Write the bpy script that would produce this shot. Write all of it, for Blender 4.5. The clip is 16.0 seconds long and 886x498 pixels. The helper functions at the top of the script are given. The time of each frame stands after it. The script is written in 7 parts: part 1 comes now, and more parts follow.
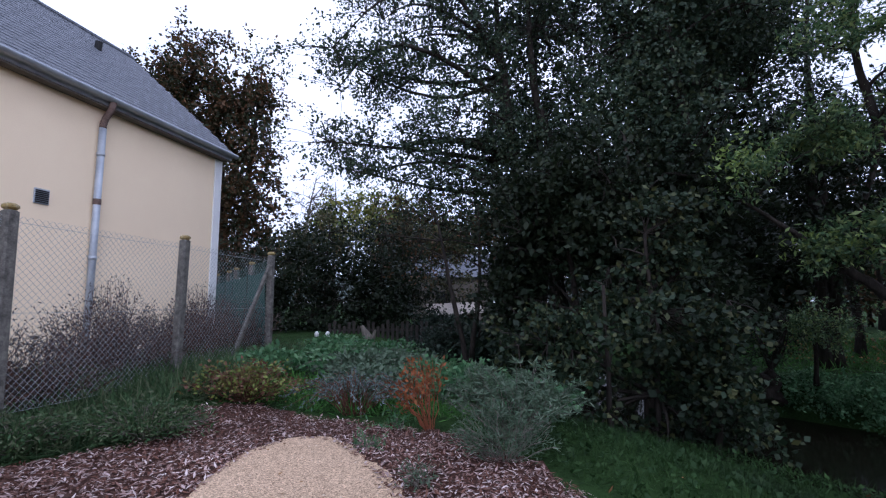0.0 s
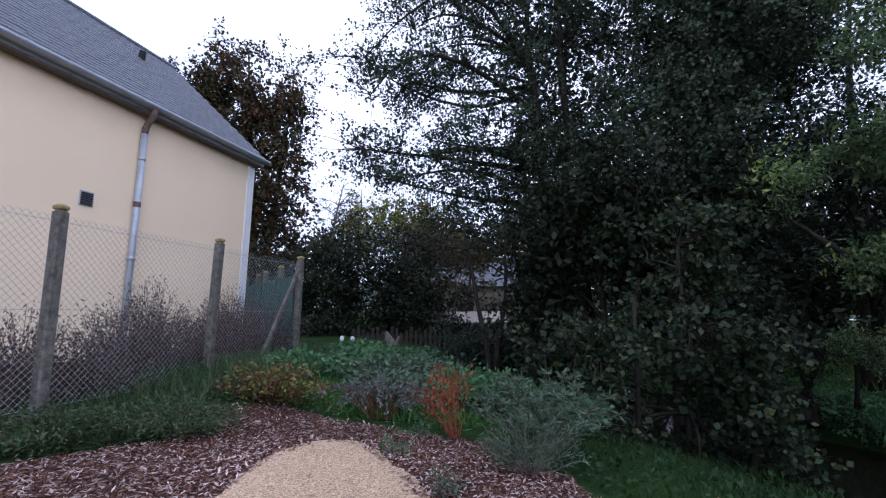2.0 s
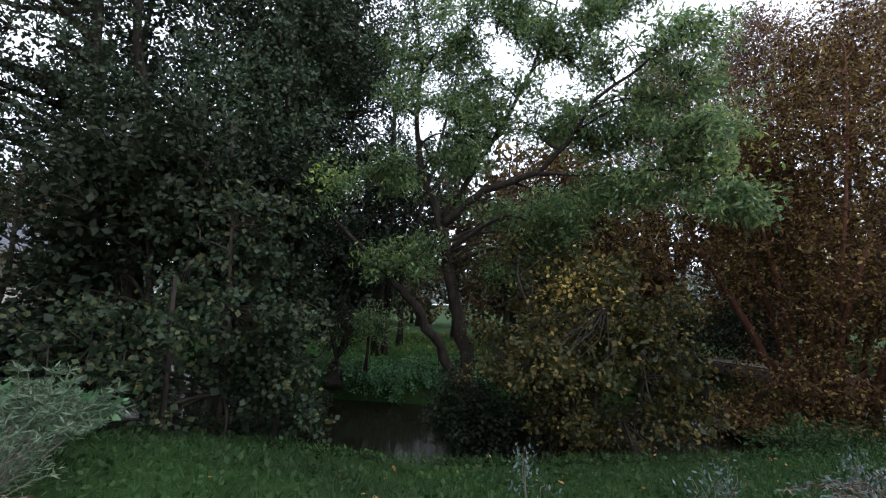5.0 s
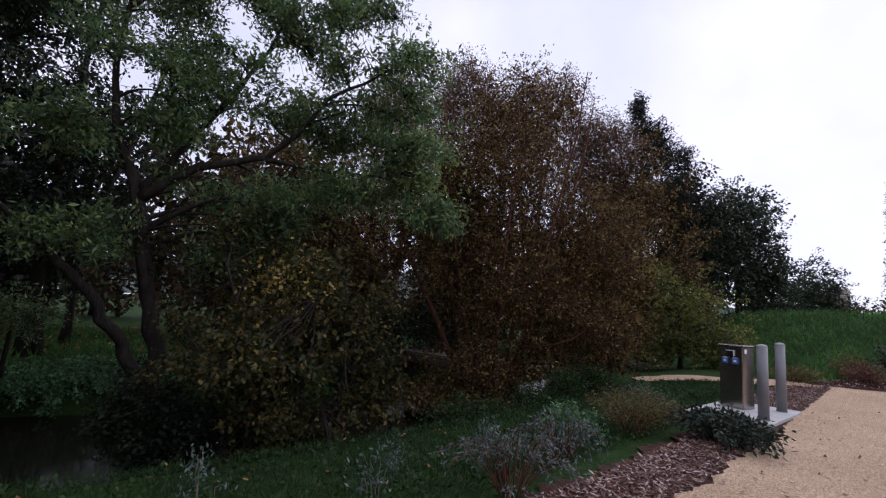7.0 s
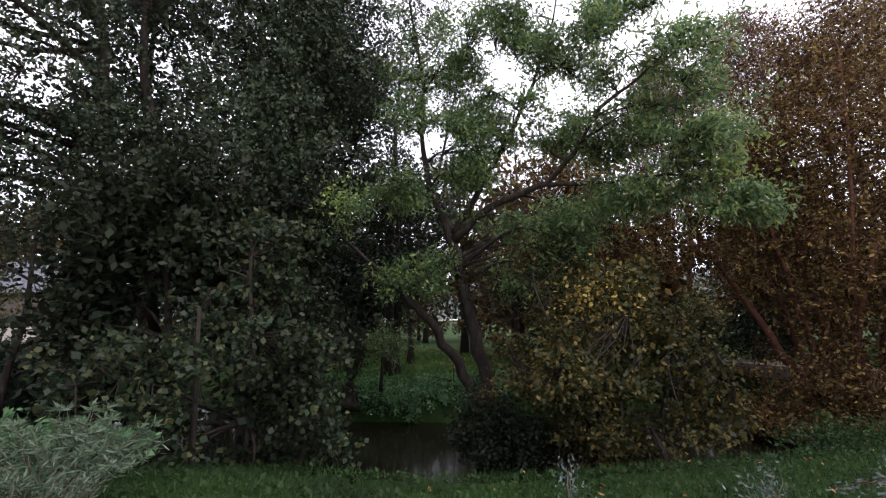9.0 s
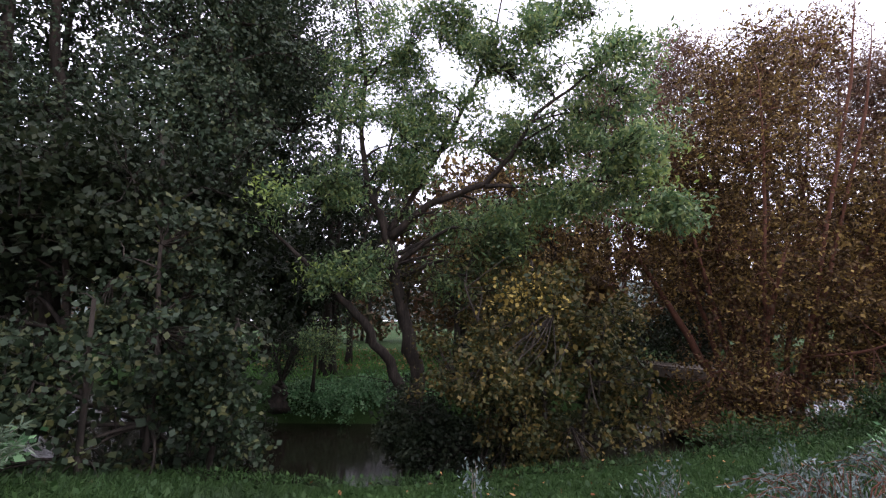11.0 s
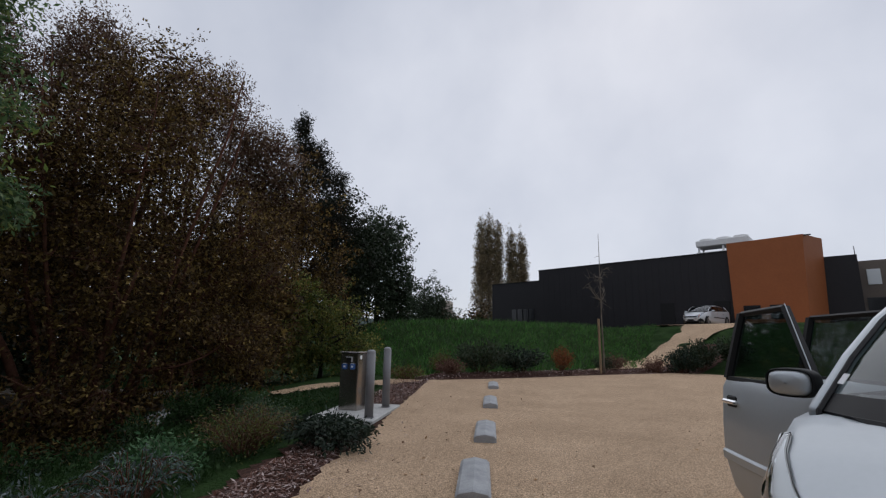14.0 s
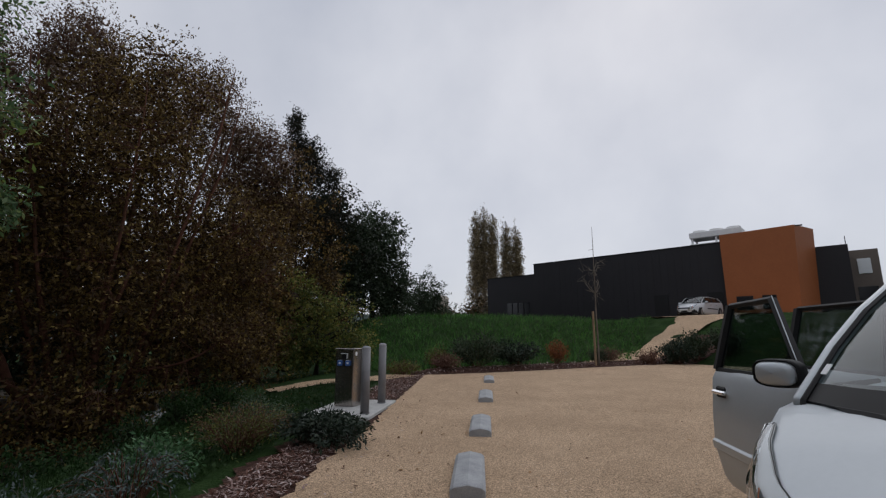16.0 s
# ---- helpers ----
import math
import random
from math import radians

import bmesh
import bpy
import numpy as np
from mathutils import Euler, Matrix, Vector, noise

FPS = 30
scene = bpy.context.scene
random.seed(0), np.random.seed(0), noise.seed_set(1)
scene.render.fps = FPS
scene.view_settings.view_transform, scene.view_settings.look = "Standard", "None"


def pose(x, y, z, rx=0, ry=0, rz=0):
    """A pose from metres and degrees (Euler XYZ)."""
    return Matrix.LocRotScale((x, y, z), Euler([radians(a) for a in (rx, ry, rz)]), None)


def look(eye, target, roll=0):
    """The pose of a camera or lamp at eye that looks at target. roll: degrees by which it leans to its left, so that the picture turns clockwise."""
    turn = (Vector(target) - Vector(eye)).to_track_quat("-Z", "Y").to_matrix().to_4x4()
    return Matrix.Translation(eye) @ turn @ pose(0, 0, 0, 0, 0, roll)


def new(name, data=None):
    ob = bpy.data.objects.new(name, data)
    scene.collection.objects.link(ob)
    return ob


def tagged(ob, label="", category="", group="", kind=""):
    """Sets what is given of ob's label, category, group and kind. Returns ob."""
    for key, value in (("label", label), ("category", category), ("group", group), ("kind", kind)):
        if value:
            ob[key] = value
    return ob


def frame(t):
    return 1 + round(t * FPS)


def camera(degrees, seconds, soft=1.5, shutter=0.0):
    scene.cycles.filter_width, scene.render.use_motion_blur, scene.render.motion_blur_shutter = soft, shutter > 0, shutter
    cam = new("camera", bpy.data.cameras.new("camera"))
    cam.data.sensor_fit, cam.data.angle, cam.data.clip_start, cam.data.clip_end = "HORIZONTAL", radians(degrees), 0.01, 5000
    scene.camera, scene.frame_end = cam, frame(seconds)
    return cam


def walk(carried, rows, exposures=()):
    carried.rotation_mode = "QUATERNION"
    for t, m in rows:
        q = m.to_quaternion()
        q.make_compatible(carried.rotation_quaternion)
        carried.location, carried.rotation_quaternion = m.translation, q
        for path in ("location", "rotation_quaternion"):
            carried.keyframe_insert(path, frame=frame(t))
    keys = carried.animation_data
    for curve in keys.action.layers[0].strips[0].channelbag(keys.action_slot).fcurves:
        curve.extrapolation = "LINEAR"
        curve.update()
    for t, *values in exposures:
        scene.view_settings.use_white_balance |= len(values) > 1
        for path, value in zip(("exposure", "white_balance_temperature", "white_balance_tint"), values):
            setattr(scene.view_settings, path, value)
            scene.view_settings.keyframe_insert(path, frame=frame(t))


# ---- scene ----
# the camera and its way
cam = camera(87.5, 16.0, soft=1.25)
PATH = [
    (0.0, -0.006, 0.062, 1.297, 96.52, 0.26, -0.76),
    (0.5, -0.038, 0.048, 1.298, 96.37, -0.17, -0.09),
    (1.0, -0.054, 0.041, 1.294, 96.81, -0.58, 0.69),
    (1.5, -0.067, 0.044, 1.298, 97.29, -1.23, 1.6),
    (2.0, -0.076, 0.044, 1.293, 97.47, -1.29, 1.9),
    (2.5, -0.064, 0.044, 1.286, 97.67, -1.45, 2.1),
    (3.0, -0.001, 0.069, 1.279, 96.92, -2.18, -0.9),
    (3.5, 0.177, 0.058, 1.296, 96.09, -2.37, -12.55),
    (4.0, 0.27, 0.009, 1.318, 96.27, -1.73, -27.75),
    (4.2, 0.31, -0.03, 1.33, 96.49, -1.54, -32.46),
    (6.3, 0.396, 0.012, 1.287, 97.44, -4.42, -66.75),
    (6.5, 0.412, -0.049, 1.294, 97.65, -4.34, -70.97),
    (7.0, 0.432, -0.191, 1.295, 98.01, -3.8, -79.47),
    (7.5, 0.379, -0.132, 1.3, 97.45, -0.51, -74.88),
    (8.0, 0.311, 0.017, 1.319, 98.47, 1.19, -60.04),
    (8.5, 0.195, 0.123, 1.325, 98.89, 1.35, -49.59),
    (8.7, 0.159, 0.138, 1.327, 98.78, 0.91, -46.08),
    (10.8, 0.44, 0.028, 1.3, 98.0, 0.32, -47.26),
    (11.0, 0.466, 0.003, 1.288, 98.8, -0.25, -52.38),
    (11.5, 0.572, -0.168, 1.265, 99.18, -0.86, -70.17),
    (12.0, 0.555, -0.377, 1.286, 98.86, -0.95, -87.71),
    (12.5, 0.601, -0.533, 1.296, 99.49, -1.28, -96.59),
    (13.0, 0.679, -0.656, 1.302, 100.94, -2.14, -102.67),
    (13.5, 0.713, -0.747, 1.312, 101.25, -1.5, -108.85),
    (14.0, 0.688, -0.754, 1.305, 101.39, -0.81, -119.31),
    (14.5, 0.692, -0.798, 1.311, 98.59, 0.89, -123.1),
    (15.0, 0.663, -0.767, 1.317, 99.62, 0.24, -122.43),
    (15.5, 0.639, -0.737, 1.319, 101.35, -0.14, -120.01),
    (16.0, 0.661, -0.771, 1.315, 100.76, 0.04, -119.76),
]
EXPOSURES = [(0, 1.0, 5350, 20), (3.0, 1.0, 5350, 20), (4.2, 1.65, 6200, 4), (6.3, 1.15, 5900, 22), (7.0, 0.5, 6000, 22), (8.0, 0.8, 6600, 18), (8.7, 1.45, 6600, 18), (10.8, 2.1, 6400, 25), (11.2, 1.6, 6300, 23), (12.0, 0.42, 6150, 20), (13.0, 0.0, 6200, 13), (14.5, -0.12, 6300, 10), (16.0, -0.16, 6400, 10)]
walk(cam, [(t, pose(x, y, z, rx, ry, rz)) for t, x, y, z, rx, ry, rz in PATH], EXPOSURES)

# ---- light: a closed overcast sky with a faint, very soft sun behind the cloud ----
world = bpy.data.worlds.new("overcast_sky")
scene.world = world
world.use_nodes = True
wn, wl = world.node_tree.nodes, world.node_tree.links
wn.clear()
w_out = wn.new("ShaderNodeOutputWorld")
w_bg = wn.new("ShaderNodeBackground")
w_sky = wn.new("ShaderNodeTexSky")
w_sky.sky_type = "NISHITA"
w_sky.sun_disc = False
w_sky.sun_elevation = radians(42)
w_sky.sun_rotation = radians(146)
w_dim = wn.new("ShaderNodeMix")
w_dim.data_type = "RGBA"
w_dim.blend_type = "MULTIPLY"
w_dim.inputs["Factor"].default_value = 1.0
w_dim.inputs["B"].default_value = (0.10, 0.10, 0.10, 1)
w_cloud = wn.new("ShaderNodeTexNoise")
w_cloud.inputs["Scale"].default_value = 2.2
w_cloud.inputs["Detail"].default_value = 5
w_cloud.inputs["Roughness"].default_value = 0.5
w_ramp = wn.new("ShaderNodeValToRGB")
w_ramp.color_ramp.elements[0].position = 0.3
w_ramp.color_ramp.elements[0].color = (0.66, 0.69, 0.78, 1)
w_ramp.color_ramp.elements[1].position = 0.7
w_ramp.color_ramp.elements[1].color = (0.96, 0.97, 1.03, 1)
w_mix = wn.new("ShaderNodeMix")
w_mix.data_type = "RGBA"
w_mix.inputs["Factor"].default_value = 0.88
wl.new(w_sky.outputs["Color"], w_dim.inputs["A"])
wl.new(w_dim.outputs["Result"], w_mix.inputs["A"])
wl.new(w_cloud.outputs["Fac"], w_ramp.inputs["Fac"])
wl.new(w_ramp.outputs["Color"], w_mix.inputs["B"])
wl.new(w_mix.outputs["Result"], w_bg.inputs["Color"])
w_bg.inputs["Strength"].default_value = 0.85
wl.new(w_bg.outputs["Background"], w_out.inputs["Surface"])

sun_data = bpy.data.lights.new("sun", "SUN")
sun_data.energy = 0.7
sun_data.angle = radians(95)
sun_data.color = (1.0, 0.97, 0.93)
sun = new("sun", sun_data)
sun.matrix_world = look((0, 0, 30), (-18.5, 27.5, 0))


# ---- materials ----
def material(name):
    m = bpy.data.materials.new(name)
    m.use_nodes = True
    nt = m.node_tree
    return m, nt, nt.nodes["Principled BSDF"], nt.nodes["Material Output"]


def surface(name, stops, scale=4.0, detail=6, rough=0.8, metal=0.0, bump=0.3, bump_scale=40.0, bump_dist=0.01, spec=0.4, coat=0.0, stretch=(1, 1, 1), grain=0.28):
    """Noise between colours, a finer noise over it, and a bump."""
    m, nt, b, _ = material(name)
    n, l = nt.nodes, nt.links
    co = n.new("ShaderNodeTexCoord")
    mp = n.new("ShaderNodeMapping")
    mp.inputs["Scale"].default_value = stretch
    l.new(co.outputs["Object"], mp.inputs["Vector"])
    t1 = n.new("ShaderNodeTexNoise")
    t1.inputs["Scale"].default_value, t1.inputs["Detail"].default_value = scale, detail
    t1.inputs["Roughness"].default_value = 0.65
    l.new(mp.outputs["Vector"], t1.inputs["Vector"])
    r = n.new("ShaderNodeValToRGB")
    el = r.color_ramp.elements
    while len(el) < len(stops):
        el.new(0.5)
    for i, c in enumerate(stops):
        el[i].position = 0.3 + 0.4 * i / max(1, len(stops) - 1)
        el[i].color = (*c, 1)
    l.new(t1.outputs["Fac"], r.inputs["Fac"])
    t2 = n.new("ShaderNodeTexNoise")
    t2.inputs["Scale"].default_value, t2.inputs["Detail"].default_value = bump_scale, 4
    l.new(mp.outputs["Vector"], t2.inputs["Vector"])
    mr = n.new("ShaderNodeMapRange")
    mr.inputs["From Min"].default_value, mr.inputs["From Max"].default_value = 0.25, 0.75
    mr.inputs["To Min"].default_value, mr.inputs["To Max"].default_value = 1 - grain, 1 + grain
    l.new(t2.outputs["Fac"], mr.inputs["Value"])
    mx = n.new("ShaderNodeMix")
    mx.data_type, mx.blend_type = "RGBA", "MULTIPLY"
    mx.inputs["Factor"].default_value = 1.0
    l.new(r.outputs["Color"], mx.inputs["A"])
    l.new(mr.outputs["Result"], mx.inputs["B"])
    l.new(mx.outputs["Result"], b.inputs["Base Color"])
    if bump:
        bp = n.new("ShaderNodeBump")
        bp.inputs["Strength"].default_value, bp.inputs["Distance"].default_value = bump, bump_dist
        l.new(t2.outputs["Fac"], bp.inputs["Height"])
        l.new(bp.outputs["Normal"], b.inputs["Normal"])
    b.inputs["Roughness"].default_value, b.inputs["Metallic"].default_value = rough, metal
    b.inputs["Specular IOR Level"].default_value = spec
    b.inputs["Coat Weight"].default_value = coat
    return m


def leaf_material(name, stops, rough=0.55, glow=0.3, spec=0.25):
    """Leaves that differ one by one, and let some light through."""
    m, nt, b, out = material(name)
    n, l = nt.nodes, nt.links
    g = n.new("ShaderNodeNewGeometry")
    r = n.new("ShaderNodeValToRGB")
    el = r.color_ramp.elements
    while len(el) < len(stops):
        el.new(0.5)
    for i, c in enumerate(stops):
        el[i].position = i / max(1, len(stops) - 1)
        el[i].color = (*c, 1)
    l.new(g.outputs["Random Per Island"], r.inputs["Fac"])
    co = n.new("ShaderNodeTexCoord")
    t = n.new("ShaderNodeTexNoise")
    t.inputs["Scale"].default_value, t.inputs["Detail"].default_value = 0.9, 3
    l.new(co.outputs["Object"], t.inputs["Vector"])
    mr = n.new("ShaderNodeMapRange")
    mr.inputs["From Min"].default_value, mr.inputs["From Max"].default_value = 0.3, 0.7
    mr.inputs["To Min"].default_value, mr.inputs["To Max"].default_value = 0.65, 1.35
    l.new(t.outputs["Fac"], mr.inputs["Value"])
    mx = n.new("ShaderNodeMix")
    mx.data_type, mx.blend_type = "RGBA", "MULTIPLY"
    mx.inputs["Factor"].default_value = 1.0
    l.new(r.outputs["Color"], mx.inputs["A"])
    l.new(mr.outputs["Result"], mx.inputs["B"])
    l.new(mx.outputs["Result"], b.inputs["Base Color"])
    b.inputs["Roughness"].default_value = rough
    b.inputs["Specular IOR Level"].default_value = spec
    tr = n.new("ShaderNodeBsdfTranslucent")
    l.new(mx.outputs["Result"], tr.inputs["Color"])
    ms = n.new("ShaderNodeMixShader")
    ms.inputs["Fac"].default_value = glow
    l.new(b.outputs["BSDF"], ms.inputs[1])
    l.new(tr.outputs["BSDF"], ms.inputs[2])
    l.new(ms.outputs["Shader"], out.inputs["Surface"])
    return m


def plain(name, c, rough=0.5, metal=0.0, spec=0.5, coat=0.0):
    m, nt, b, _ = material(name)
    b.inputs["Base Color"].default_value = (*c, 1)
    b.inputs["Roughness"].default_value, b.inputs["Metallic"].default_value = rough, metal
    b.inputs["Specular IOR Level"].default_value, b.inputs["Coat Weight"].default_value = spec, coat
    return m


def glass(name, tint, mirror=0.1):
    """Thin tinted pane: lets light through, with a mirror's share on top."""
    m, nt, b, out = material(name)
    n, l = nt.nodes, nt.links
    tr = n.new("ShaderNodeBsdfTransparent")
    tr.inputs["Color"].default_value = (*tint, 1)
    gl = n.new("ShaderNodeBsdfGlossy")
    gl.inputs["Roughness"].default_value = 0.03
    gl.inputs["Color"].default_value = (0.95, 0.97, 1, 1)
    lw = n.new("ShaderNodeLayerWeight")
    lw.inputs["Blend"].default_value = 0.5
    pw = n.new("ShaderNodeMath")
    pw.operation = "POWER"
    pw.inputs[1].default_value = 5.0
    l.new(lw.outputs["Facing"], pw.inputs[0])
    ad = n.new("ShaderNodeMath")
    ad.operation = "MULTIPLY_ADD"
    ad.use_clamp = True
    ad.inputs[1].default_value = 0.6
    ad.inputs[2].default_value = mirror
    l.new(pw.outputs["Value"], ad.inputs[0])
    ms = n.new("ShaderNodeMixShader")
    l.new(ad.outputs["Value"], ms.inputs["Fac"])
    l.new(tr.outputs["BSDF"], ms.inputs[1])
    l.new(gl.outputs["BSDF"], ms.inputs[2])
    l.new(ms.outputs["Shader"], out.inputs["Surface"])
    return m


M_SOIL = surface("soil_and_turf", [(0.014, 0.028, 0.009), (0.022, 0.045, 0.013), (0.034, 0.062, 0.02)], 1.6, 8, 0.95, bump=0.9, bump_scale=26, bump_dist=0.04, spec=0.05)
M_GRAVEL = surface("sandy_gravel", [(0.39, 0.277, 0.183), (0.45, 0.322, 0.214), (0.51, 0.368, 0.248)], 0.7, 12, 0.95, bump=1.0, bump_scale=95, bump_dist=0.009, spec=0.1, grain=0.95)
M_MULCH = surface("bark_mulch_bed", [(0.035, 0.016, 0.012), (0.06, 0.03, 0.022), (0.1, 0.058, 0.046)], 16, 8, 0.95, bump=1.0, bump_scale=48, bump_dist=0.03, spec=0.15)
M_CHIP = leaf_material("bark_chips", [(0.04, 0.016, 0.011), (0.085, 0.036, 0.025), (0.14, 0.07, 0.05), (0.2, 0.12, 0.1), (0.35, 0.255, 0.235), (0.54, 0.46, 0.44)], 0.9, 0.0, 0.1)
M_DEAD = leaf_material("fallen_leaves", [(0.12, 0.05, 0.02), (0.2, 0.1, 0.04), (0.3, 0.17, 0.07)], 0.8, 0.05, 0.2)
M_PEBBLE = leaf_material("pebbles", [(0.3, 0.215, 0.14), (0.46, 0.34, 0.23), (0.62, 0.5, 0.38)], 0.9, 0.0, 0.2)
M_BARK = surface("dark_bark", [(0.013, 0.011, 0.009), (0.027, 0.022, 0.018), (0.048, 0.04, 0.033)], 9, 8, 0.95, bump=0.9, bump_scale=30, bump_dist=0.02, spec=0.2, stretch=(1, 1, 0.25))
M_BARK_PALE = surface("grey_bark", [(0.09, 0.08, 0.065), (0.15, 0.13, 0.11), (0.2, 0.18, 0.15)], 9, 8, 0.95, bump=0.6, bump_scale=30, bump_dist=0.01, spec=0.2, stretch=(1, 1, 0.25))
M_BARK_RED = surface("red_brown_twigs", [(0.07, 0.03, 0.02), (0.12, 0.055, 0.035)], 9, 6, 0.9, bump=0.3, spec=0.2)
M_STEM_ORANGE = surface("orange_stems", [(0.19, 0.055, 0.025), (0.28, 0.09, 0.04)], 12, 6, 0.8, bump=0.2)
M_CONCRETE = surface("pale_concrete", [(0.36, 0.36, 0.35), (0.45, 0.45, 0.44), (0.52, 0.52, 0.5)], 5, 8, 0.85, bump=0.35, bump_scale=80, bump_dist=0.004, spec=0.3, grain=0.15)
M_KERB = surface("grey_cast_concrete", [(0.26, 0.27, 0.28), (0.33, 0.34, 0.355), (0.4, 0.41, 0.42)], 6, 8, 0.8, bump=0.35, bump_scale=90, bump_dist=0.004, spec=0.3, grain=0.16)
M_POST = surface("weathered_concrete_with_lichen", [(0.055, 0.053, 0.048), (0.115, 0.11, 0.1), (0.19, 0.18, 0.16)], 14, 9, 0.95, bump=0.9, bump_scale=70, bump_dist=0.008, spec=0.2)
M_LICHEN = surface("ochre_lichen", [(0.16, 0.12, 0.05), (0.26, 0.19, 0.07), (0.3, 0.26, 0.17)], 22, 6, 0.95, bump=0.8, bump_scale=60)
M_RENDER = surface("cream_render", [(0.83, 0.67, 0.475), (0.85, 0.69, 0.49), (0.87, 0.715, 0.51)], 0.9, 9, 0.92, bump=0.3, bump_scale=150, bump_dist=0.003, spec=0.2, grain=0.07)
M_WHITE = surface("white_painted_trim", [(0.68, 0.68, 0.68), (0.76, 0.76, 0.75)], 3, 6, 0.6, bump=0.05, grain=0.06)
M_SLATE = surface("grey_slates", [(0.055, 0.06, 0.075), (0.075, 0.082, 0.10), (0.10, 0.108, 0.128)], 5, 8, 0.6, bump=0.3, bump_scale=60, bump_dist=0.004, spec=0.5)
M_ZINC = surface("zinc", [(0.30, 0.33, 0.38), (0.38, 0.41, 0.46), (0.45, 0.48, 0.52)], 4, 7, 0.5, metal=0.35, bump=0.05, spec=0.5, grain=0.08)
M_RUST = surface("rusty_collar", [(0.1, 0.06, 0.05), (0.17, 0.12, 0.1)], 20, 6, 0.8)
M_WIRE = plain("galvanised_wire", (0.3, 0.32, 0.33), 0.5, 0.5)
M_WIRE_GREEN = plain("green_coated_wire", (0.02, 0.085, 0.07), 0.5, 0.0)
M_SCREEN = surface("teal_screen_cloth", [(0.018, 0.07, 0.066), (0.03, 0.105, 0.097)], 30, 6, 0.85, bump=0.3, stretch=(1, 1, 0.1))
M_STEEL = surface("brushed_steel", [(0.36, 0.33, 0.31), (0.44, 0.41, 0.38)], 3, 6, 0.17, metal=0.97, bump=0.012, stretch=(1, 1, 0.08), grain=0.06)
M_POLE = surface("grey_painted_steel", [(0.17, 0.17, 0.18), (0.215, 0.215, 0.225)], 4, 6, 0.5, metal=0.2, bump=0.03, grain=0.06)
M_BLACK = plain("black_plastic", (0.010, 0.010, 0.011), 0.6, 0.0, 0.25)
M_BLUE = plain("blue_socket_cap", (0.03, 0.11, 0.36), 0.4)
M_OFFWHITE = plain("white_sticker", (0.7, 0.72, 0.74), 0.5)
M_CLAD = surface("charcoal_cladding", [(0.0135, 0.0125, 0.0155), (0.017, 0.016, 0.019)], 0.5, 6, 0.55, bump=0.05, bump_scale=8, spec=0.3, grain=0.06)
M_ORANGE = surface("rust_orange_cladding", [(0.27, 0.085, 0.028), (0.31, 0.10, 0.034)], 0.6, 6, 0.6, bump=0.05, bump_scale=8, spec=0.3, grain=0.05)
M_TAUPE = surface("taupe_cladding", [(0.13, 0.105, 0.09), (0.16, 0.13, 0.11)], 0.6, 6, 0.6, bump=0.05, bump_scale=8, spec=0.3, grain=0.05)
M_DARKWIN = plain("dark_window", (0.012, 0.013, 0.016), 0.12)
M_WATER, nt_w, b_w, _o = material("dark_stream_water")
b_w.inputs["Base Color"].default_value = (0.010, 0.009, 0.006, 1)
b_w.inputs["Roughness"].default_value = 0.1
b_w.inputs["Specular IOR Level"].default_value = 0.2
b_w.inputs["IOR"].default_value = 1.33
nz = nt_w.nodes.new("ShaderNodeTexNoise")
nz.inputs["Scale"].default_value, nz.inputs["Detail"].default_value = 3.5, 4
bw = nt_w.nodes.new("ShaderNodeBump")
bw.inputs["Strength"].default_value, bw.inputs["Distance"].default_value = 0.09, 0.03
nt_w.links.new(nz.outputs["Fac"], bw.inputs["Height"])
nt_w.links.new(bw.outputs["Normal"], b_w.inputs["Normal"])
M_CAR = surface("silver_car_paint", [(0.46, 0.495, 0.525), (0.485, 0.52, 0.55)], 2, 4, 0.5, metal=0.55, bump=0.0, spec=0.4, coat=0.25, grain=0.015)
M_CAR_FAR = surface("pale_silver_car_paint", [(0.5, 0.52, 0.55), (0.54, 0.56, 0.59)], 2, 4, 0.32, metal=0.25, bump=0.0, spec=0.5, coat=0.6, grain=0.015)
M_CARGLASS = glass("car_glass", (0.48, 0.55, 0.55), 0.08)
M_LAMPGLASS = glass("headlight_cover", (0.9, 0.93, 0.95), 0.12)
M_CHROME = plain("chrome", (0.75, 0.76, 0.78), 0.12, 1.0)
M_REFLECTOR = plain("lamp_reflector", (0.3, 0.31, 0.31), 0.25, 0.5)
M_AMBER = plain("amber_lens", (0.45, 0.12, 0.03), 0.3)
M_RED = plain("red_lens", (0.35, 0.02, 0.02), 0.3)
M_TYRE = surface("tyre_rubber", [(0.012, 0.012, 0.012), (0.02, 0.02, 0.02)], 30, 4, 0.9, bump=0.3)
M_SEAT = surface("grey_seat_cloth", [(0.07, 0.072, 0.08), (0.1, 0.102, 0.11)], 40, 4, 0.95, bump=0.3, grain=0.15)
M_WOOD = surface("old_grey_timber", [(0.10, 0.085, 0.07), (0.15, 0.13, 0.11)], 8, 8, 0.95, bump=0.6, bump_scale=40, stretch=(1, 1, 0.15))
M_STAKE = surface("raw_timber_stake", [(0.2, 0.14, 0.085), (0.28, 0.2, 0.125)], 8, 8, 0.9, bump=0.4, stretch=(1, 1, 0.1))
M_TILE = surface("mossy_pale_roof", [(0.22, 0.19, 0.16), (0.33, 0.29, 0.25), (0.4, 0.36, 0.31)], 7, 8, 0.95, bump=0.5, bump_scale=20)
M_PALING = surface("dark_brown_timber", [(0.03, 0.026, 0.022), (0.055, 0.047, 0.04)], 8, 8, 0.95, bump=0.6, bump_scale=40)
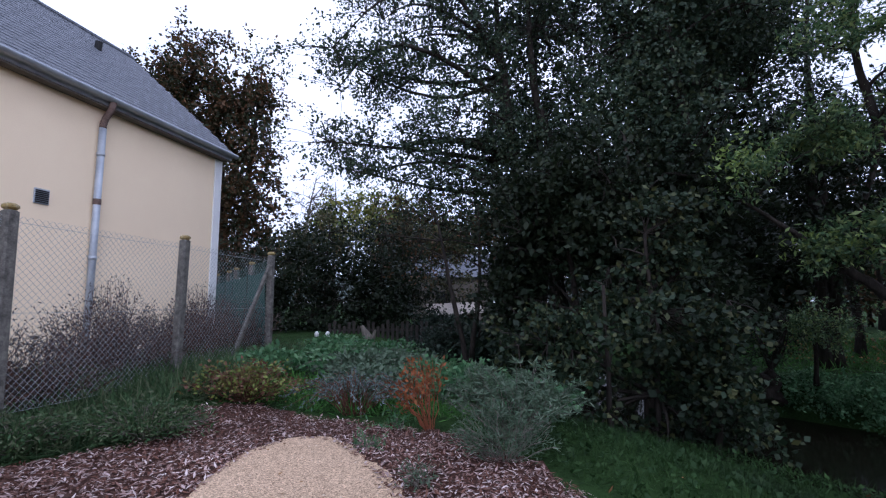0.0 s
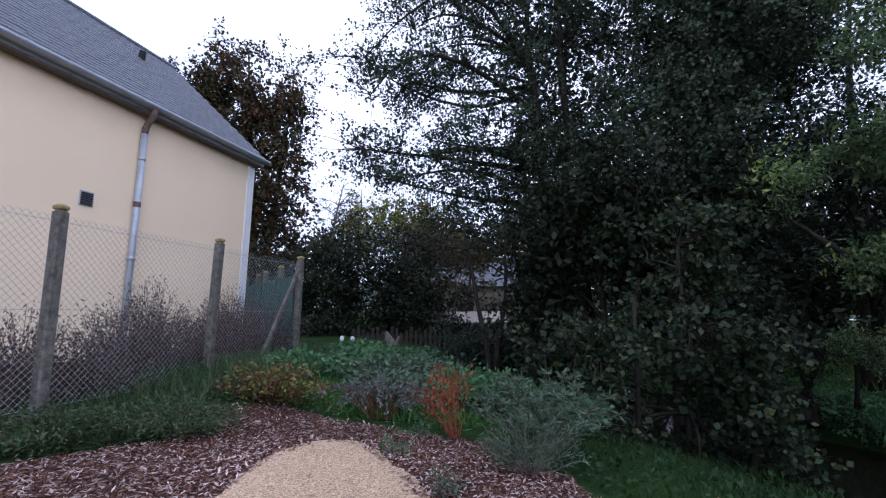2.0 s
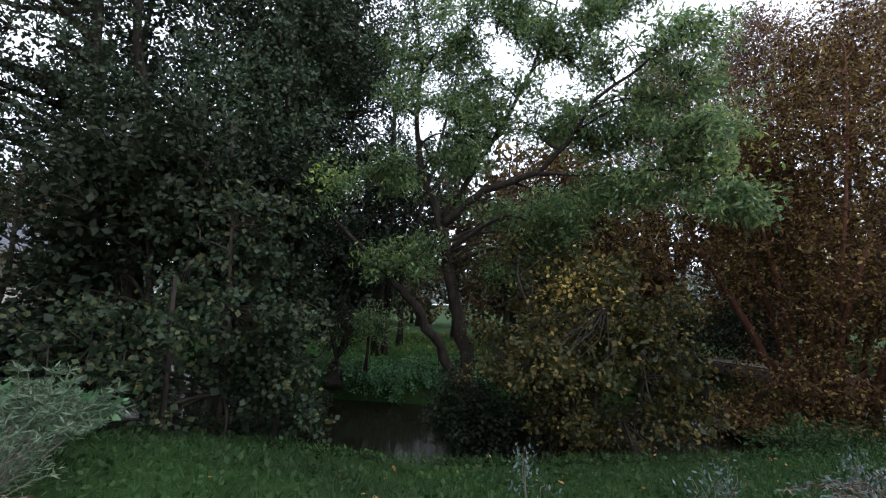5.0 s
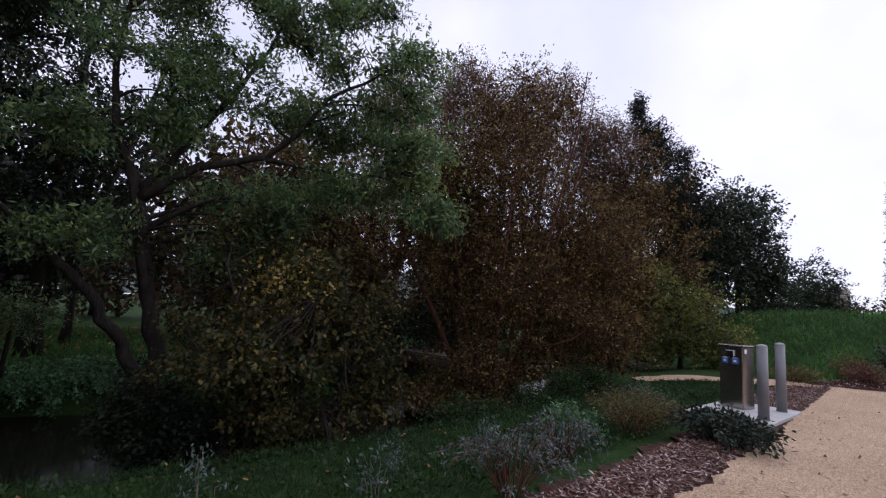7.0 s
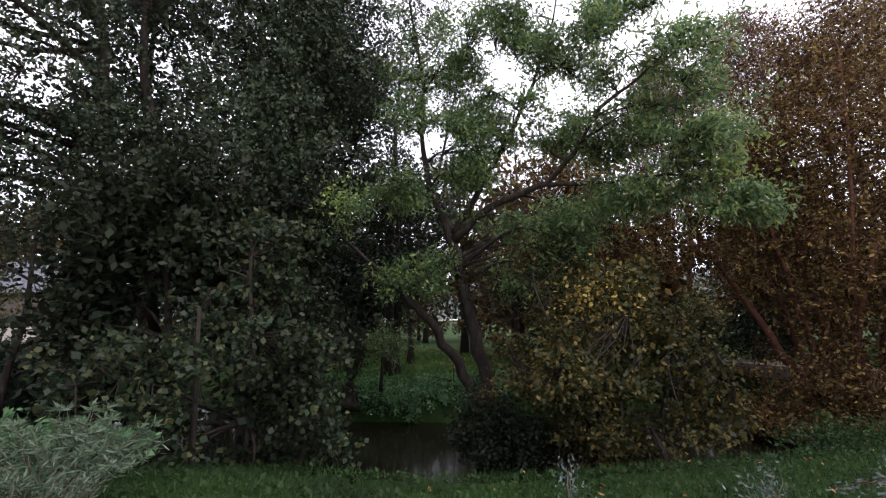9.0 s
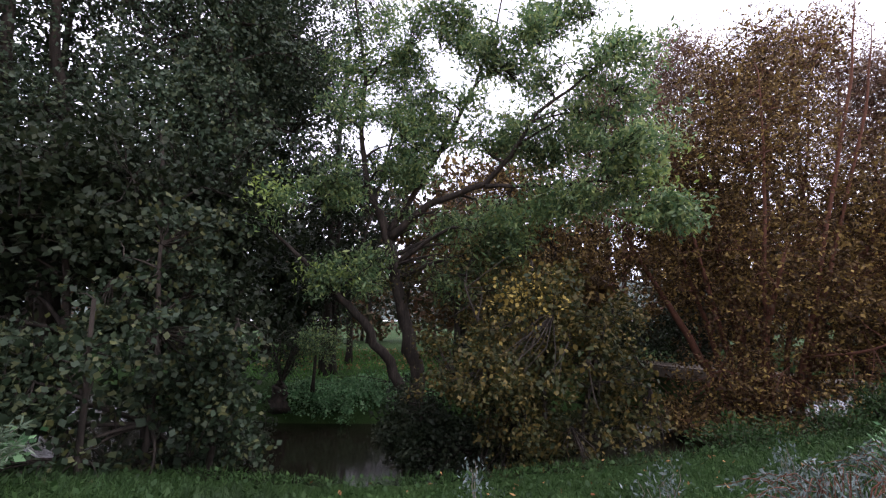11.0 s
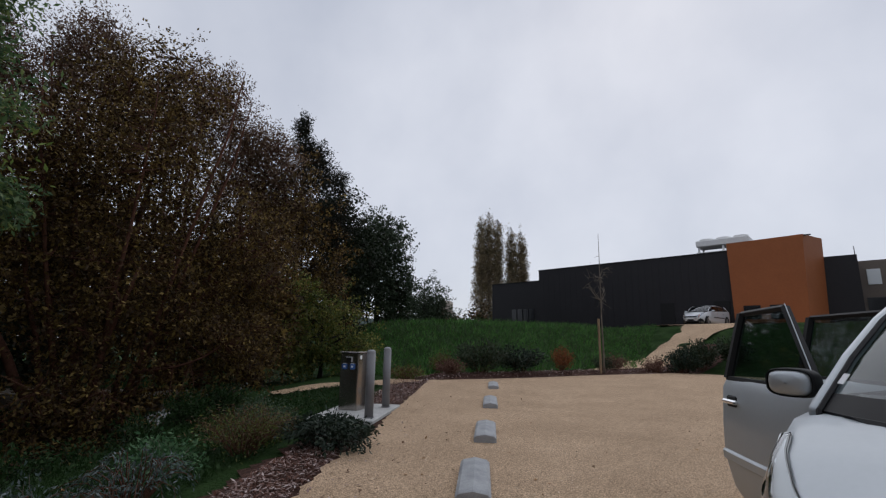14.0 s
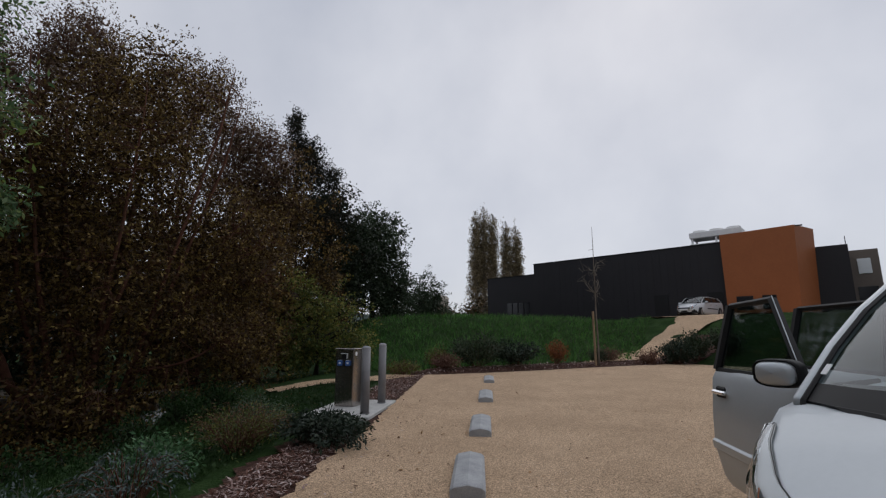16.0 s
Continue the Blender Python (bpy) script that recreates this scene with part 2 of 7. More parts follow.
M_HILL = surface("distant_woods", [(0.06, 0.08, 0.075), (0.085, 0.105, 0.095), (0.11, 0.12, 0.11)], 0.06, 8, 1.0, bump=0.0, bump_scale=0.4, spec=0.0)

L_ALDER = leaf_material("alder_leaves", [(0.015, 0.031, 0.016), (0.026, 0.047, 0.025), (0.042, 0.066, 0.038), (0.056, 0.072, 0.03)], 0.6, 0.2, 0.3)
L_IVY = leaf_material("broad_bank_leaves", [(0.009, 0.018, 0.008), (0.015, 0.029, 0.013), (0.027, 0.045, 0.024), (0.066, 0.07, 0.024)], 0.62, 0.22, 0.25)
# leaf colour with the shade of dense growth already put into it
L_SHADE_LEAF = leaf_material("shade_coloured_leaves", [(0.00826, 0.0161, 0.00688), (0.0138, 0.0229, 0.0101), (0.0207, 0.0275, 0.0115)], 0.6, 0.25)
L_ASH = leaf_material("fresh_compound_leaves", [(0.04, 0.085, 0.038), (0.075, 0.138, 0.058), (0.125, 0.195, 0.078), (0.23, 0.285, 0.095)], 0.5, 0.48, 0.4)
L_LIME = leaf_material("lime_leaves", [(0.16, 0.24, 0.06), (0.22, 0.29, 0.07)], 0.5, 0.35, 0.4)
L_HAZEL = leaf_material("yellowing_leaves", [(0.016, 0.026, 0.009), (0.034, 0.04, 0.012), (0.06, 0.052, 0.014), (0.13, 0.095, 0.026)], 0.6, 0.3)
L_GOLD = leaf_material("golden_leaves", [(0.24, 0.18, 0.04), (0.34, 0.26, 0.07)], 0.6, 0.3)
L_WILLOW = leaf_material("rusty_autumn_leaves", [(0.026, 0.015, 0.008), (0.055, 0.033, 0.013), (0.11, 0.069, 0.023), (0.25, 0.175, 0.052)], 0.7, 0.3, 0.25)
L_BARE = leaf_material("sparse_reddish_leaves", [(0.095, 0.058, 0.043), (0.15, 0.097, 0.07), (0.21, 0.145, 0.085)], 0.8, 0.25, 0.2)
L_FIR = leaf_material("blackish_needles", [(0.0084, 0.0126, 0.0098), (0.0154, 0.0196, 0.014), (0.035, 0.028, 0.014)], 0.7, 0.1, 0.2)
L_ROUND = leaf_material("grey_green_leaves", [(0.0225, 0.0375, 0.021), (0.0375, 0.0562, 0.03), (0.0562, 0.0713, 0.0413)], 0.6, 0.25)
L_MAPLE = leaf_material("green_and_russet_leaves", [(0.0188, 0.03, 0.0135), (0.0375, 0.0413, 0.0165), (0.075, 0.0413, 0.0188), (0.105, 0.0525, 0.0225)], 0.6, 0.25)
L_FARGOLD = leaf_material("olive_gold_leaves", [(0.055, 0.085, 0.022), (0.11, 0.135, 0.032), (0.22, 0.19, 0.045)], 0.7, 0.3)
L_POPLAR = leaf_material("dry_poplar_leaves", [(0.17, 0.13, 0.085), (0.25, 0.19, 0.115), (0.27, 0.22, 0.12)], 0.8, 0.2, 0.2)
L_GREY = leaf_material("silvery_foliage", [(0.055, 0.085, 0.075), (0.1, 0.14, 0.13), (0.17, 0.2, 0.205)], 0.7, 0.15)
L_EUPH = leaf_material("grey_green_whorls", [(0.0504, 0.0864, 0.0504), (0.0792, 0.122, 0.072), (0.122, 0.158, 0.108)], 0.6, 0.2)
L_RUST = leaf_material("rust_orange_leaves", [(0.2, 0.065, 0.025), (0.28, 0.1, 0.035), (0.13, 0.05, 0.028)], 0.7, 0.25)
L_WEED = leaf_material("fresh_weeds", [(0.042, 0.108, 0.046), (0.07, 0.16, 0.066), (0.125, 0.22, 0.105)], 0.55, 0.3)
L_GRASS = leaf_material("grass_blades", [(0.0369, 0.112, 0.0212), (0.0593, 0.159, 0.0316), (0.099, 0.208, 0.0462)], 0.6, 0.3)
# grass colour darkened to carry the shade under the bushes on the near bank
L_BANK_SHADE = leaf_material("shade_coloured_bank_turf", [(0.0105, 0.0302, 0.00675), (0.018, 0.0462, 0.0105), (0.0315, 0.0655, 0.0165)], 0.7, 0.25)
L_RANK = leaf_material("rank_shaded_grass", [(0.024, 0.052, 0.02), (0.04, 0.082, 0.03), (0.07, 0.11, 0.045), (0.11, 0.12, 0.07)], 0.7, 0.25)
L_OLIVE = leaf_material("olive_garden_leaves", [(0.024, 0.036, 0.016), (0.045, 0.056, 0.024), (0.08, 0.08, 0.036), (0.1, 0.075, 0.035)], 0.7, 0.25)
L_DRYWEED = leaf_material("dry_weed_heads", [(0.045, 0.036, 0.035), (0.078, 0.064, 0.06), (0.125, 0.105, 0.095)], 0.9, 0.15, 0.1)
L_VARIEG = leaf_material("yellow_green_shrub_leaves", [(0.07, 0.11, 0.03), (0.16, 0.19, 0.04), (0.14, 0.07, 0.04), (0.1, 0.05, 0.035)], 0.6, 0.25)
L_EVERGREEN = leaf_material("blackish_evergreen_leaves", [(0.014, 0.026, 0.018), (0.024, 0.04, 0.026), (0.04, 0.055, 0.035)], 0.6, 0.1, 0.2)
L_REDDISH = leaf_material("reddish_bare_shrub", [(0.12, 0.06, 0.05), (0.18, 0.1, 0.07)], 0.8, 0.2)


# ---- building helpers ----
class Shape:
    """Vertices and faces of one mesh, gathered piece by piece."""

    def __init__(self):
        self.v, self.f = [], []

    def add(self, verts, faces):
        o = len(self.v)
        self.v += [tuple(p) for p in verts]
        self.f += [tuple(i + o for i in q) for q in faces]
        return self

    def box(self, x0, y0, z0, x1, y1, z1, m=None, bevel=0.0):
        b = min(bevel, (x1 - x0) / 3, (y1 - y0) / 3, (z1 - z0) / 3)
        if b <= 0:
            vs = [(x, y, z) for z in (z0, z1) for x, y in ((x0, y0), (x1, y0), (x1, y1), (x0, y1))]
            fs = [(3, 2, 1, 0), (4, 5, 6, 7), (0, 1, 5, 4), (1, 2, 6, 5), (2, 3, 7, 6), (3, 0, 4, 7)]
        else:
            def ring(z, i):
                a0, a1, c0, c1 = x0 + i, x1 - i, y0 + i, y1 - i
                return [(a0 + b, c0, z), (a1 - b, c0, z), (a1, c0 + b, z), (a1, c1 - b, z), (a1 - b, c1, z), (a0 + b, c1, z), (a0, c1 - b, z), (a0, c0 + b, z)]
            vs = ring(z0, b) + ring(z0 + b, 0) + ring(z1 - b, 0) + ring(z1, b)
            fs = [tuple(range(7, -1, -1)), tuple(range(24, 32))]
            for k in range(3):
                for i in range(8):
                    j = (i + 1) % 8
                    fs.append((k * 8 + i, k * 8 + j, k * 8 + 8 + j, k * 8 + 8 + i))
        if m is not None:
            vs = [tuple(m @ Vector(p)) for p in vs]
        return self.add(vs, fs)

    def tube(self, pts, radii, n=6, cap=True):
        pts = [Vector(p) for p in pts]
        vs, fs = [], []
        up = Vector((0.31, 0.17, 0.93))
        for i, p in enumerate(pts):
            d = pts[min(i + 1, len(pts) - 1)] - pts[max(i - 1, 0)]
            d = d.normalized() if d.length > 1e-9 else Vector((0, 0, 1))
            a = d.cross(up if abs(d.dot(up)) < 0.95 else Vector((1, 0, 0))).normalized()
            c = d.cross(a)
            r = radii[i] if not isinstance(radii, (int, float)) else radii
            for k in range(n):
                w = 2 * math.pi * k / n
                vs.append(p + (a * math.cos(w) + c * math.sin(w)) * r)
        for i in range(len(pts) - 1):
            for k in range(n):
                j = (k + 1) % n
                fs.append((i * n + k, i * n + j, i * n + n + j, i * n + n + k))
        if cap:
            fs.append(tuple(range(n - 1, -1, -1)))
            fs.append(tuple(range((len(pts) - 1) * n, len(pts) * n)))
        return self.add(vs, fs)

    def grid(self, rows, close=False):
        """Skin over rows of points, all rows alike long."""
        n = len(rows[0])
        vs = [p for r in rows for p in r]
        fs = []
        for i in range(len(rows) - 1):
            for k in range(n if close else n - 1):
                j = (k + 1) % n
                fs.append((i * n + k, i * n + j, i * n + n + j, i * n + n + k))
        return self.add(vs, fs)

    def slab(self, poly, t):
        """Flat polygon in space, thickened along its normal."""
        p = [Vector(q) for q in poly]
        nn = (p[1] - p[0]).cross(p[2] - p[0]).normalized() * t
        k = len(p)
        fs = [tuple(range(k)), tuple(range(2 * k - 1, k - 1, -1))]
        for i in range(k):
            j = (i + 1) % k
            fs.append((i, i + k, j + k, j))
        return self.add(p + [q - nn for q in p], fs)

    def mesh(self, name, mat, smooth=False):
        me = bpy.data.meshes.new(name)
        me.from_pydata(self.v, [], self.f)
        me.materials.append(mat)
        if smooth:
            me.polygons.foreach_set("use_smooth", [True] * len(me.polygons))
        me.update()
        return me


def part(name, shape, mat, parent=None, label="", smooth=False):
    ob = new(name, shape.mesh(name, mat, smooth))
    if parent is not None:
        ob.parent = parent
    return tagged(ob, label=label)


def thing(name, label, category, at=(0, 0, 0), group="", kind=""):
    ob = new(name)
    ob.empty_display_size = 0.2
    ob.location = at
    return tagged(ob, label, category, group, kind)


RNG = np.random.default_rng(7)


def leaf_mesh(name, mat, pos, size, aspect=0.55, up=0.5, vary=0.35, heading=None, stiff=0.0, rng=RNG, lie=1.0):
    """Many small folded leaves, two triangles each, at the given places."""
    n = len(pos)
    d = rng.normal(size=(n, 3))
    if heading is not None:
        d = d * (1 - stiff) + heading * (1 + stiff)
    d[:, 2] = (d[:, 2] - 0.25) * lie
    d /= np.linalg.norm(d, axis=1)[:, None] + 1e-9
    q = rng.normal(size=(n, 3))
    q[:, 2] += up * 2.5
    s = np.cross(d, q)
    s /= np.linalg.norm(s, axis=1)[:, None] + 1e-9
    nn = np.cross(s, d)
    ln = (size * (1 + vary * rng.uniform(-1, 1, n)))[:, None]
    w = ln * aspect * 0.5
    tip = pos + d * ln
    mid = pos + d * ln * 0.45 - nn * ln * 0.08
    v = np.empty((n, 4, 3), dtype=np.float32)
    v[:, 0], v[:, 1], v[:, 2], v[:, 3] = pos, mid + s * w + nn * ln * 0.1, tip, mid - s * w + nn * ln * 0.1
    base = np.arange(n, dtype=np.int32)[:, None] * 4
    tri = np.concatenate([base + np.array([[0, 1, 2]]), base + np.array([[0, 2, 3]])], axis=1).reshape(-1)
    me = bpy.data.meshes.new(name)
    me.vertices.add(4 * n)
    me.vertices.foreach_set("co", v.reshape(-1))
    me.loops.add(6 * n)
    me.loops.foreach_set("vertex_index", tri.astype(np.int32))
    me.polygons.add(2 * n)
    me.polygons.foreach_set("loop_start", np.arange(0, 6 * n, 3, dtype=np.int32))
    me.materials.append(mat)
    me.update(calc_edges=True)
    return me


def bend(a, b, sag, k, rng):
    a, b = np.array(a, float), np.array(b, float)
    side = rng.normal(size=3) * np.linalg.norm(b - a) * 0.09
    out = []
    for i in range(k + 1):
        t = i / k
        p = a + (b - a) * t + side * math.sin(math.pi * t)
        p[2] += sag * math.sin(math.pi * t) * np.linalg.norm(b - a)
        out.append(p)
    return out


def tree(name, label, category, stems, lobes, crown_mat, bark, clumps, per, leaf, clump=0.3, limbs=3, aspect=0.55, up=0.5, hollow=0.45, twig=0.012, seed=1, lift=0.08, group="", flat=0.7, extra=None, twigs=True, fill_share=0.12, gaps=-0.12, gap_scale=0.9, ragged=0, uneven=0.75, spray=1.5):
    """stems: polylines of (x, y, z, r). lobes: (x, y, z, rx, ry, rz, share). Limbs run from the stems into the lobes, twigs to each clump of leaves."""
    rng = np.random.default_rng(seed)
    base = stems[0][0][:3]
    top = thing(name, label, category, base, group)
    wood, nodes = Shape(), []
    o = np.array(base)
    for st in stems:
        pts = [np.array(p[:3]) - o for p in st]
        fine, rad = [], []
        for i in range(len(pts) - 1):
            for k in range(4):
                t = k / 4
                fine.append(pts[i] * (1 - t) + pts[i + 1] * t + rng.normal(size=3) * st[i][3] * 0.25 * (0 if i == k == 0 else 1))
                rad.append((st[i][3] * (1 - t) + st[i + 1][3] * t) * (1.35 if i == k == 0 else 1))
        fine.append(pts[-1])
        rad.append(st[-1][3])
        wood.tube(fine, rad, 8)
        nodes += [(p, r) for p, r in zip(fine, rad)][2:]
    stem_nodes = list(nodes)
    centres = []
    for lb in lobes:
        c, r3, share = np.array(lb[:3]) - o, np.array(lb[3:6]), lb[6]
        for _ in range(limbs):
            d = rng.normal(size=3)
            d /= np.linalg.norm(d)
            end = c + d * r3 * 0.6
            score = [np.linalg.norm(p - end) + max(0, p[2] - end[2] + 0.2) * 1.5 for p, r in stem_nodes]
            p, r = stem_nodes[int(np.argmin(score))]
            ln = np.linalg.norm(end - p)
            path = bend(p, end, lift, 6, rng)
            r0 = min(r * 0.75, 0.02 + ln * 0.016)
            rr = [r0 * (1 - 0.8 * i / 6) for i in range(7)]
            wood.tube(path, rr, 5, False)
            nodes += list(zip(path[1:], rr[1:]))
        k = int(clumps * share)
        d = rng.normal(size=(k, 3))
        d /= np.linalg.norm(d, axis=1)[:, None]
        rad = hollow + (1 - hollow) * rng.uniform(0, 1, k) ** 0.6
        rad *= 1 + uneven * np.array([noise.noise(Vector(q * 1.9 + c)) for q in d])
        spots = c + d * r3 * rad[:, None]
        if ragged:
            sd = rng.normal(size=(ragged, 3))
            sd *= (rng.uniform(0.25, 1.2, ragged) / np.linalg.norm(sd, axis=1))[:, None]
            own = rng.integers(0, ragged, k)
            spots = c + (sd[own] + rng.normal(size=(k, 3)) * np.array([0.2, 0.2, 0.1])) * r3
            spots[:, 2] -= 0.25 * ((spots - c - sd[own] * r3)[:, :2] ** 2).sum(1) ** 0.5
        keep = np.array([noise.noise(Vector((q + o) * gap_scale)) > gaps for q in spots])
        centres.append(spots[keep])
    centres = np.concatenate(centres)
    np_nodes = np.array([p for p, r in nodes])
    heads = []
    for c in centres:
        i = int(np.argmin(((np_nodes - c) ** 2).sum(1)))
        p = np_nodes[i]
        heads.append(c - p)
        if twigs:
            mid = (p + c) / 2 + rng.normal(size=3) * 0.06 * np.linalg.norm(c - p)
            wood.tube([p, mid, c], [twig, twig * 0.7, twig * 0.3], 3, False)
    heads = np.array(heads)
    heads /= np.linalg.norm(heads, axis=1)[:, None] + 1e-6
    runs = heads + rng.normal(size=heads.shape) * 0.55
    runs[:, 2] -= 0.15
    runs /= np.linalg.norm(runs, axis=1)[:, None] + 1e-6
    part("trunk", wood, bark, top, smooth=True)
    idx = rng.integers(0, len(centres), int(len(centres) * per))
    along = rng.uniform(-0.8, 1.0, len(idx))[:, None]
    thick = clump * (0.62 - 0.32 * np.abs(along))
    pos = centres[idx] + runs[idx] * along * clump * spray + rng.normal(size=(len(idx), 3)) * thick * np.array([1, 1, flat])
    pos[:, 2] -= 0.12 * clump * along[:, 0] ** 2
    sizes = np.full(len(pos), leaf)
    # larger leaves added inside each lobe to block light through the crown
    inner = []
    for lb in lobes:
        k = int(len(pos) * fill_share * lb[6])
        d = rng.normal(size=(k, 3))
        d /= np.linalg.norm(d, axis=1)[:, None]
        inner.append(np.array(lb[:3]) - o + d * np.array(lb[3:6]) * (0.85 * rng.uniform(0, 1, k) ** 0.5)[:, None])
    inner = np.concatenate(inner)
    pos = np.concatenate([pos, inner])
    sizes = np.concatenate([sizes, np.full(len(inner), leaf * 1.35)])
    heading = np.concatenate([runs[idx] * 0.7, np.zeros((len(inner), 3))])
    me = leaf_mesh("crown", crown_mat, pos, sizes, aspect, up, heading=heading, rng=rng)
    ob = new("crown", me)
    ob.parent = top
    if extra:
        for e_name, e_label, e_mat, e_centre, e_r, e_n in extra:
            pp = np.array(e_centre) - o + rng.normal(size=(e_n, 3)) * np.array(e_r)
            ob = new(e_name, leaf_mesh(e_name, e_mat, pp, leaf, aspect, up, rng=rng))
            ob.parent = top
            tagged(ob, e_label, kind="stuff")
    return top


def shrub(name, label, at, rx, ry, h, mat, n, leaf, stems=14, bark=None, aspect=0.4, arch=0.0, seed=1, up=0.2, spread=0.06, stem_r=0.006, category="shrub", along=9, stiff=0.3, group="", top_only=0.25, whorl=0):
    """Many thin stems from one root, leaves all along them."""
    rng = np.random.default_rng(seed)
    z = ground_z(at[0], at[1])
    top = thing(name, label, category, (at[0], at[1], z - 0.02), group)
    wood = Shape()
    pts, dirs = [], []
    for _ in range(stems):
        a, q = rng.uniform(0, 2 * math.pi), rng.uniform(0, 1) ** 0.5
        e = np.array([math.cos(a) * rx * q, math.sin(a) * ry * q, h * (1 - 0.45 * q * q) * rng.uniform(0.7, 1.1)])
        s = np.array([math.cos(a) * rx * 0.15 * q, math.sin(a) * ry * 0.15 * q, 0])
        path = []
        for i in range(7):
            t = i / 6
            p = s * (1 - t) + e * t
            p[2] = e[2] * (t + arch * math.sin(math.pi * t) * 0.6 - arch * t * t * 0.35)
            path.append(p + rng.normal(size=3) * 0.012 * (1 if i else 0))
        wood.tube(path, [stem_r * (1 - 0.7 * i / 6) for i in range(7)], 4, False)
        for _ in range(max(1, int(n / stems))):
            t = top_only + (1 - top_only) * rng.uniform(0, 1)
            i = min(5, int(t * 6))
            w = t * 6 - i
            pts.append(path[i] * (1 - w) + path[i + 1] * w + rng.normal(size=3) * spread)
            dirs.append(path[i + 1] - path[i])
        for i in ((6, 5, 4) if whorl else ()):
            for k in range(whorl):
                a2 = 2 * math.pi * k / whorl + rng.uniform(0, 0.5)
                pts.append(path[i] + rng.normal(size=3) * 0.006)
                dirs.append(np.array([math.cos(a2), math.sin(a2), 0.55]) * 9)
    tagged(part("woody_base", wood, bark or M_BARK_RED, top, smooth=True), "thin woody stems", kind="stuff")
    dirs = np.array(dirs)
    dirs /= np.linalg.norm(dirs, axis=1)[:, None] + 1e-6
    ob = new("foliage", leaf_mesh("foliage", mat, np.array(pts), leaf, aspect, up, heading=dirs, stiff=stiff, rng=rng))
    ob.parent = top
    return top


# ---- the lie of the land ----
STREAM = [(7.0, 60.0), (5.5, 30.0), (4.6, 17.0), (5.6, 10.6), (8.2, 7.2), (12.0, 4.6), (17.0, 2.0), (23.0, -1.0), (33.0, -6.0), (60.0, -16.0)]
WATER_Z = -1.5


def smooth(t):
    t = np.clip(t, 0, 1)
    return t * t * (3 - 2 * t)


def stream_far(x, y):
    """Distance from the stream's middle, and on which side (far side positive)."""
    best = np.full(np.shape(x), 1e9)
    side = np.zeros(np.shape(x))
    for (ax, ay), (bx, by) in zip(STREAM, STREAM[1:]):
        dx, dy = bx - ax, by - ay
        t = np.clip(((x - ax) * dx + (y - ay) * dy) / (dx * dx + dy * dy), 0, 1)
        d = np.hypot(x - ax - dx * t, y - ay - dy * t)
        s = dx * (y - ay) - dy * (x - ax)
        side = np.where(d < best, s, side)
        best = np.minimum(best, d)
    return best, side


def ground_np(x, y):
    x, y = np.asarray(x, float), np.asarray(y, float)
    d, s = stream_far(x, y)
    z = 0.30 * smooth((-x - 1.2) / 2.0) * smooth((y - 4.4) / 2.2)
    z = z + 0.12 * smooth((y - 5.5) / 2.5) * smooth((2.0 - np.abs(x + 1.5)) / 2)
    g = np.maximum((x - 16.2) / 11.0 * smooth((-7.5 - y) / 12.0) ** 0.6, (-22.0 - y) / 8.5)
    z = z + 2.62 * smooth(g)
    z = z + 0.16 * smooth((x - 15.2) / 0.5) * smooth((17.3 - x) / 1.0) * smooth((-8.5 - y) / 1.0) * smooth((y + 25.0) / 3.0)
    lawn = np.where(s > 0, -0.45, 0.0) * smooth(d / 4)
    z = z + lawn
    bank = 1.9 * smooth((x - 1.0) / 3.0) * smooth((16 - x) / 5.0)
    dn = np.where(s > 0, d, d - bank)
    near = -0.40 * smooth((7.0 - dn) / 3.2)
    z = z + np.where(s > 0, -0.1 * smooth((6 - d) / 3), near)
    z = z - 1.75 * smooth((3.4 - dn) / 1.3)
    return z


def ground_z(x, y):
    return float(ground_np(np.array([x]), np.array([y]))[0])


def inside(poly, x, y):
    res = np.zeros(np.shape(x), bool)
    n = len(poly)
    for i in range(n):
        (ax, ay), (bx, by) = poly[i], poly[(i + 1) % n]
        if ay == by:
            continue
        hit = ((ay > y) != (by > y)) & (x < (bx - ax) * (y - ay) / (by - ay) + ax)
        res ^= hit
    return res


def fill(poly, n, rng):
    p = np.array(poly)
    lo, hi = p.min(0), p.max(0)
    out = np.zeros((0, 2))
    while len(out) < n:
        q = rng.uniform(lo, hi, (n * 2, 2))
        out = np.concatenate([out, q[inside(poly, q[:, 0], q[:, 1])]])
    return out[:n]


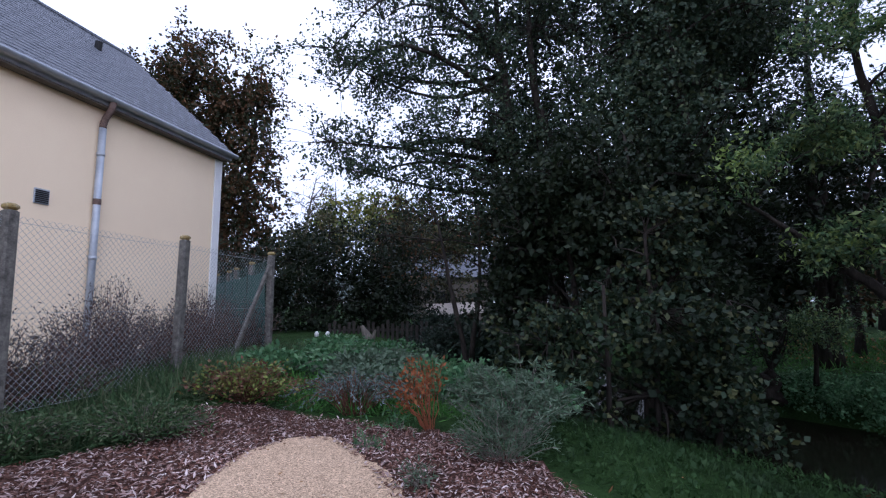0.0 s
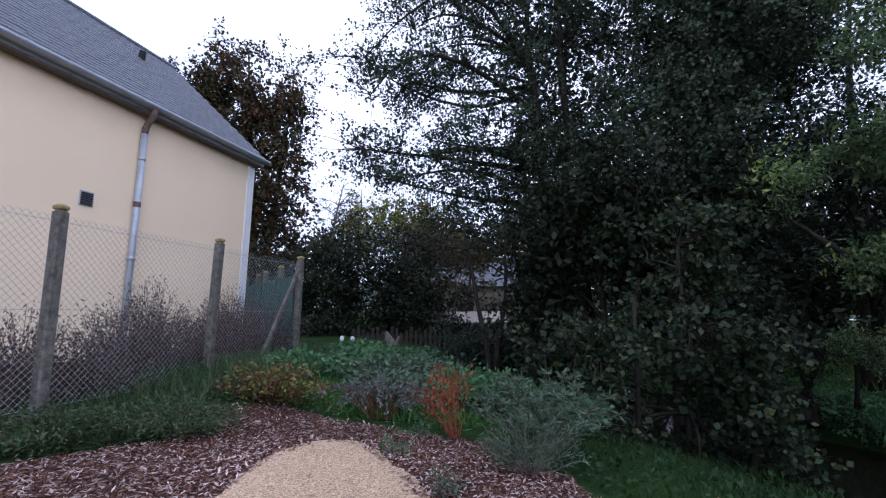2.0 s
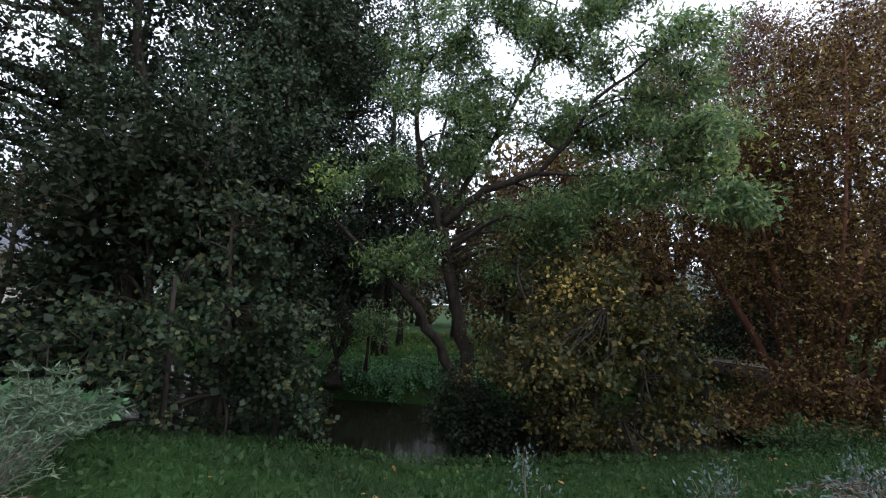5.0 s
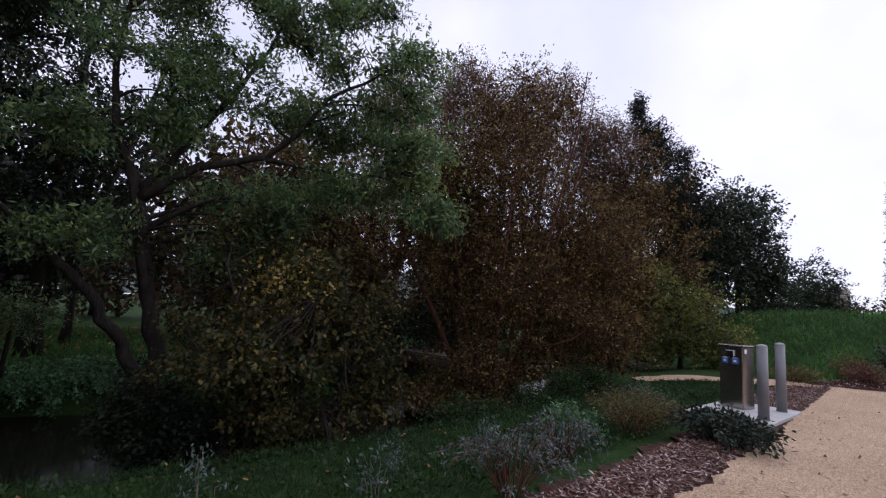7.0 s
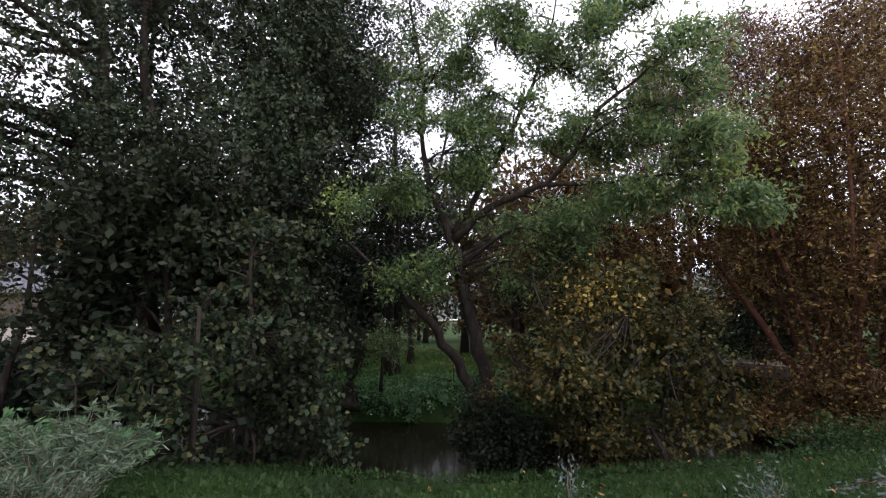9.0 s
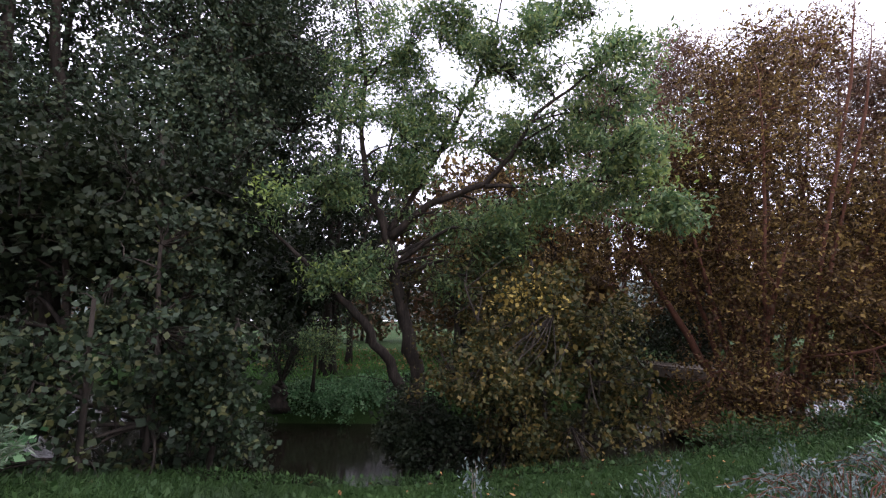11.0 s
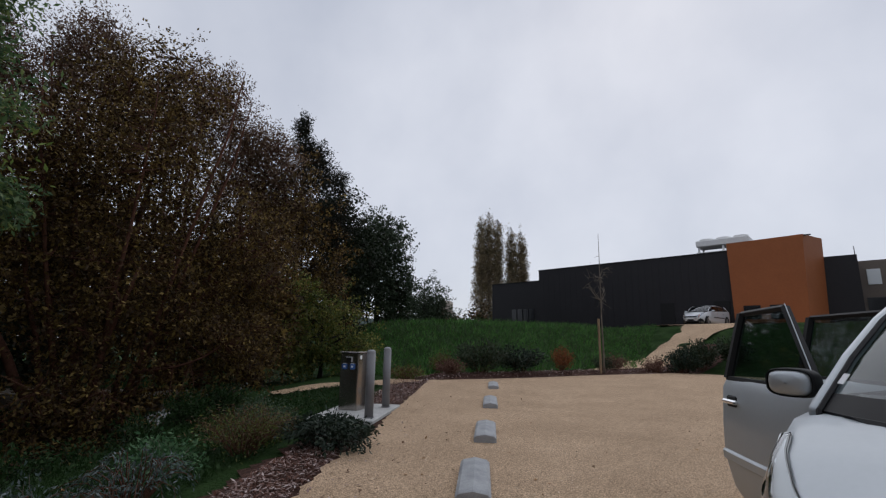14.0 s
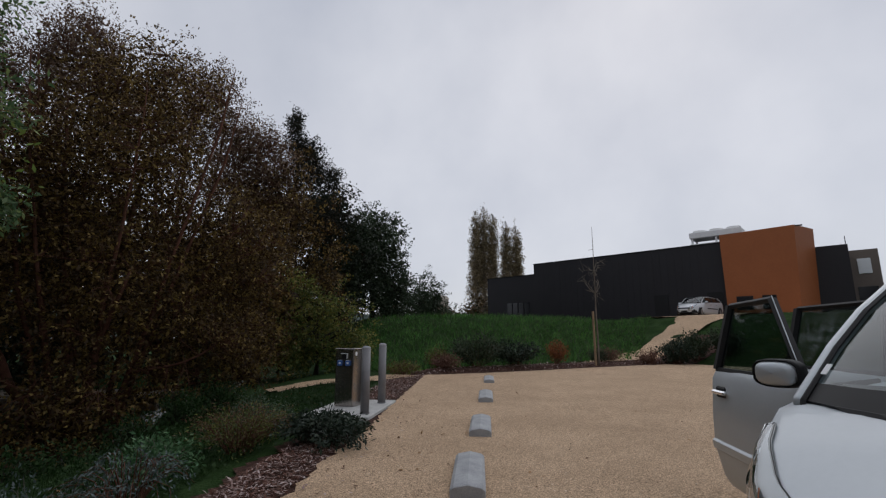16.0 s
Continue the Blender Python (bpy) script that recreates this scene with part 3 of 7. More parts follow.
def lay(name, poly, step, lift, mat, label, wobble=0.06):
    """A surface that lies on the ground inside an outline, with an uneven edge."""
    p = np.array(poly)
    (x0, y0), (x1, y1) = p.min(0), p.max(0)
    nx, ny = int((x1 - x0) / step) + 1, int((y1 - y0) / step) + 1
    xs, ys = np.meshgrid(x0 + np.arange(nx + 1) * step, y0 + np.arange(ny + 1) * step)
    cx, cy = xs[:-1, :-1] + step / 2, ys[:-1, :-1] + step / 2
    wx = np.array([noise.noise(Vector((a * 1.7, b * 1.7, 0))) for a, b in zip(cx.ravel(), cy.ravel())]).reshape(cx.shape)
    keep = inside(poly, cx + wx * wobble * 2, cy + wx * wobble * 1.5)
    idx = np.arange(xs.size).reshape(xs.shape)
    q = np.stack([idx[:-1, :-1], idx[:-1, 1:], idx[1:, 1:], idx[1:, :-1]], -1)[keep]
    used, inv = np.unique(q, return_inverse=True)
    vx, vy = xs.ravel()[used], ys.ravel()[used]
    vz = ground_np(vx, vy)
    vz = vz + 0.02 * (lift > 0) + max(0.0, lift - 0.02) * smooth(vz / 0.35)
    sh = Shape()
    sh.v = list(zip(vx.tolist(), vy.tolist(), vz.tolist()))
    sh.f = [tuple(r) for r in inv.reshape(-1, 4).tolist()]
    ob = new(name, sh.mesh(name, mat, True))
    return tagged(ob, label, kind="structure")


def ground_axis(lo, hi, mid_lo, mid_hi, step):
    a = list(np.arange(mid_lo, mid_hi + 1e-6, step))
    s, v = step, a[-1]
    while v < hi:
        s *= 1.25
        v += s
        a.append(min(v, hi))
    s, v = step, a[0]
    while v > lo:
        s *= 1.25
        v -= s
        a.insert(0, max(v, lo))
    return np.array(a)


gx, gy = ground_axis(-900, 900, -8, 34, 0.3), ground_axis(-900, 900, -34, 16, 0.3)
XX, YY = np.meshgrid(gx, gy)
ZZ = ground_np(XX, YY)
rough = np.array([noise.noise(Vector((a * 0.9, b * 0.9, 0))) for a, b in zip(XX.ravel(), YY.ravel())]).reshape(XX.shape)
hump = smooth((ZZ - 0.3) / 1.0)
ZZ = ZZ + rough * (0.02 + 0.22 * hump * smooth((80 - np.hypot(XX, YY)) / 30)) - 0.03
sh = Shape()
sh.v = list(zip(XX.ravel().tolist(), YY.ravel().tolist(), ZZ.ravel().tolist()))
ii = np.arange(XX.size).reshape(XX.shape)
sh.f = [tuple(r) for r in np.stack([ii[:-1, :-1], ii[:-1, 1:], ii[1:, 1:], ii[1:, :-1]], -1).reshape(-1, 4).tolist()]
tagged(new("ground", sh.mesh("ground", M_SOIL, True)), "green turf and dark soil falling to a stream", kind="structure")

w = Shape()
w.add([(-40, -40, WATER_Z), (70, -40, WATER_Z), (70, 70, WATER_Z), (-40, 70, WATER_Z)], [(0, 1, 2, 3)])
tagged(new("water", w.mesh("water", M_WATER)), "dark still stream water with dim reflections", kind="structure")

# gravel apron with its rounded end, mulch beds along it
GRAVEL = [(-1.66, 3.2), (-1.72, 3.9), (-1.62, 4.35), (-1.38, 4.68), (-1.0, 4.66), (-0.66, 4.2), (-0.33, 3.64), (-0.1, 3.05), (0.7, 1.9), (2.0, 0.55), (3.4, -0.55), (4.48, -1.31), (5.0, -1.72), (5.75, -2.2),
          (7.2, -3.22), (10.1, -5.05), (12.4, -6.55), (14.5, -7.9), (15.5, -8.7), (15.2, -10.5), (15.15, -13.3), (15.4, -17.4), (15.5, -20.0), (14.8, -22.5), (-9, -23.0), (-9, -1), (-2.6, 1.6), (-1.75, 2.7)]
edge = []
for i in range(len(GRAVEL)):
    p0, p1, p2, p3 = (np.array(GRAVEL[(i + k) % len(GRAVEL)]) for k in (-1, 0, 1, 2))
    for k in range(max(2, int(np.linalg.norm(p2 - p1) / 0.05)) if np.linalg.norm(p2 - p1) < 6 else 2):
        t = k / (max(2, int(np.linalg.norm(p2 - p1) / 0.05)) if np.linalg.norm(p2 - p1) < 6 else 2)
        q = 0.5 * (2 * p1 + (p2 - p0) * t + (2 * p0 - 5 * p1 + 4 * p2 - p3) * t * t + (3 * p1 - p0 - 3 * p2 + p3) * t ** 3) if np.linalg.norm(p2 - p1) < 6 else p1 * (1 - t) + p2 * t
        wob = noise.noise(Vector((q[0] * 6, q[1] * 6, 0))) * 0.05 + noise.noise(Vector((q[0] * 20, q[1] * 20, 5))) * 0.025
        edge.append((float(q[0] + wob), float(q[1] + wob), 0.016))
g_ = Shape().add(edge, [tuple(range(len(edge)))])
tagged(new("parking_gravel", g_.mesh("parking_gravel", M_GRAVEL)), "compacted sandy gravel with scattered leaves", kind="structure")
MULCH_A = [(-6, 1.2), (-5.2, 2.9), (-3.85, 3.5), (-3.2, 4.2), (-2.6, 4.75), (-2.95, 5.4), (-2.2, 5.75), (-1.4, 5.5), (-0.7, 5.2), (0.2, 4.75), (0.75, 4.0), (1.0, 3.3), (1.5, 2.3), (2.8, 0.95), (4.2, -0.2),
           (5.6, -1.1), (7.0, -2.1), (8.3, -2.9), (9.6, -3.6), (10.9, -4.4), (12.5, -5.5), (14.0, -6.4), (15.6, -7.2), (17.0, -8.4), (17.0, -10), (16.4, -13), (16.6, -17), (16.2, -18.4), (16.4, -21), (16.9, -24), (16.9, -26.5),
           (14.6, -26.5), (14.6, -22), (15.1, -17), (14.7, -11), (14.2, -8.3), (7, -3.6), (3, -0.9), (-0.6, 3), (-1.2, 4.2), (-1.6, 3), (-3, 1)]
lay("mulch_bed", MULCH_A, 0.14, 0.0, M_MULCH, "reddish bark mulch bed with loose chips", 0.12)
PATH_B = [(15.3, -8.2), (14.3, -6.4), (14.2, -4.4), (14.4, -3.4), (15.5, -3.2), (15.4, -4.6), (15.6, -6.2), (16.4, -7.8)]
lay("garden_path", PATH_B, 0.16, 0.02, M_GRAVEL, "narrow pale gravel path through the turf")
RAMP = [(16.0, -18.0), (17.3, -18.3), (18.2, -20.5), (18.9, -24), (19.0, -26), (19.0, -28), (20, -29.8), (24, -30.4), (24, -34.5), (14, -38.5), (12.5, -34), (15.8, -29.5), (16.6, -28), (16.9, -26), (16.8, -24), (16.2, -21)]
lay("building_forecourt", RAMP, 0.09, 0.09, M_GRAVEL, "pale gravel ramp and forecourt below the building", 0.1)

# footbridge over the stream
fb = thing("footbridge", "low dark timber footbridge over the stream", "bridge", (17.0, 2.0, 0), kind="structure")
q = Shape()
for a in range(26):
    q.box(-0.75, -3.2 + a * 0.25, 0.02, 0.75, -3.2 + a * 0.25 + 0.22, 0.07)
fb.matrix_world = pose(17.0, 2.0, -0.2, 0, 0, -28)
part("deck", q, M_WOOD, fb)
for sx in (-0.7, 0.7):
    part("beam", Shape().box(sx - 0.08, -3.3, -0.28, sx + 0.08, 3.3, 0.015, bevel=0.01), M_WOOD, fb)

# ---- far ground: hills, hut ----
hl = Shape()
rows = []
for k in range(5):
    row = []
    for i in range(181):
        a = math.radians(i * 2)
        e = 330 + k * 45
        hgt = [2, 18, 30, 36, 30][k] * (0.75 + 0.5 * noise.noise(Vector((math.cos(a) * 2.2, math.sin(a) * 2.2, k * 0.15)))) + noise.noise(Vector((i * 0.9, k, 3))) * 2.2
        row.append((math.cos(a) * e, math.sin(a) * e, hgt))
    rows.append(row)
hl.grid(rows)
tagged(new("backdrop", hl.mesh("backdrop", M_HILL, True)), "distant wooded hills under cloud", kind="structure")
hut = thing("distant_house", "small pale house far off below the hill", "house", (174, -99.5, 2))
part("wall", Shape().box(-2, -2, 0, 2, 2, 15.4), M_TILE, hut)
part("roof", Shape().add([(-2.2, -2.2, 15.3), (2.2, -2.2, 15.3), (2.2, 2.2, 15.3), (-2.2, 2.2, 15.3), (0, -2.2, 16.8), (0, 2.2, 16.8)], [(0, 1, 4), (3, 5, 2), (0, 4, 5, 3), (1, 2, 5, 4), (3, 2, 1, 0)]), M_TILE, hut)

# ---- the cream house ----
HOUSE = pose(-5.74, 12.1, 0.2, 0, 0, -13.2)  # far corner of the long wall; the wall runs along -y, the house lies towards -x
house = thing("house", "cream rendered house with a steep slate roof and zinc gutter", "house")
house.matrix_world = HOUSE
EAVE, RISE, HALF, LONG = 5.2, 3.0, 3.3, 16.0
wl_ = Shape()
wl_.box(-0.3, -LONG, -0.6, 0.0, 0.0, EAVE)
part("wall", wl_, M_RENDER, house, "cream rendered wall")
part("wall", Shape().box(-2 * HALF, -LONG, -0.6, -2 * HALF + 0.3, 0, EAVE), M_RENDER, house)
for y in (-LONG, -0.3):
    g_ = Shape()
    g_.slab([(-0.3, y, -0.6), (-0.3, y, EAVE), (-HALF, y, EAVE + RISE - 0.25), (-2 * HALF + 0.3, y, EAVE), (-2 * HALF + 0.3, y, -0.6)], 0.3)
    part("gable_wall", g_, M_RENDER, house)
rf = Shape()
for s in (1, -1):
    x0, x1 = -HALF + s * (HALF + 0.28), -HALF
    rf.slab([(x0, 0.18, EAVE - 0.2), (x1, 0.18, EAVE + RISE), (x1, -LONG - 0.2, EAVE + RISE), (x0, -LONG - 0.2, EAVE - 0.2)][:: s], 0.1)
roof = part("roof", rf, M_ZINC, house, "steep slate roof")
sl = Shape()
for s in (1, -1):
    run, steps = HALF + 0.3, 27
    rl = math.hypot(run, RISE + 0.2)
    for k in range(steps):
        t0, t1 = k / steps, (k + 1.25) / steps
        off = 0.09 * (k % 2)
        for c in range(62 if s > 0 else 10):
            wd = 0.262 if s > 0 else 1.63
            y0 = 0.2 - c * wd - off
            y1 = y0 - wd + 0.012
            jit = RNG.uniform(-0.004, 0.004)
            xa, xb = -HALF + s * (run * (1 - t0)), -HALF + s * (run * (1 - min(t1, 1.0)))
            za, zb = EAVE - 0.2 + (RISE + 0.2) * t0 + 0.047 + jit, EAVE - 0.2 + (RISE + 0.2) * min(t1, 1.0) + 0.03 + jit
            sl.add([(xa, y0, za), (xa, y1, za), (xb, y1, zb), (xb, y0, zb), (xa, y0, za - 0.02), (xa, y1, za - 0.02)], [(0, 3, 2, 1), (0, 1, 5, 4)])
tagged(part("slate_roofing", sl, M_SLATE, roof, "rows of grey slates"), kind="stuff")
part("ridge_cap", Shape().tube([(-HALF, 0.2, EAVE + RISE + 0.03), (-HALF, -LONG - 0.2, EAVE + RISE + 0.03)], 0.07, 8), M_SLATE, house)
gut = []
for y in (0.22, -LONG - 0.2):
    gut.append([(0.3 + 0.085 * math.cos(a), y, EAVE - 0.18 + 0.085 * math.sin(a)) for a in [math.pi * (1 + i / 8) for i in range(9)]] + [(0.3 + 0.075 * math.cos(a), y, EAVE - 0.18 + 0.075 * math.sin(a)) for a in [math.pi * (2 - i / 8) for i in range(9)]])
part("gutter", Shape().grid(gut, True), M_ZINC, house, "half-round zinc gutter", True)
part("fascia", Shape().box(0.19, -LONG, EAVE - 0.32, 0.215, 0.15, EAVE - 0.12), M_ZINC, house)
part("soffit", Shape().box(0.003, -LONG, EAVE - 0.36, 0.2, 0.15, EAVE - 0.325), M_WOOD, house)
part("corner_trim", Shape().box(-0.02, -0.22, -0.5, 0.035, 0.03, EAVE - 0.37, bevel=0.004), M_WHITE, house, "white corner strip")
dp = part("downpipe", Shape().tube([(0.09, -3.42, EAVE - 0.75), (0.09, -3.42, -0.3)], 0.062, 14).tube([(0.09, -3.42, 1.9), (0.09, -3.42, 1.98)], 0.07, 14).tube([(0.09, -3.42, 3.9), (0.09, -3.42, 3.96)], 0.07, 14), M_ZINC, house, "zinc downpipe", True)
part("swan_neck", Shape().tube([(0.29, -3.42, EAVE - 0.25), (0.27, -3.42, EAVE - 0.38), (0.14, -3.42, EAVE - 0.55), (0.09, -3.42, EAVE - 0.68), (0.09, -3.42, EAVE - 0.78)], 0.06, 12), M_RUST, dp, "rusted pipe elbow", True)
part("collar", Shape().tube([(0.09, -3.42, 2.95), (0.09, -3.42, 3.06)], 0.068, 14), M_RUST, dp, "rusted collar")
vent = part("wall_vent", Shape().box(0.0, -4.47, 2.78, 0.02, -4.22, 3.04, bevel=0.004), M_ZINC, house, "small louvred vent")
for k in range(7):
    part("louvre", Shape().box(0.018, -4.45, 2.80 + k * 0.032, 0.032, -4.24, 2.818 + k * 0.032), M_BLACK, vent)
for y, up_ in ((-1.7, 0.72), (-5.4, 0.72)):
    xv = -HALF + (HALF + 0.3) * (1 - up_)
    part("roof_vent", Shape().tube([(xv, y, EAVE - 0.2 + 3.2 * up_), (xv + 0.03, y, EAVE + 0.02 + 3.2 * up_)], 0.08, 10), M_BLACK, house, "small black roof vent")

# ---- the wire fence ----
FENCE = [(-4.5, 2.1), (-4.0, 4.42), (-3.58, 6.58), (-3.12, 8.78)]
fence = thing("wire_fence", "chain-link fence on weathered concrete posts with lichen", "fence", kind="structure")


def fence_post(x, y, h, parent, r=0.055, lean=0.0, cap=True):
    z = ground_z(x, y)
    m = pose(x, y, z, 0, lean, -13)
    s = Shape()
    s.box(-r, -r, -0.2, r, r, h - 0.07, m, 0.014)
    p = part("post", s, M_POST, parent, "weathered grey concrete post")
    if cap:
        part("cap", Shape().box(-r * 1.05, -r * 1.05, h - 0.068, r * 1.05, r * 1.05, h - 0.005, m, 0.02), M_LICHEN, p, "lichen-covered top")
    return p


for k, (x, y) in enumerate(FENCE):
    fence_post(x, y, 2.25 - ground_z(x, y), fence, lean=(0, -1.2, 1.0, 0)[k])
bx, by = FENCE[3]
part("brace", Shape().tube([(bx - 0.02, by, 2.0), (bx - 0.30, by - 0.98, 0.2)], [0.038, 0.042], 4), M_POST, fence, "slanting concrete brace")


def chain_link(a, b, z0, z1, mat, parent, pitch=0.072, r=0.0016, label=""):
    a, b = np.array(a), np.array(b)
    ln = np.linalg.norm(b - a)
    u = (b - a) / ln
    s = Shape()
    hgt = z1 - z0
    for sgn in (1, -1):
        k = -hgt
        while k < ln:
            s0, s1 = max(0, k), min(ln, k + hgt)
            if s1 > s0:
                za, zb = (z0 + (s0 - k), z0 + (s1 - k)) if sgn > 0 else (z1 - (s0 - k), z1 - (s1 - k))
                s.tube([(a[0] + u[0] * s0, a[1] + u[1] * s0, za), (a[0] + u[0] * s1, a[1] + u[1] * s1, zb)], r, 3, False)
            k += pitch
    part("chain_link", s, mat, parent, label)
    for z in (z0, (z0 + z1) / 2, z1 - 0.06):
        part("line_wire", Shape().tube([(a[0], a[1], z), ((a[0] + b[0]) / 2, (a[1] + b[1]) / 2, z - 0.012), (b[0], b[1], z)], 0.0022, 4, False), mat, parent)


for (a, b) in zip(FENCE, FENCE[1:]):
    off = np.array([0.06, 0.0])
    chain_link(np.array(a) - off, np.array(b) - off, 0.28, 2.14, M_WIRE, fence)
BACK = [(-3.12, 8.78), (-4.08, 10.3), (-5.14, 12.0), (-5.82, 13.1), (-6.8, 14.5), (-8.2, 16.6)]
fence2 = thing("screened_fence", "chain-link fence with teal screening cloth", "fence", kind="structure")
for x, y in BACK[1:]:
    fence_post(x, y, 2.2 - ground_z(x, y), fence2)
for a, b in zip(BACK, BACK[1:]):
    chain_link(a, b, 0.3, 2.12, M_WIRE_GREEN, fence2)
    ax, ay, cx, cy = *a, *b
    s = Shape()
    rows = []
    for i in range(9):
        t = i / 8
        x, y = ax + (cx - ax) * t, ay + (cy - ay) * t
        rows.append([(x - 0.09 + 0.015 * math.sin(i * 2 + k), y, 0.3 + (1.62 - 0.06 * math.sin(math.pi * t)) * k / 5) for k in range(6)])
    s.grid(rows)
    part("screen_cloth", s, M_SCREEN, fence2, "teal woven screening cloth", True)

# ---- service point on its slab, bollards, wheel stops ----
U_ = Vector((8.06, -3.57, 0)), Vector((9.63, -4.73, 0))
ang = math.degrees(math.atan2(U_[1].y - U_[0].y, U_[1].x - U_[0].x))
slab = Shape().box(0, 0, -0.05, 2.05, 1.15, 0.055, bevel=0.012)
so = new("concrete_slab", slab.mesh("concrete_slab", M_CONCRETE))
so.matrix_world = pose(8.02, -3.6, 0, 0, 0, ang)
tagged(so, "pale concrete slab beside the gravel", "slab")


def bollard(x, y, z, h, r=0.074):
    t = thing("steel_bollard", "grey painted steel bollard with a domed cap", "bollard", (x, y, z), "bollards at the service point")
    prof = [(0, r), (h - 0.05, r), (h - 0.045, r * 0.96), (h - 0.04, r), (h - 0.02, r * 0.93), (h - 0.006, r * 0.6), (h, r * 0.1)]
    part("tube", Shape().tube([(0, 0, p[0]) for p in prof[:2]], r, 20), M_POLE, t, smooth=True)
    part("cap", Shape().tube([(0, 0, p[0]) for p in prof[1:]], [p[1] for p in prof[1:]], 20), M_KERB, t, "pale domed cap", True)
    part("base_ring", Shape().tube([(0, 0, 0.0), (0, 0, 0.02)], r * 1.12, 20), M_POLE, t)
    return t


bollard(8.36, -3.66, 0.055, 1.11)
bollard(9.42, -4.40, 0.055, 1.14)
term = thing("service_terminal", "brushed steel camper service terminal with blue socket covers", "terminal")
term.matrix_world = pose(9.42, -3.72, 0.055, 0, 0, 130)
part("body", Shape().box(-0.17, -0.19, 0, 0.17, 0.19, 1.03, bevel=0.012), M_STEEL, term, "brushed steel cabinet")
fr = part("front_panel", Shape().box(0.171, -0.175, 0.03, 0.18, 0.175, 1.015, bevel=0.003), M_STEEL, term, "polished steel front panel")
part("lid", Shape().box(-0.18, -0.2, 1.031, 0.19, 0.2, 1.05, bevel=0.006), M_STEEL, term)
for yy in (-0.08, 0.08):
    s_ = part("socket_cover", Shape().box(0.181, yy - 0.045, 0.73, 0.222, yy + 0.045, 0.83, bevel=0.01), M_BLUE, term, "blue hinged socket cover")
    part("hinge", Shape().box(0.2, yy - 0.03, 0.83, 0.215, yy + 0.03, 0.838), M_OFFWHITE, s_)
    part("label_plate", Shape().box(0.2225, yy - 0.012, 0.765, 0.224, yy + 0.03, 0.8), M_OFFWHITE, s_, "small pale marking")
part("screen", Shape().box(0.181, -0.045, 0.86, 0.196, 0.05, 0.945, bevel=0.006), M_BLACK, term, "small dark display")
part("screen_hood", Shape().box(0.181, -0.06, 0.948, 0.215, 0.065, 0.958, bevel=0.003), M_OFFWHITE, term, "pale display hood")
part("screen_hood", Shape().box(0.181, 0.053, 0.86, 0.205, 0.063, 0.947, bevel=0.003), M_OFFWHITE, term, "pale display hood")
part("label_plate", Shape().tube([(0.09, 0.19, 0.95), (0.09, 0.194, 0.95)], 0.04, 16), M_OFFWHITE, term, "round white sticker")
term.matrix_world = term.matrix_world @ Matrix.Diagonal((0.95, 1.05, 1.0, 1.0))

STOPS = [((4.12, -2.98), (5.08, -3.63)), ((6.05, -4.42), (7.05, -5.12)), ((8.71, -6.37), (9.9, -7.2)), ((11.95, -8.75), (13.2, -9.62))]
for a, b in STOPS:
    a, b = Vector((*a, 0)), Vector((*b, 0))
    d = b - a
    prof = [(-0.15, 0), (-0.15, 0.06), (-0.12, 0.085), (0.0, 0.108), (0.12, 0.085), (0.15, 0.06), (0.15, 0)]
    s = Shape()
    ln = d.length
    rows = [[(x * k, y, z * (1 if k == 1 else 0.93) + 0.005) for x, z in prof] for y, k in ((0, 0.97), (0.02, 1), (ln - 0.02, 1), (ln, 0.97))]
    s.grid(rows)
    s.add(rows[0], [tuple(range(7))])
    s.add(rows[-1], [tuple(range(6, -1, -1))])
    t = new("wheel_stop", s.mesh("wheel_stop", M_KERB))
    t.matrix_world = pose(a.x, a.y, 0.01, 0, 0, math.degrees(math.atan2(-d.x, d.y)))
    tagged(t, "grey cast concrete wheel stop on the gravel", "wheel stop", "wheel stops along the bays")

# ---- the dark commercial building ----
bld = thing("commercial_building", "long charcoal clad building with a rust-orange corner block", "building")
BA, BB = Vector((20.5, -37.0, 0)), Vector((36.3, -31.7, 0))
bh = math.degrees(math.atan2(BB.y - BA.y, BB.x - BA.x))
bld.matrix_world = pose(BA.x, BA.y, 2.75, 0, 0, bh)
BL = (BB - BA).length
part("wall", Shape().box(0, -14, -0.5, BL, 0, 5.72), M_CLAD, bld, "charcoal cladding")
part("low_wing", Shape().box(BL, -12, -0.5, BL + 6.0, -0.3, 4.75), M_CLAD, bld, "lower charcoal wing")
part("parapet", Shape().box(-0.02, -0.06, 5.72, BL + 0.03, 0.06, 5.80), M_BLACK, bld)
part("parapet", Shape().box(BL + 0.05, -0.36, 4.75, BL + 6.03, -0.24, 4.82), M_BLACK, bld)
for k in range(28):
    part("cladding_joint", Shape().box(0.6 + k * 0.575, 0.0, -0.4, 0.615 + k * 0.575, 0.012, 5.7), M_CLAD, bld)
ow = 4.4
part("corner_block", Shape().add([(-ow, 0.35, -0.5), (-0.02, 0.35, -0.5), (-0.02, -2.2, -0.5), (-ow - 0.9, -2.2, -0.5), (-ow - 0.25, 0.45, 6.35), (0.02, 0.45, 6.25), (0.02, -2.2, 6.25), (-ow - 1.15, -2.2, 6.35)], [(0, 1, 2, 3), (7, 6, 5, 4), (0, 4, 5, 1), (1, 5, 6, 2), (2, 6, 7, 3), (3, 7, 4, 0)]), M_ORANGE, bld, "rust-orange clad block leaning outward")
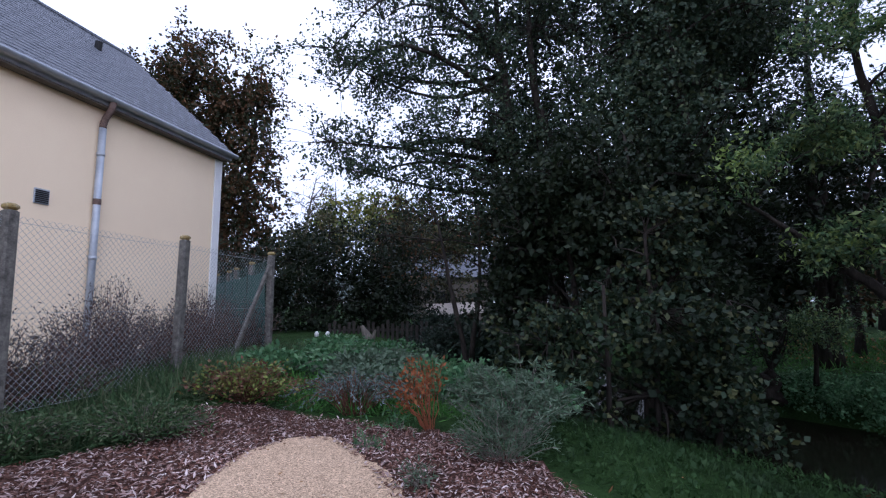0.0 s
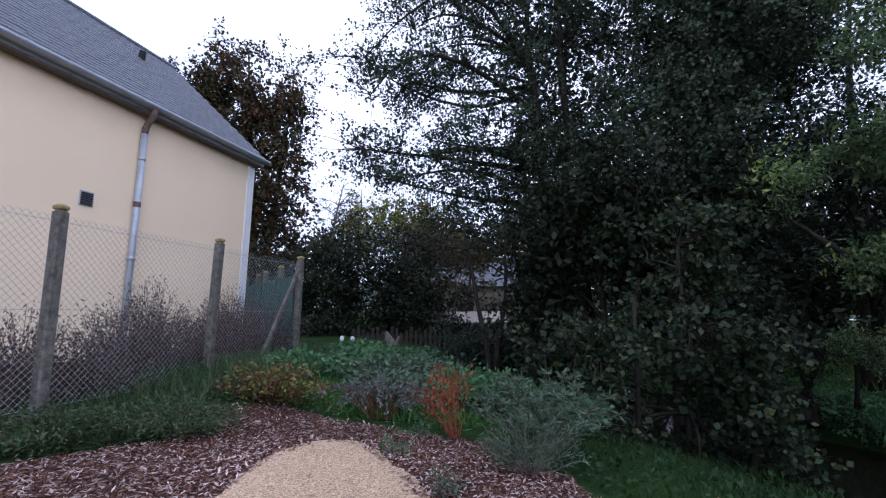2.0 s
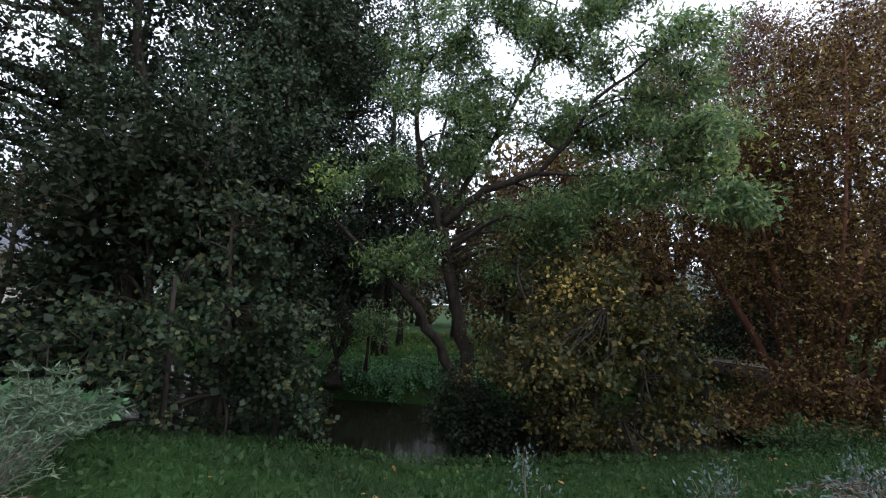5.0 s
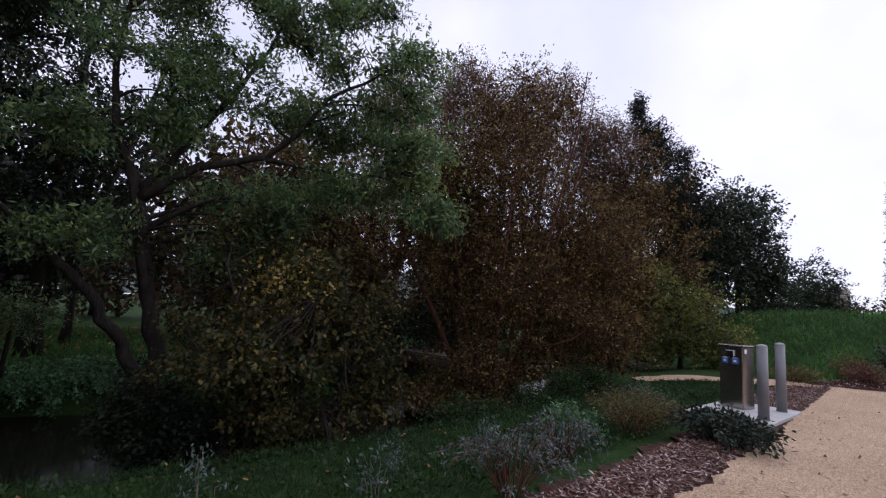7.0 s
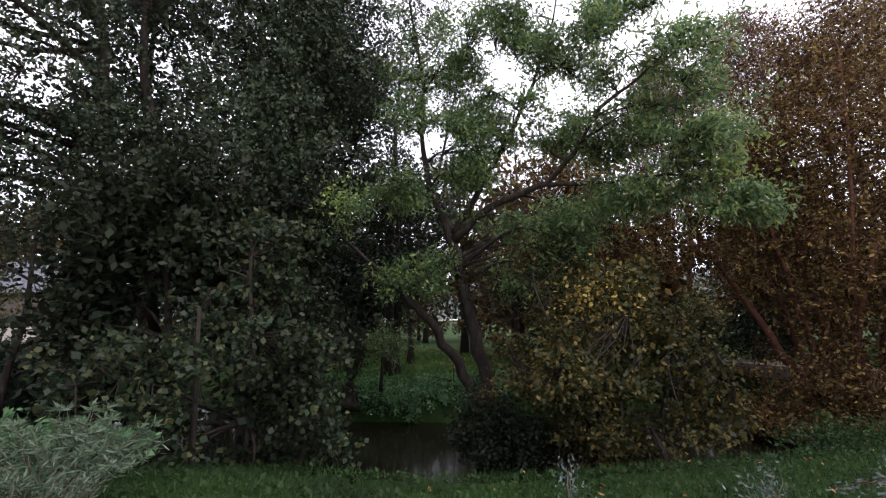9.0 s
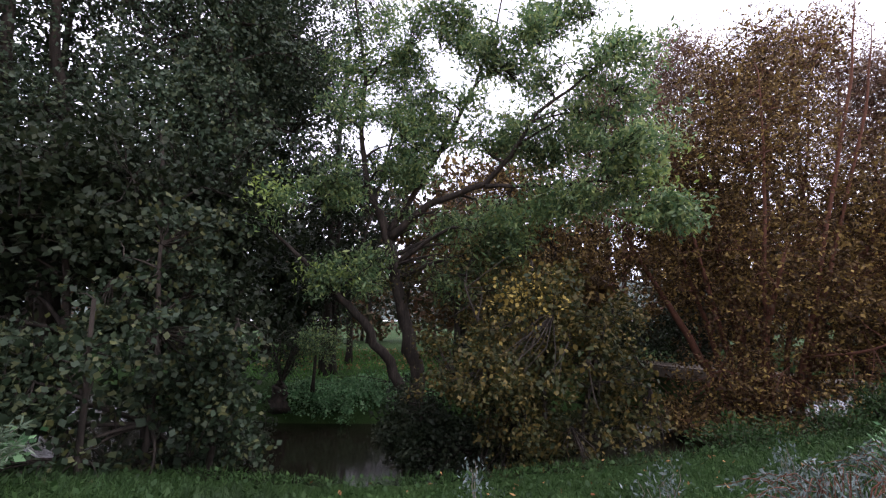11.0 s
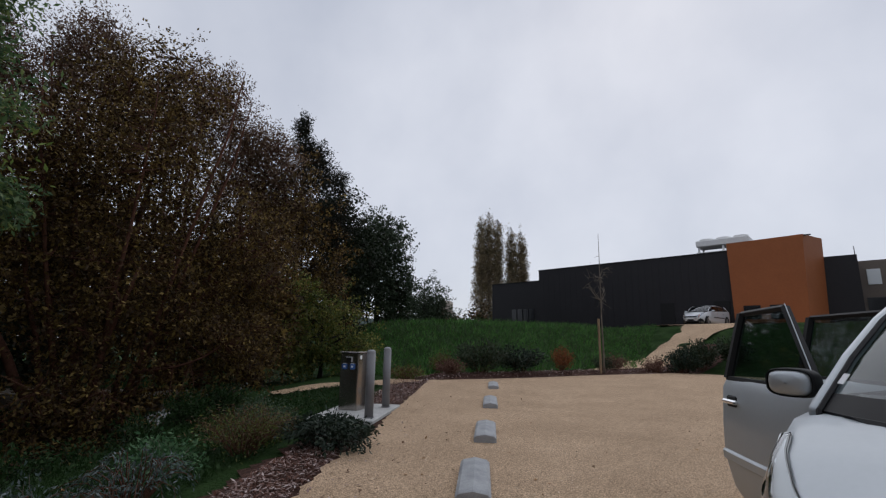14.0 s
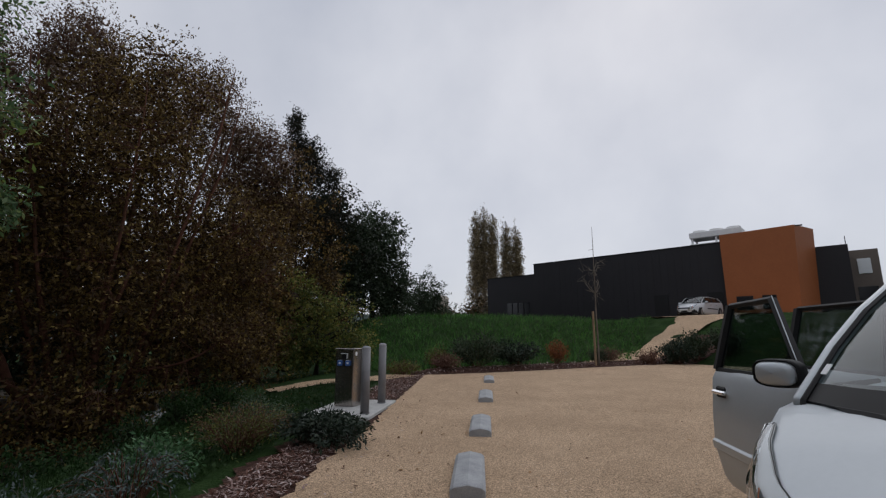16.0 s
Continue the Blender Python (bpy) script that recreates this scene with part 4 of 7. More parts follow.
for x0, x1 in ((-1.7, -0.65), (-3.1, -2.25)):
    wn_ = part("window", Shape().box(x0, 0.30, 0.5, x1, 0.45, 1.5, bevel=0.01), M_BLACK, bld, "dark framed window")
    part("pane", Shape().box(x0 + 0.06, 0.452, 0.56, x1 - 0.06, 0.46, 1.44), M_DARKWIN, wn_)
for x0 in (0.25, 4.2):
    part("door", Shape().box(x0, -0.05, -0.3, x0 + 1.1, 0.05, 1.95, bevel=0.01), M_BLACK, bld, "dark service door")
for i in range(4):
    part("window", Shape().box(BL + 0.8 + i * 0.7, -0.28, 0.1, BL + 1.35 + i * 0.7, -0.24, 2.0), M_DARKWIN, bld)
part("rear_wall", Shape().box(-ow - 2.9, -8, -0.5, -0.05, -2.21, 5.0), M_CLAD, bld)
part("rear_block", Shape().box(-ow - 4.6, -14, -0.5, -ow - 2.4, -8.01, 5.3), M_TAUPE, bld, "taupe clad block")
part("sign_panel", Shape().box(-ow - 4.1, -8.0, 3.4, -ow - 3.3, -7.95, 4.6, bevel=0.02), M_OFFWHITE, bld, "plain white sign shape")
part("window", Shape().box(-ow - 4.3, -8.0, 0.8, -ow - 3.1, -7.97, 2.4), M_DARKWIN, bld)
for k in range(6):
    part("railing_post", Shape().tube([(-ow - 2.8, -3.5 - k * 0.85, 5.0), (-ow - 2.8, -3.5 - k * 0.85, 5.8)], 0.03, 5), M_POLE, bld)
for z in (5.4, 5.78):
    part("railing_bar", Shape().tube([(-ow - 2.8, -3.5, z), (-ow - 2.8, -7.8, z)], 0.03, 5), M_POLE, bld)
hv = part("roof_unit", Shape().box(-0.75, -6.6, 7.2, 3.3, -4.6, 7.75, bevel=0.05), M_WHITE, bld, "white rooftop cooling unit")
for k in range(3):
    part("fan_ring", Shape().tube([(-0.05 + k * 1.33, -5.6, 7.75), (-0.05 + k * 1.33, -5.6, 7.98)], 0.56, 18), M_WHITE, hv)
for x in (-0.5, 1.2, 3.1):
    for y in (-6.4, -4.8):
        part("leg", Shape().box(x - 0.07, y - 0.07, 5.7, x + 0.07, y + 0.07, 7.21), M_WHITE, hv)
part("rail", Shape().box(-0.75, -4.72, 6.55, 3.3, -4.64, 6.7), M_WHITE, hv)
part("roof_bracket", Shape().box(-ow - 0.7, 0.2, 6.25, -ow - 0.1, 0.3, 6.33), M_BLACK, bld)

# ---- shed, hutch and old house across the garden ----
shd = thing("garden_shed", "small grey timber shed with a pale mossy roof", "shed", (0.85, 21.6, 0))
part("wall", Shape().box(-1.1, -1, -0.7, 1.0, 1, 0.75), M_WOOD, shd)
for k in range(9):
    part("board", Shape().box(-1.12 + k * 0.235, -1.03, -0.7, -1.12 + k * 0.235 + 0.22, -1.001, 0.74), M_WOOD, shd)
part("roof", Shape().slab([(-1.35, -1.35, 0.72), (1.2, -1.35, 0.84), (1.2, 1.2, 1.3), (-1.35, 1.2, 1.2)], 0.07), M_TILE, shd, "pale mossy roof")
oh = thing("old_house", "pale old house half hidden behind trees", "house", (1.2, 33.5, 0))
part("wall", Shape().box(-3.0, -2, -0.6, 2.4, 2, 3.0), M_WOOD, oh)
part("roof", Shape().add([(-3.3, -2.3, 2.95), (2.7, -2.3, 2.95), (2.7, 2.3, 2.95), (-3.3, 2.3, 2.95), (-3.3, 0, 4.7), (2.7, 0, 4.7)], [(0, 1, 5, 4), (2, 3, 4, 5), (0, 4, 3), (1, 2, 5), (3, 2, 1, 0)]), M_SLATE, oh, "grey slate roof")
part("window", Shape().box(-1.2, -2.03, 0.8, -0.3, -2.0, 2.0), M_DARKWIN, oh)
pf = thing("paling_fence", "low weathered garden palings", "fence", (-3.6, 15.6, 0), kind="structure")
for k in range(36):
    hh = 0.65 + 0.1 * math.sin(k * 1.7)
    part("paling", Shape().box(k * 0.16, -0.012, -0.1, k * 0.16 + 0.1, 0.012, hh - 0.05), M_PALING, pf)
part("rail", Shape().box(0, 0.013, 0.35, 5.8, 0.05, 0.42), M_PALING, pf)
wp = thing("tree_stump", "split pale stump in the garden", "stump", (-2.0, 13.6, 0.0))
part("trunk", Shape().tube([(0.1, 0, -0.1), (0, 0, 0.3), (-0.18, 0.05, 0.62)], [0.2, 0.14, 0.05], 7).tube([(0.1, 0, 0.1), (0.22, 0, 0.5)], [0.12, 0.03], 6), M_BARK_PALE, wp)
for k, (x, y) in enumerate(((-2.95, 11.6), (-2.72, 11.75))):
    st = Shape()
    st.tube([(0, 0, -0.05), (0, 0, 0.03), (0.01, 0, 0.07), (0.01, 0, 0.085)], [0.05, 0.055, 0.04, 0.01], 9)
    o_ = new("white_stone", st.mesh("white_stone", M_WHITE, True))
    o_.location = (x, y, ground_z(x, y) + 0.2)
    tagged(o_, "rounded white stone on the garden bank", "stone", "white stones")

# ---- cars ----
def car(name, label, paint, at, turn, L, W, H, hood_z, belt, open_doors, cowl_back=0.95, glassy=M_CARGLASS, rake=0.17):
    """A car whose nose points along +y of its own axes; y = 0 at the nose, the tail at -L."""
    c = thing(name, label, "car", kind="")
    c.matrix_world = pose(*at, 0, 0, turn)
    hw = W / 2
    cowl = -cowl_back
    roof_f, roof_r, tail_top = cowl - rake * L, -0.86 * L, -0.97 * L
    # lower body: half sections (x, z), nose to tail
    st = [(0.0, 0.30, 0.32, 0.50, hood_z - 0.36), (-0.05, 0.44, 0.26, 0.57, hood_z - 0.28), (-0.15, 0.57, 0.22, 0.63, hood_z - 0.22), (-0.3, 0.71, 0.2, 0.69, hood_z - 0.165), (-0.5, 0.83, 0.18, 0.75, hood_z - 0.08), (-0.76, 0.91, 0.18, 0.83, hood_z + 0.0), (cowl + 0.1, 0.945, 0.18, 0.89, hood_z + 0.028), (cowl - 0.15, 0.985, 0.18, 0.92, hood_z + 0.045),
          (-0.36 * L, 1.0, 0.18, 0.92, belt - 0.02), (-0.5 * L, 1.0, 0.18, 0.94, belt), (-0.7 * L, 1.0, 0.18, 0.97, belt + 0.02), (-0.88 * L, 0.98, 0.2, 1.0, belt + 0.04), (-0.965 * L, 0.93, 0.24, 0.98, belt + 0.03), (-L, 0.84, 0.32, 0.85, belt - 0.1)]
    rows = []
    dome = [0.03, 0.045, 0.06, 0.07, 0.07, 0.05, 0.035, 0.02] + [0.014] * 6
    for (y, k, zs, zsh, zt), cr in zip(st, dome):
        w = hw * k
        half = [(w * 0.86, zs - 0.02), (w * 0.955, zs + 0.05), (w * 0.985, zs + 0.16), (w, (zs + zsh) / 2), (w * 0.99, zsh - 0.08), (w * 0.955, zsh + 0.02), (w * 0.90, zsh + (zt - zsh) * 0.75 + cr * 0.1), (w * 0.78, zt - 0.012 + cr * 0.3), (w * 0.4, zt + cr * 0.8), (0, zt + cr)]
        rows.append([(x, y, z) for x, z in half] + [(-x, y, z) for x, z in half[-2::-1]])
    fine = []
    for i in range(len(rows) - 1):
        for k in range(3):
            t = k / 3
            fine.append([tuple(a[j] * (1 - t) + b[j] * t for j in range(3)) for a, b in zip(rows[i], rows[i + 1])])
    fine.append(rows[-1])
    sh = Shape().grid(fine)
    sh.add(rows[0], [tuple(range(len(rows[0])))])
    sh.add(rows[-1], [tuple(range(len(rows[-1]) - 1, -1, -1))])
    body = part("body", sh, paint, c, "silver painted body", True)
    part("underbody", Shape().box(-hw * 0.72, -L * 0.97, 0.14, hw * 0.72, -0.5, 0.3), M_BLACK, c)
    part("bumper", Shape().grid([[(hw * 0.80 * math.sin(a), 0.03 - 0.62 * (1 - math.cos(a)), z) for a in [math.radians(-84 + i * 14) for i in range(13)]] for z in (0.2, 0.26, 0.4, 0.44)]), M_BLACK, c, "dark lower bumper", True)
    part("grille", Shape().box(-0.42, -0.03, 0.5, 0.42, 0.012, 0.58, bevel=0.02), M_BLACK, c)
    part("number_plate", Shape().box(-0.26, 0.03, 0.38, 0.26, 0.045, 0.48, bevel=0.004), M_OFFWHITE, c, "plain pale plate")
    # glasshouse
    bz = hood_z + 0.035
    wsr = []
    for t in (0.0, 0.33, 0.66, 1.0):
        row = []
        for k in range(9):
            u = -1 + k / 4
            wb, wt = hw * 0.79, hw * 0.69
            x = u * (wb * (1 - t) + wt * t)
            y = (cowl + 0.30 * (1 - abs(u) ** 2.2)) * (1 - t) + (roof_f + 0.16 * (1 - u * u)) * t
            z = bz * (1 - t) + (H - 0.06) * t + 0.05 * math.sin(math.pi * t) + 0.03 * (1 - u * u) * t
            row.append((x, y, z))
        wsr.append(row)
    w_ = part("windscreen", Shape().grid(wsr), glassy, c, "large sloping windscreen", True)
    w_.visible_shadow = False
    lip = [(x * 0.93, max(cowl - 0.22 + 0.66 * (1 - abs(x / (hw * 0.79)) ** 2.2), y + 0.012)) for x, y, z in wsr[0]]
    part("cowl_panel", Shape().grid([[(x, yl + 0.004, hood_z - 0.12) for x, yl in lip], [(x, yl, hood_z - 0.015 + 0.03 * abs(x) / hw) for x, yl in lip], [(x, y + 0.005, z + 0.008) for x, y, z in wsr[0]], [(x * 0.985, y - 0.1, z + 0.02) for x, y, z in wsr[0]]]), M_BLACK, c, "black cowl under the wipers")
    part("screen_border", Shape().grid([[(a_[0] * (1 - t) + b_[0] * t, a_[1] * (1 - t) + b_[1] * t + 0.004, a_[2] * (1 - t) + b_[2] * t + 0.005) for a_, b_ in zip(wsr[0], wsr[1])] for t in (0.0, 0.16, 0.32)]), M_BLACK, w_, "black printed lower border", True)
    for tip in (0.14, -0.42):
        part("wiper", Shape().tube([(tip - 0.5 if tip > 0 else -0.6, cowl + (0.3 if tip > 0 else 0.16), bz + 0.02), (tip - 0.25, cowl + 0.3, bz + 0.035), (tip, cowl + 0.29, bz + 0.045)] if tip > 0 else [(-0.6, cowl + 0.15, bz + 0.03), (-0.5, cowl + 0.2, bz + 0.035), (tip, cowl + 0.24, bz + 0.045)], 0.011, 5), M_BLACK, c)
    part("sticker", Shape().slab([(hw * 0.615, cowl + 0.118, bz + 0.13), (hw * 0.65, cowl + 0.088, bz + 0.13), (hw * 0.638, cowl + 0.04, bz + 0.17), (hw * 0.603, cowl + 0.07, bz + 0.17)], 0.003), M_OFFWHITE, w_, "pale windscreen sticker")
    rr = []
    for y, f_, dz in ((roof_f, 0.70, -0.055), (roof_f - 0.25, 0.735, -0.01), (-0.6 * L, 0.745, 0.0), (roof_r + 0.1, 0.72, -0.03), (roof_r - 0.1, 0.69, -0.09)):
        rr.append([(hw * f_ * u, y + (0.16 * (1 - u * u) if y == roof_f else 0), H + dz - 0.05 * u * u) for u in [-1 + k / 5 for k in range(11)]])
    part("roof", Shape().grid(rr), paint, c, "silver roof", True)
    rg = part("rear_window", Shape().grid([[(hw * 0.69 * u, roof_r - 0.1, H - 0.09 - 0.05 * u * u) for u in (-1, -0.5, 0, 0.5, 1)], [(hw * 0.82 * u, tail_top, belt + 0.05) for u in (-1, -0.5, 0, 0.5, 1)]]), glassy, c)
    rg.visible_shadow = False
    for s in (1, -1):
        ap = [(s * hw * 0.795, cowl + 0.01, bz - 0.02)] + [(s * abs(r[-1][0]) * 1.01, r[-1][1], r[-1][2]) for r in wsr]
        part("pillar", Shape().tube(ap, [0.028, 0.03, 0.03, 0.03, 0.03], 6), paint, c, smooth=True)
        part("seal", Shape().tube([(p[0] * 0.965, p[1] + 0.03, p[2] + 0.006) for p in ap], 0.013, 5), M_BLACK, c, "dark screen seal")
        part("gutter_rail", Shape().tube([(s * hw * 0.71, roof_f, H - 0.1), (s * hw * 0.745, -0.55 * L, H - 0.06), (s * hw * 0.70, roof_r - 0.05, H - 0.12)], 0.026, 6), paint, c, smooth=True)
        for yb in (cowl - 1.5, cowl - 2.4):
            part("pillar", Shape().tube([(s * hw * 0.93, yb, belt), (s * hw * 0.74, yb - 0.05, H - 0.08)], 0.035, 6), M_BLACK, c)
        part("pillar", Shape().tube([(s * hw * 0.86, tail_top, belt + 0.03), (s * hw * 0.70, roof_r - 0.06, H - 0.1)], 0.05, 6), paint, c, smooth=True)
        spans = [(cowl - 0.42, cowl - 1.47), (cowl - 1.53, cowl - 2.37), (cowl - 2.43, max(tail_top + 0.15, cowl - 3.0))]
        for k, (ya, yb) in enumerate(spans):
            is_open = s > 0 and open_doors and k < 2
            if not is_open:
                zt = H - 0.1
                poly = [(s * hw * 0.925, ya, belt + 0.01), (s * hw * 0.925, yb, belt + 0.01), (s * hw * 0.745, yb + (0.05 if k == 2 else 0.0), zt), (s * hw * 0.745, min(ya, roof_f) if k == 0 else ya, zt)]
                g = part("side_window", Shape().slab(poly, 0.006), glassy, c)
                g.visible_shadow = False
        # lamps
        def skin(i_, c_, off):
            r0, r1 = fine[int(i_)], fine[min(int(i_) + 1, len(fine) - 1)]
            k0, t, u = int(c_), c_ - int(c_), i_ - int(i_)
            p = [(r0[k0][m_] * (1 - t) + r0[k0 + 1][m_] * t) * (1 - u) + (r1[k0][m_] * (1 - t) + r1[k0 + 1][m_] * t) * u for m_ in range(3)]
            return (s * (p[0] + off * 0.7), p[1] + off * 0.5, p[2] + off * 0.45)

        def patch(off, lo=0.0, hi=1.0, a=4.5, b=14.3):
            out = []
            for k in range(11):
                e = k / 10
                i_ = a + (b - a) * e
                c_lo = 3.35 + 2.65 * e ** 1.3
                c_hi = 7.35 - 1.0 * e
                out.append([skin(i_, c_lo + (c_hi - c_lo) * (lo + (hi - lo) * q / 6), off) for q in range(7)])
            return out
        lamp = part("headlight", Shape().grid(patch(0.006)), M_REFLECTOR, c, "large clear swept-back headlight", True)
        rim_ = patch(0.012)
        part("lamp_seal", Shape().tube(rim_[0] + [r[-1] for r in rim_[1:]] + rim_[-1][::-1][1:] + [r[0] for r in rim_[::-1][1:]], 0.002, 4, False), M_BLACK, lamp)
        cv = part("cover", Shape().grid(patch(0.02)), M_LAMPGLASS, lamp, smooth=True)
        cv.visible_shadow = False
        bowl = Vector(skin(7.5, 4.9, 0.010))
        part("bulb_bowl", Shape().tube([bowl - Vector((s * 0.01, 0.012, 0.008)), bowl], [0.06, 0.06], 16), M_CHROME, lamp)
        bowl = Vector(skin(10.5, 5.5, 0.010))
        part("bulb_bowl", Shape().tube([bowl - Vector((s * 0.01, 0.012, 0.008)), bowl], [0.045, 0.045], 16), M_CHROME, lamp)
        part("indicator", Shape().grid(patch(0.014, 0.0, 0.3, 5.5, 8.5)), M_AMBER, lamp, "amber indicator lens", True)
        part("tail_light", Shape().box(s * hw * 0.78 - 0.07, -L + 0.06, 0.75, s * hw * 0.78 + 0.07, -L + 0.2, belt + 0.02, bevel=0.03), M_RED, c)
        # mirror
        mx = s * (hw + 0.05)
        def oval(dy, q_, lo=0.0, hi=2 * math.pi, n=20):
            out = []
            for i in range(n):
                a = lo + (hi - lo) * i / (n if hi - lo > 6 else n - 1)
                ca, sa = math.cos(a), math.sin(a)
                out.append((mx + 0.112 * q_ * math.copysign(abs(ca) ** 0.62, ca), cowl - 0.33 + dy, belt + 0.05 + 0.07 * q_ * math.copysign(abs(sa) ** 0.62, sa)))
            return out
        mir = part("wing_mirror", Shape().grid([oval(dy, q_) for dy, q_ in ((0.085, 0.05), (0.08, 0.55), (0.066, 0.8), (0.035, 0.94), (-0.02, 0.98), (-0.05, 0.92), (-0.05, 0.05))], True), paint, c, "silver mirror housing in a black shell", True)
        part("mirror_shell", Shape().grid([oval(dy, q_) for dy, q_ in ((0.05, 0.93), (0.054, 0.99), (0.03, 1.06), (-0.03, 1.08), (-0.055, 1.0), (-0.055, 0.05))], True), M_BLACK, mir, "black plastic mirror shell", True)
        part("mirror_foot", Shape().tube([(mx - s * 0.1, cowl - 0.34, belt + 0.02), (s * hw * 0.9, cowl - 0.36, belt + 0.0)], 0.035, 6), M_BLACK, mir)
        # wheels
        for yw, wk in ((-0.86, 0.9), (-0.82 * L, 1.0)):
            wl2 = thing("wheel", "", "", (0, 0, 0))
            wl2.parent = c
            part("arch", Shape().tube([(s * hw * wk * 0.80, yw, 0.31), (s * (hw * wk * 0.992), yw, 0.31)], 0.355, 22), M_BLACK, wl2)
            part("tyre", Shape().grid([[(s * (hw * wk * 0.80 + dx), yw + rr_ * math.cos(a), 0.305 + rr_ * math.sin(a)) for a in [2 * math.pi * i / 24 for i in range(24)]] for dx, rr_ in ((0.0, 0.2), (0.0, 0.28), (0.03, 0.305), (0.15, 0.305), (0.185, 0.285), (0.185, 0.2))], True), M_TYRE, wl2, smooth=True)
            part("rim", Shape().tube([(s * (hw * wk * 0.80 + 0.12), yw, 0.305), (s * (hw * wk * 0.80 + 0.172), yw, 0.305), (s * (hw * wk * 0.80 + 0.18), yw, 0.305)], [0.2, 0.195, 0.05], 24), M_REFLECTOR, wl2)
    # cabin
    part("cabin_floor", Shape().box(-hw * 0.8, -0.93 * L, 0.5, hw * 0.8, cowl - 0.25, belt - 0.1), M_BLACK, c)
    part("dashboard", Shape().grid([[(hw * 0.76 * u, cowl + 0.27 * (1 - u * u) - 0.04, bz + 0.0) for u in (-1, -0.5, 0, 0.5, 1)], [(hw * 0.76 * u, cowl - 0.38, bz + 0.06) for u in (-1, -0.5, 0, 0.5, 1)], [(hw * 0.76 * u, cowl - 0.62, bz - 0.03) for u in (-1, -0.5, 0, 0.5, 1)], [(hw * 0.76 * u, cowl - 0.64, bz - 0.5) for u in (-1, -0.5, 0, 0.5, 1)]]), M_BLACK, c, "dark dashboard", True)
    part("steering_wheel", Shape().tube([(-0.36 + 0.18 * math.cos(a), cowl - 0.78 - 0.06 * math.sin(a), bz - 0.06 + 0.17 * math.sin(a)) for a in [2 * math.pi * i / 20 for i in range(21)]], 0.016, 6, False), M_BLACK, c, smooth=True)
    for sx in (-0.36, 0.36):
        for yy in (cowl - 1.3, cowl - 2.2):
            seat = part("seat", Shape().box(sx - 0.24, yy - 0.2, 0.5, sx + 0.24, yy + 0.32, belt - 0.3, bevel=0.06), M_SEAT, c, "grey cloth seat")
            part("backrest", Shape().box(-0.23, -0.07, 0, 0.23, 0.07, 0.62, pose(sx, yy - 0.18, belt - 0.38, 12, 0, 0), 0.05), M_SEAT, seat)
            part("headrest", Shape().box(-0.13, -0.05, 0.66, 0.13, 0.05, 0.86, pose(sx, yy - 0.18, belt - 0.38, 12, 0, 0), 0.04), M_SEAT, seat)
    # side rubbing strips
    for s in (1, -1):
        if not (s > 0 and open_doors):
            part("side_strip", Shape().box(s * hw - 0.012, -0.72 * L, 0.5, s * hw + 0.012, -0.36 * L, 0.56, bevel=0.006), M_BLACK, c)
            for yy in (-0.49 * L, -0.69 * L):
                part("door_handle", Shape().box(s * hw * 0.985 - 0.02, yy - 0.08, belt - 0.14, s * hw * 0.985 + 0.03, yy + 0.08, belt - 0.11, bevel=0.01), M_CHROME, c)
    if open_doors:
        for (y0, y1, ang_, fr) in ((cowl - 0.42, cowl - 1.48, open_doors[0], 0.42), (cowl - 1.52, cowl - 2.36, open_doors[1], 0.06)):
            # black panel on the closed body stands for the shade inside the doorway
            part("doorway_shade_panel", Shape().box(hw * 0.985, y1 + 0.04, 0.28, hw * 1.006, y0 - 0.04, belt - 0.02, bevel=0.01), M_BLACK, c, "black panel standing in for the shaded open doorway")
            ln = y0 - y1
            m = pose(hw * 0.97, y0, 0, 0, 0, ang_)
            d = thing("open_door", "", "", (0, 0, 0))
            d.parent = c
            # panel: own axes, hinge at the origin, running along -y, outside towards +x
            prof = [(0.26, -0.03), (0.33, 0.01), (0.5, 0.035), (0.58, 0.04), (0.75, 0.035), (belt - 0.06, 0.012), (belt, -0.02)]
            outer = [[tuple(m @ Vector((x + 0.012 * math.sin(math.pi * t), -ln * (t if z > 0.4 else 0.05 + t * 0.92), z))) for z, x in prof] for t in [i / 8 for i in range(9)]]
            inner = [[tuple(m @ Vector((x - 0.085, -ln * (t if z > 0.4 else 0.05 + t * 0.92), z))) for z, x in prof] for t in [i / 8 for i in range(9)]]
            ps = Shape().grid(outer)
            ps.grid([r[::-1] for r in inner])
            for e in (0, -1):
                ps.grid([outer[e], inner[e]])
            ps.grid([[r[0] for r in outer], [r[0] for r in inner]])
            ps.grid([[r[-1] for r in outer], [r[-1] for r in inner]])
            dp_ = part("door_panel", ps, paint, d, "silver door panel", True)
            part("door_strip", Shape().grid([[tuple(m @ Vector((x + 0.012 * math.sin(math.pi * t) + 0.01, -ln * t, z))) for z, x in ((0.5, 0.028), (0.51, 0.042), (0.56, 0.046), (0.575, 0.03))] for t in [i / 8 for i in range(9)]]), paint, dp_, "rubbing strip")
            part("door_handle", Shape().box(0.02, -ln + 0.06, belt - 0.165, 0.06, -ln + 0.24, belt - 0.135, m, 0.012), M_CHROME, dp_, "chrome door handle")
            part("handle_cup", Shape().box(0.005, -ln + 0.08, belt - 0.19, 0.034, -ln + 0.22, belt - 0.11, m, 0.02), M_BLACK, dp_)
            part("door_trim", Shape().box(-0.1, -ln + 0.05, 0.36, -0.075, -0.08, belt - 0.02, m, 0.02), M_BLACK, dp_, "dark inner trim")
            zt = H - 0.1
            a_, b_, c_, e_ = (-0.025, -0.03, belt + 0.0), (-0.15, -ln * fr - 0.02, zt), (-0.16, -ln + 0.03, zt - 0.01), (-0.03, -ln + 0.01, belt)
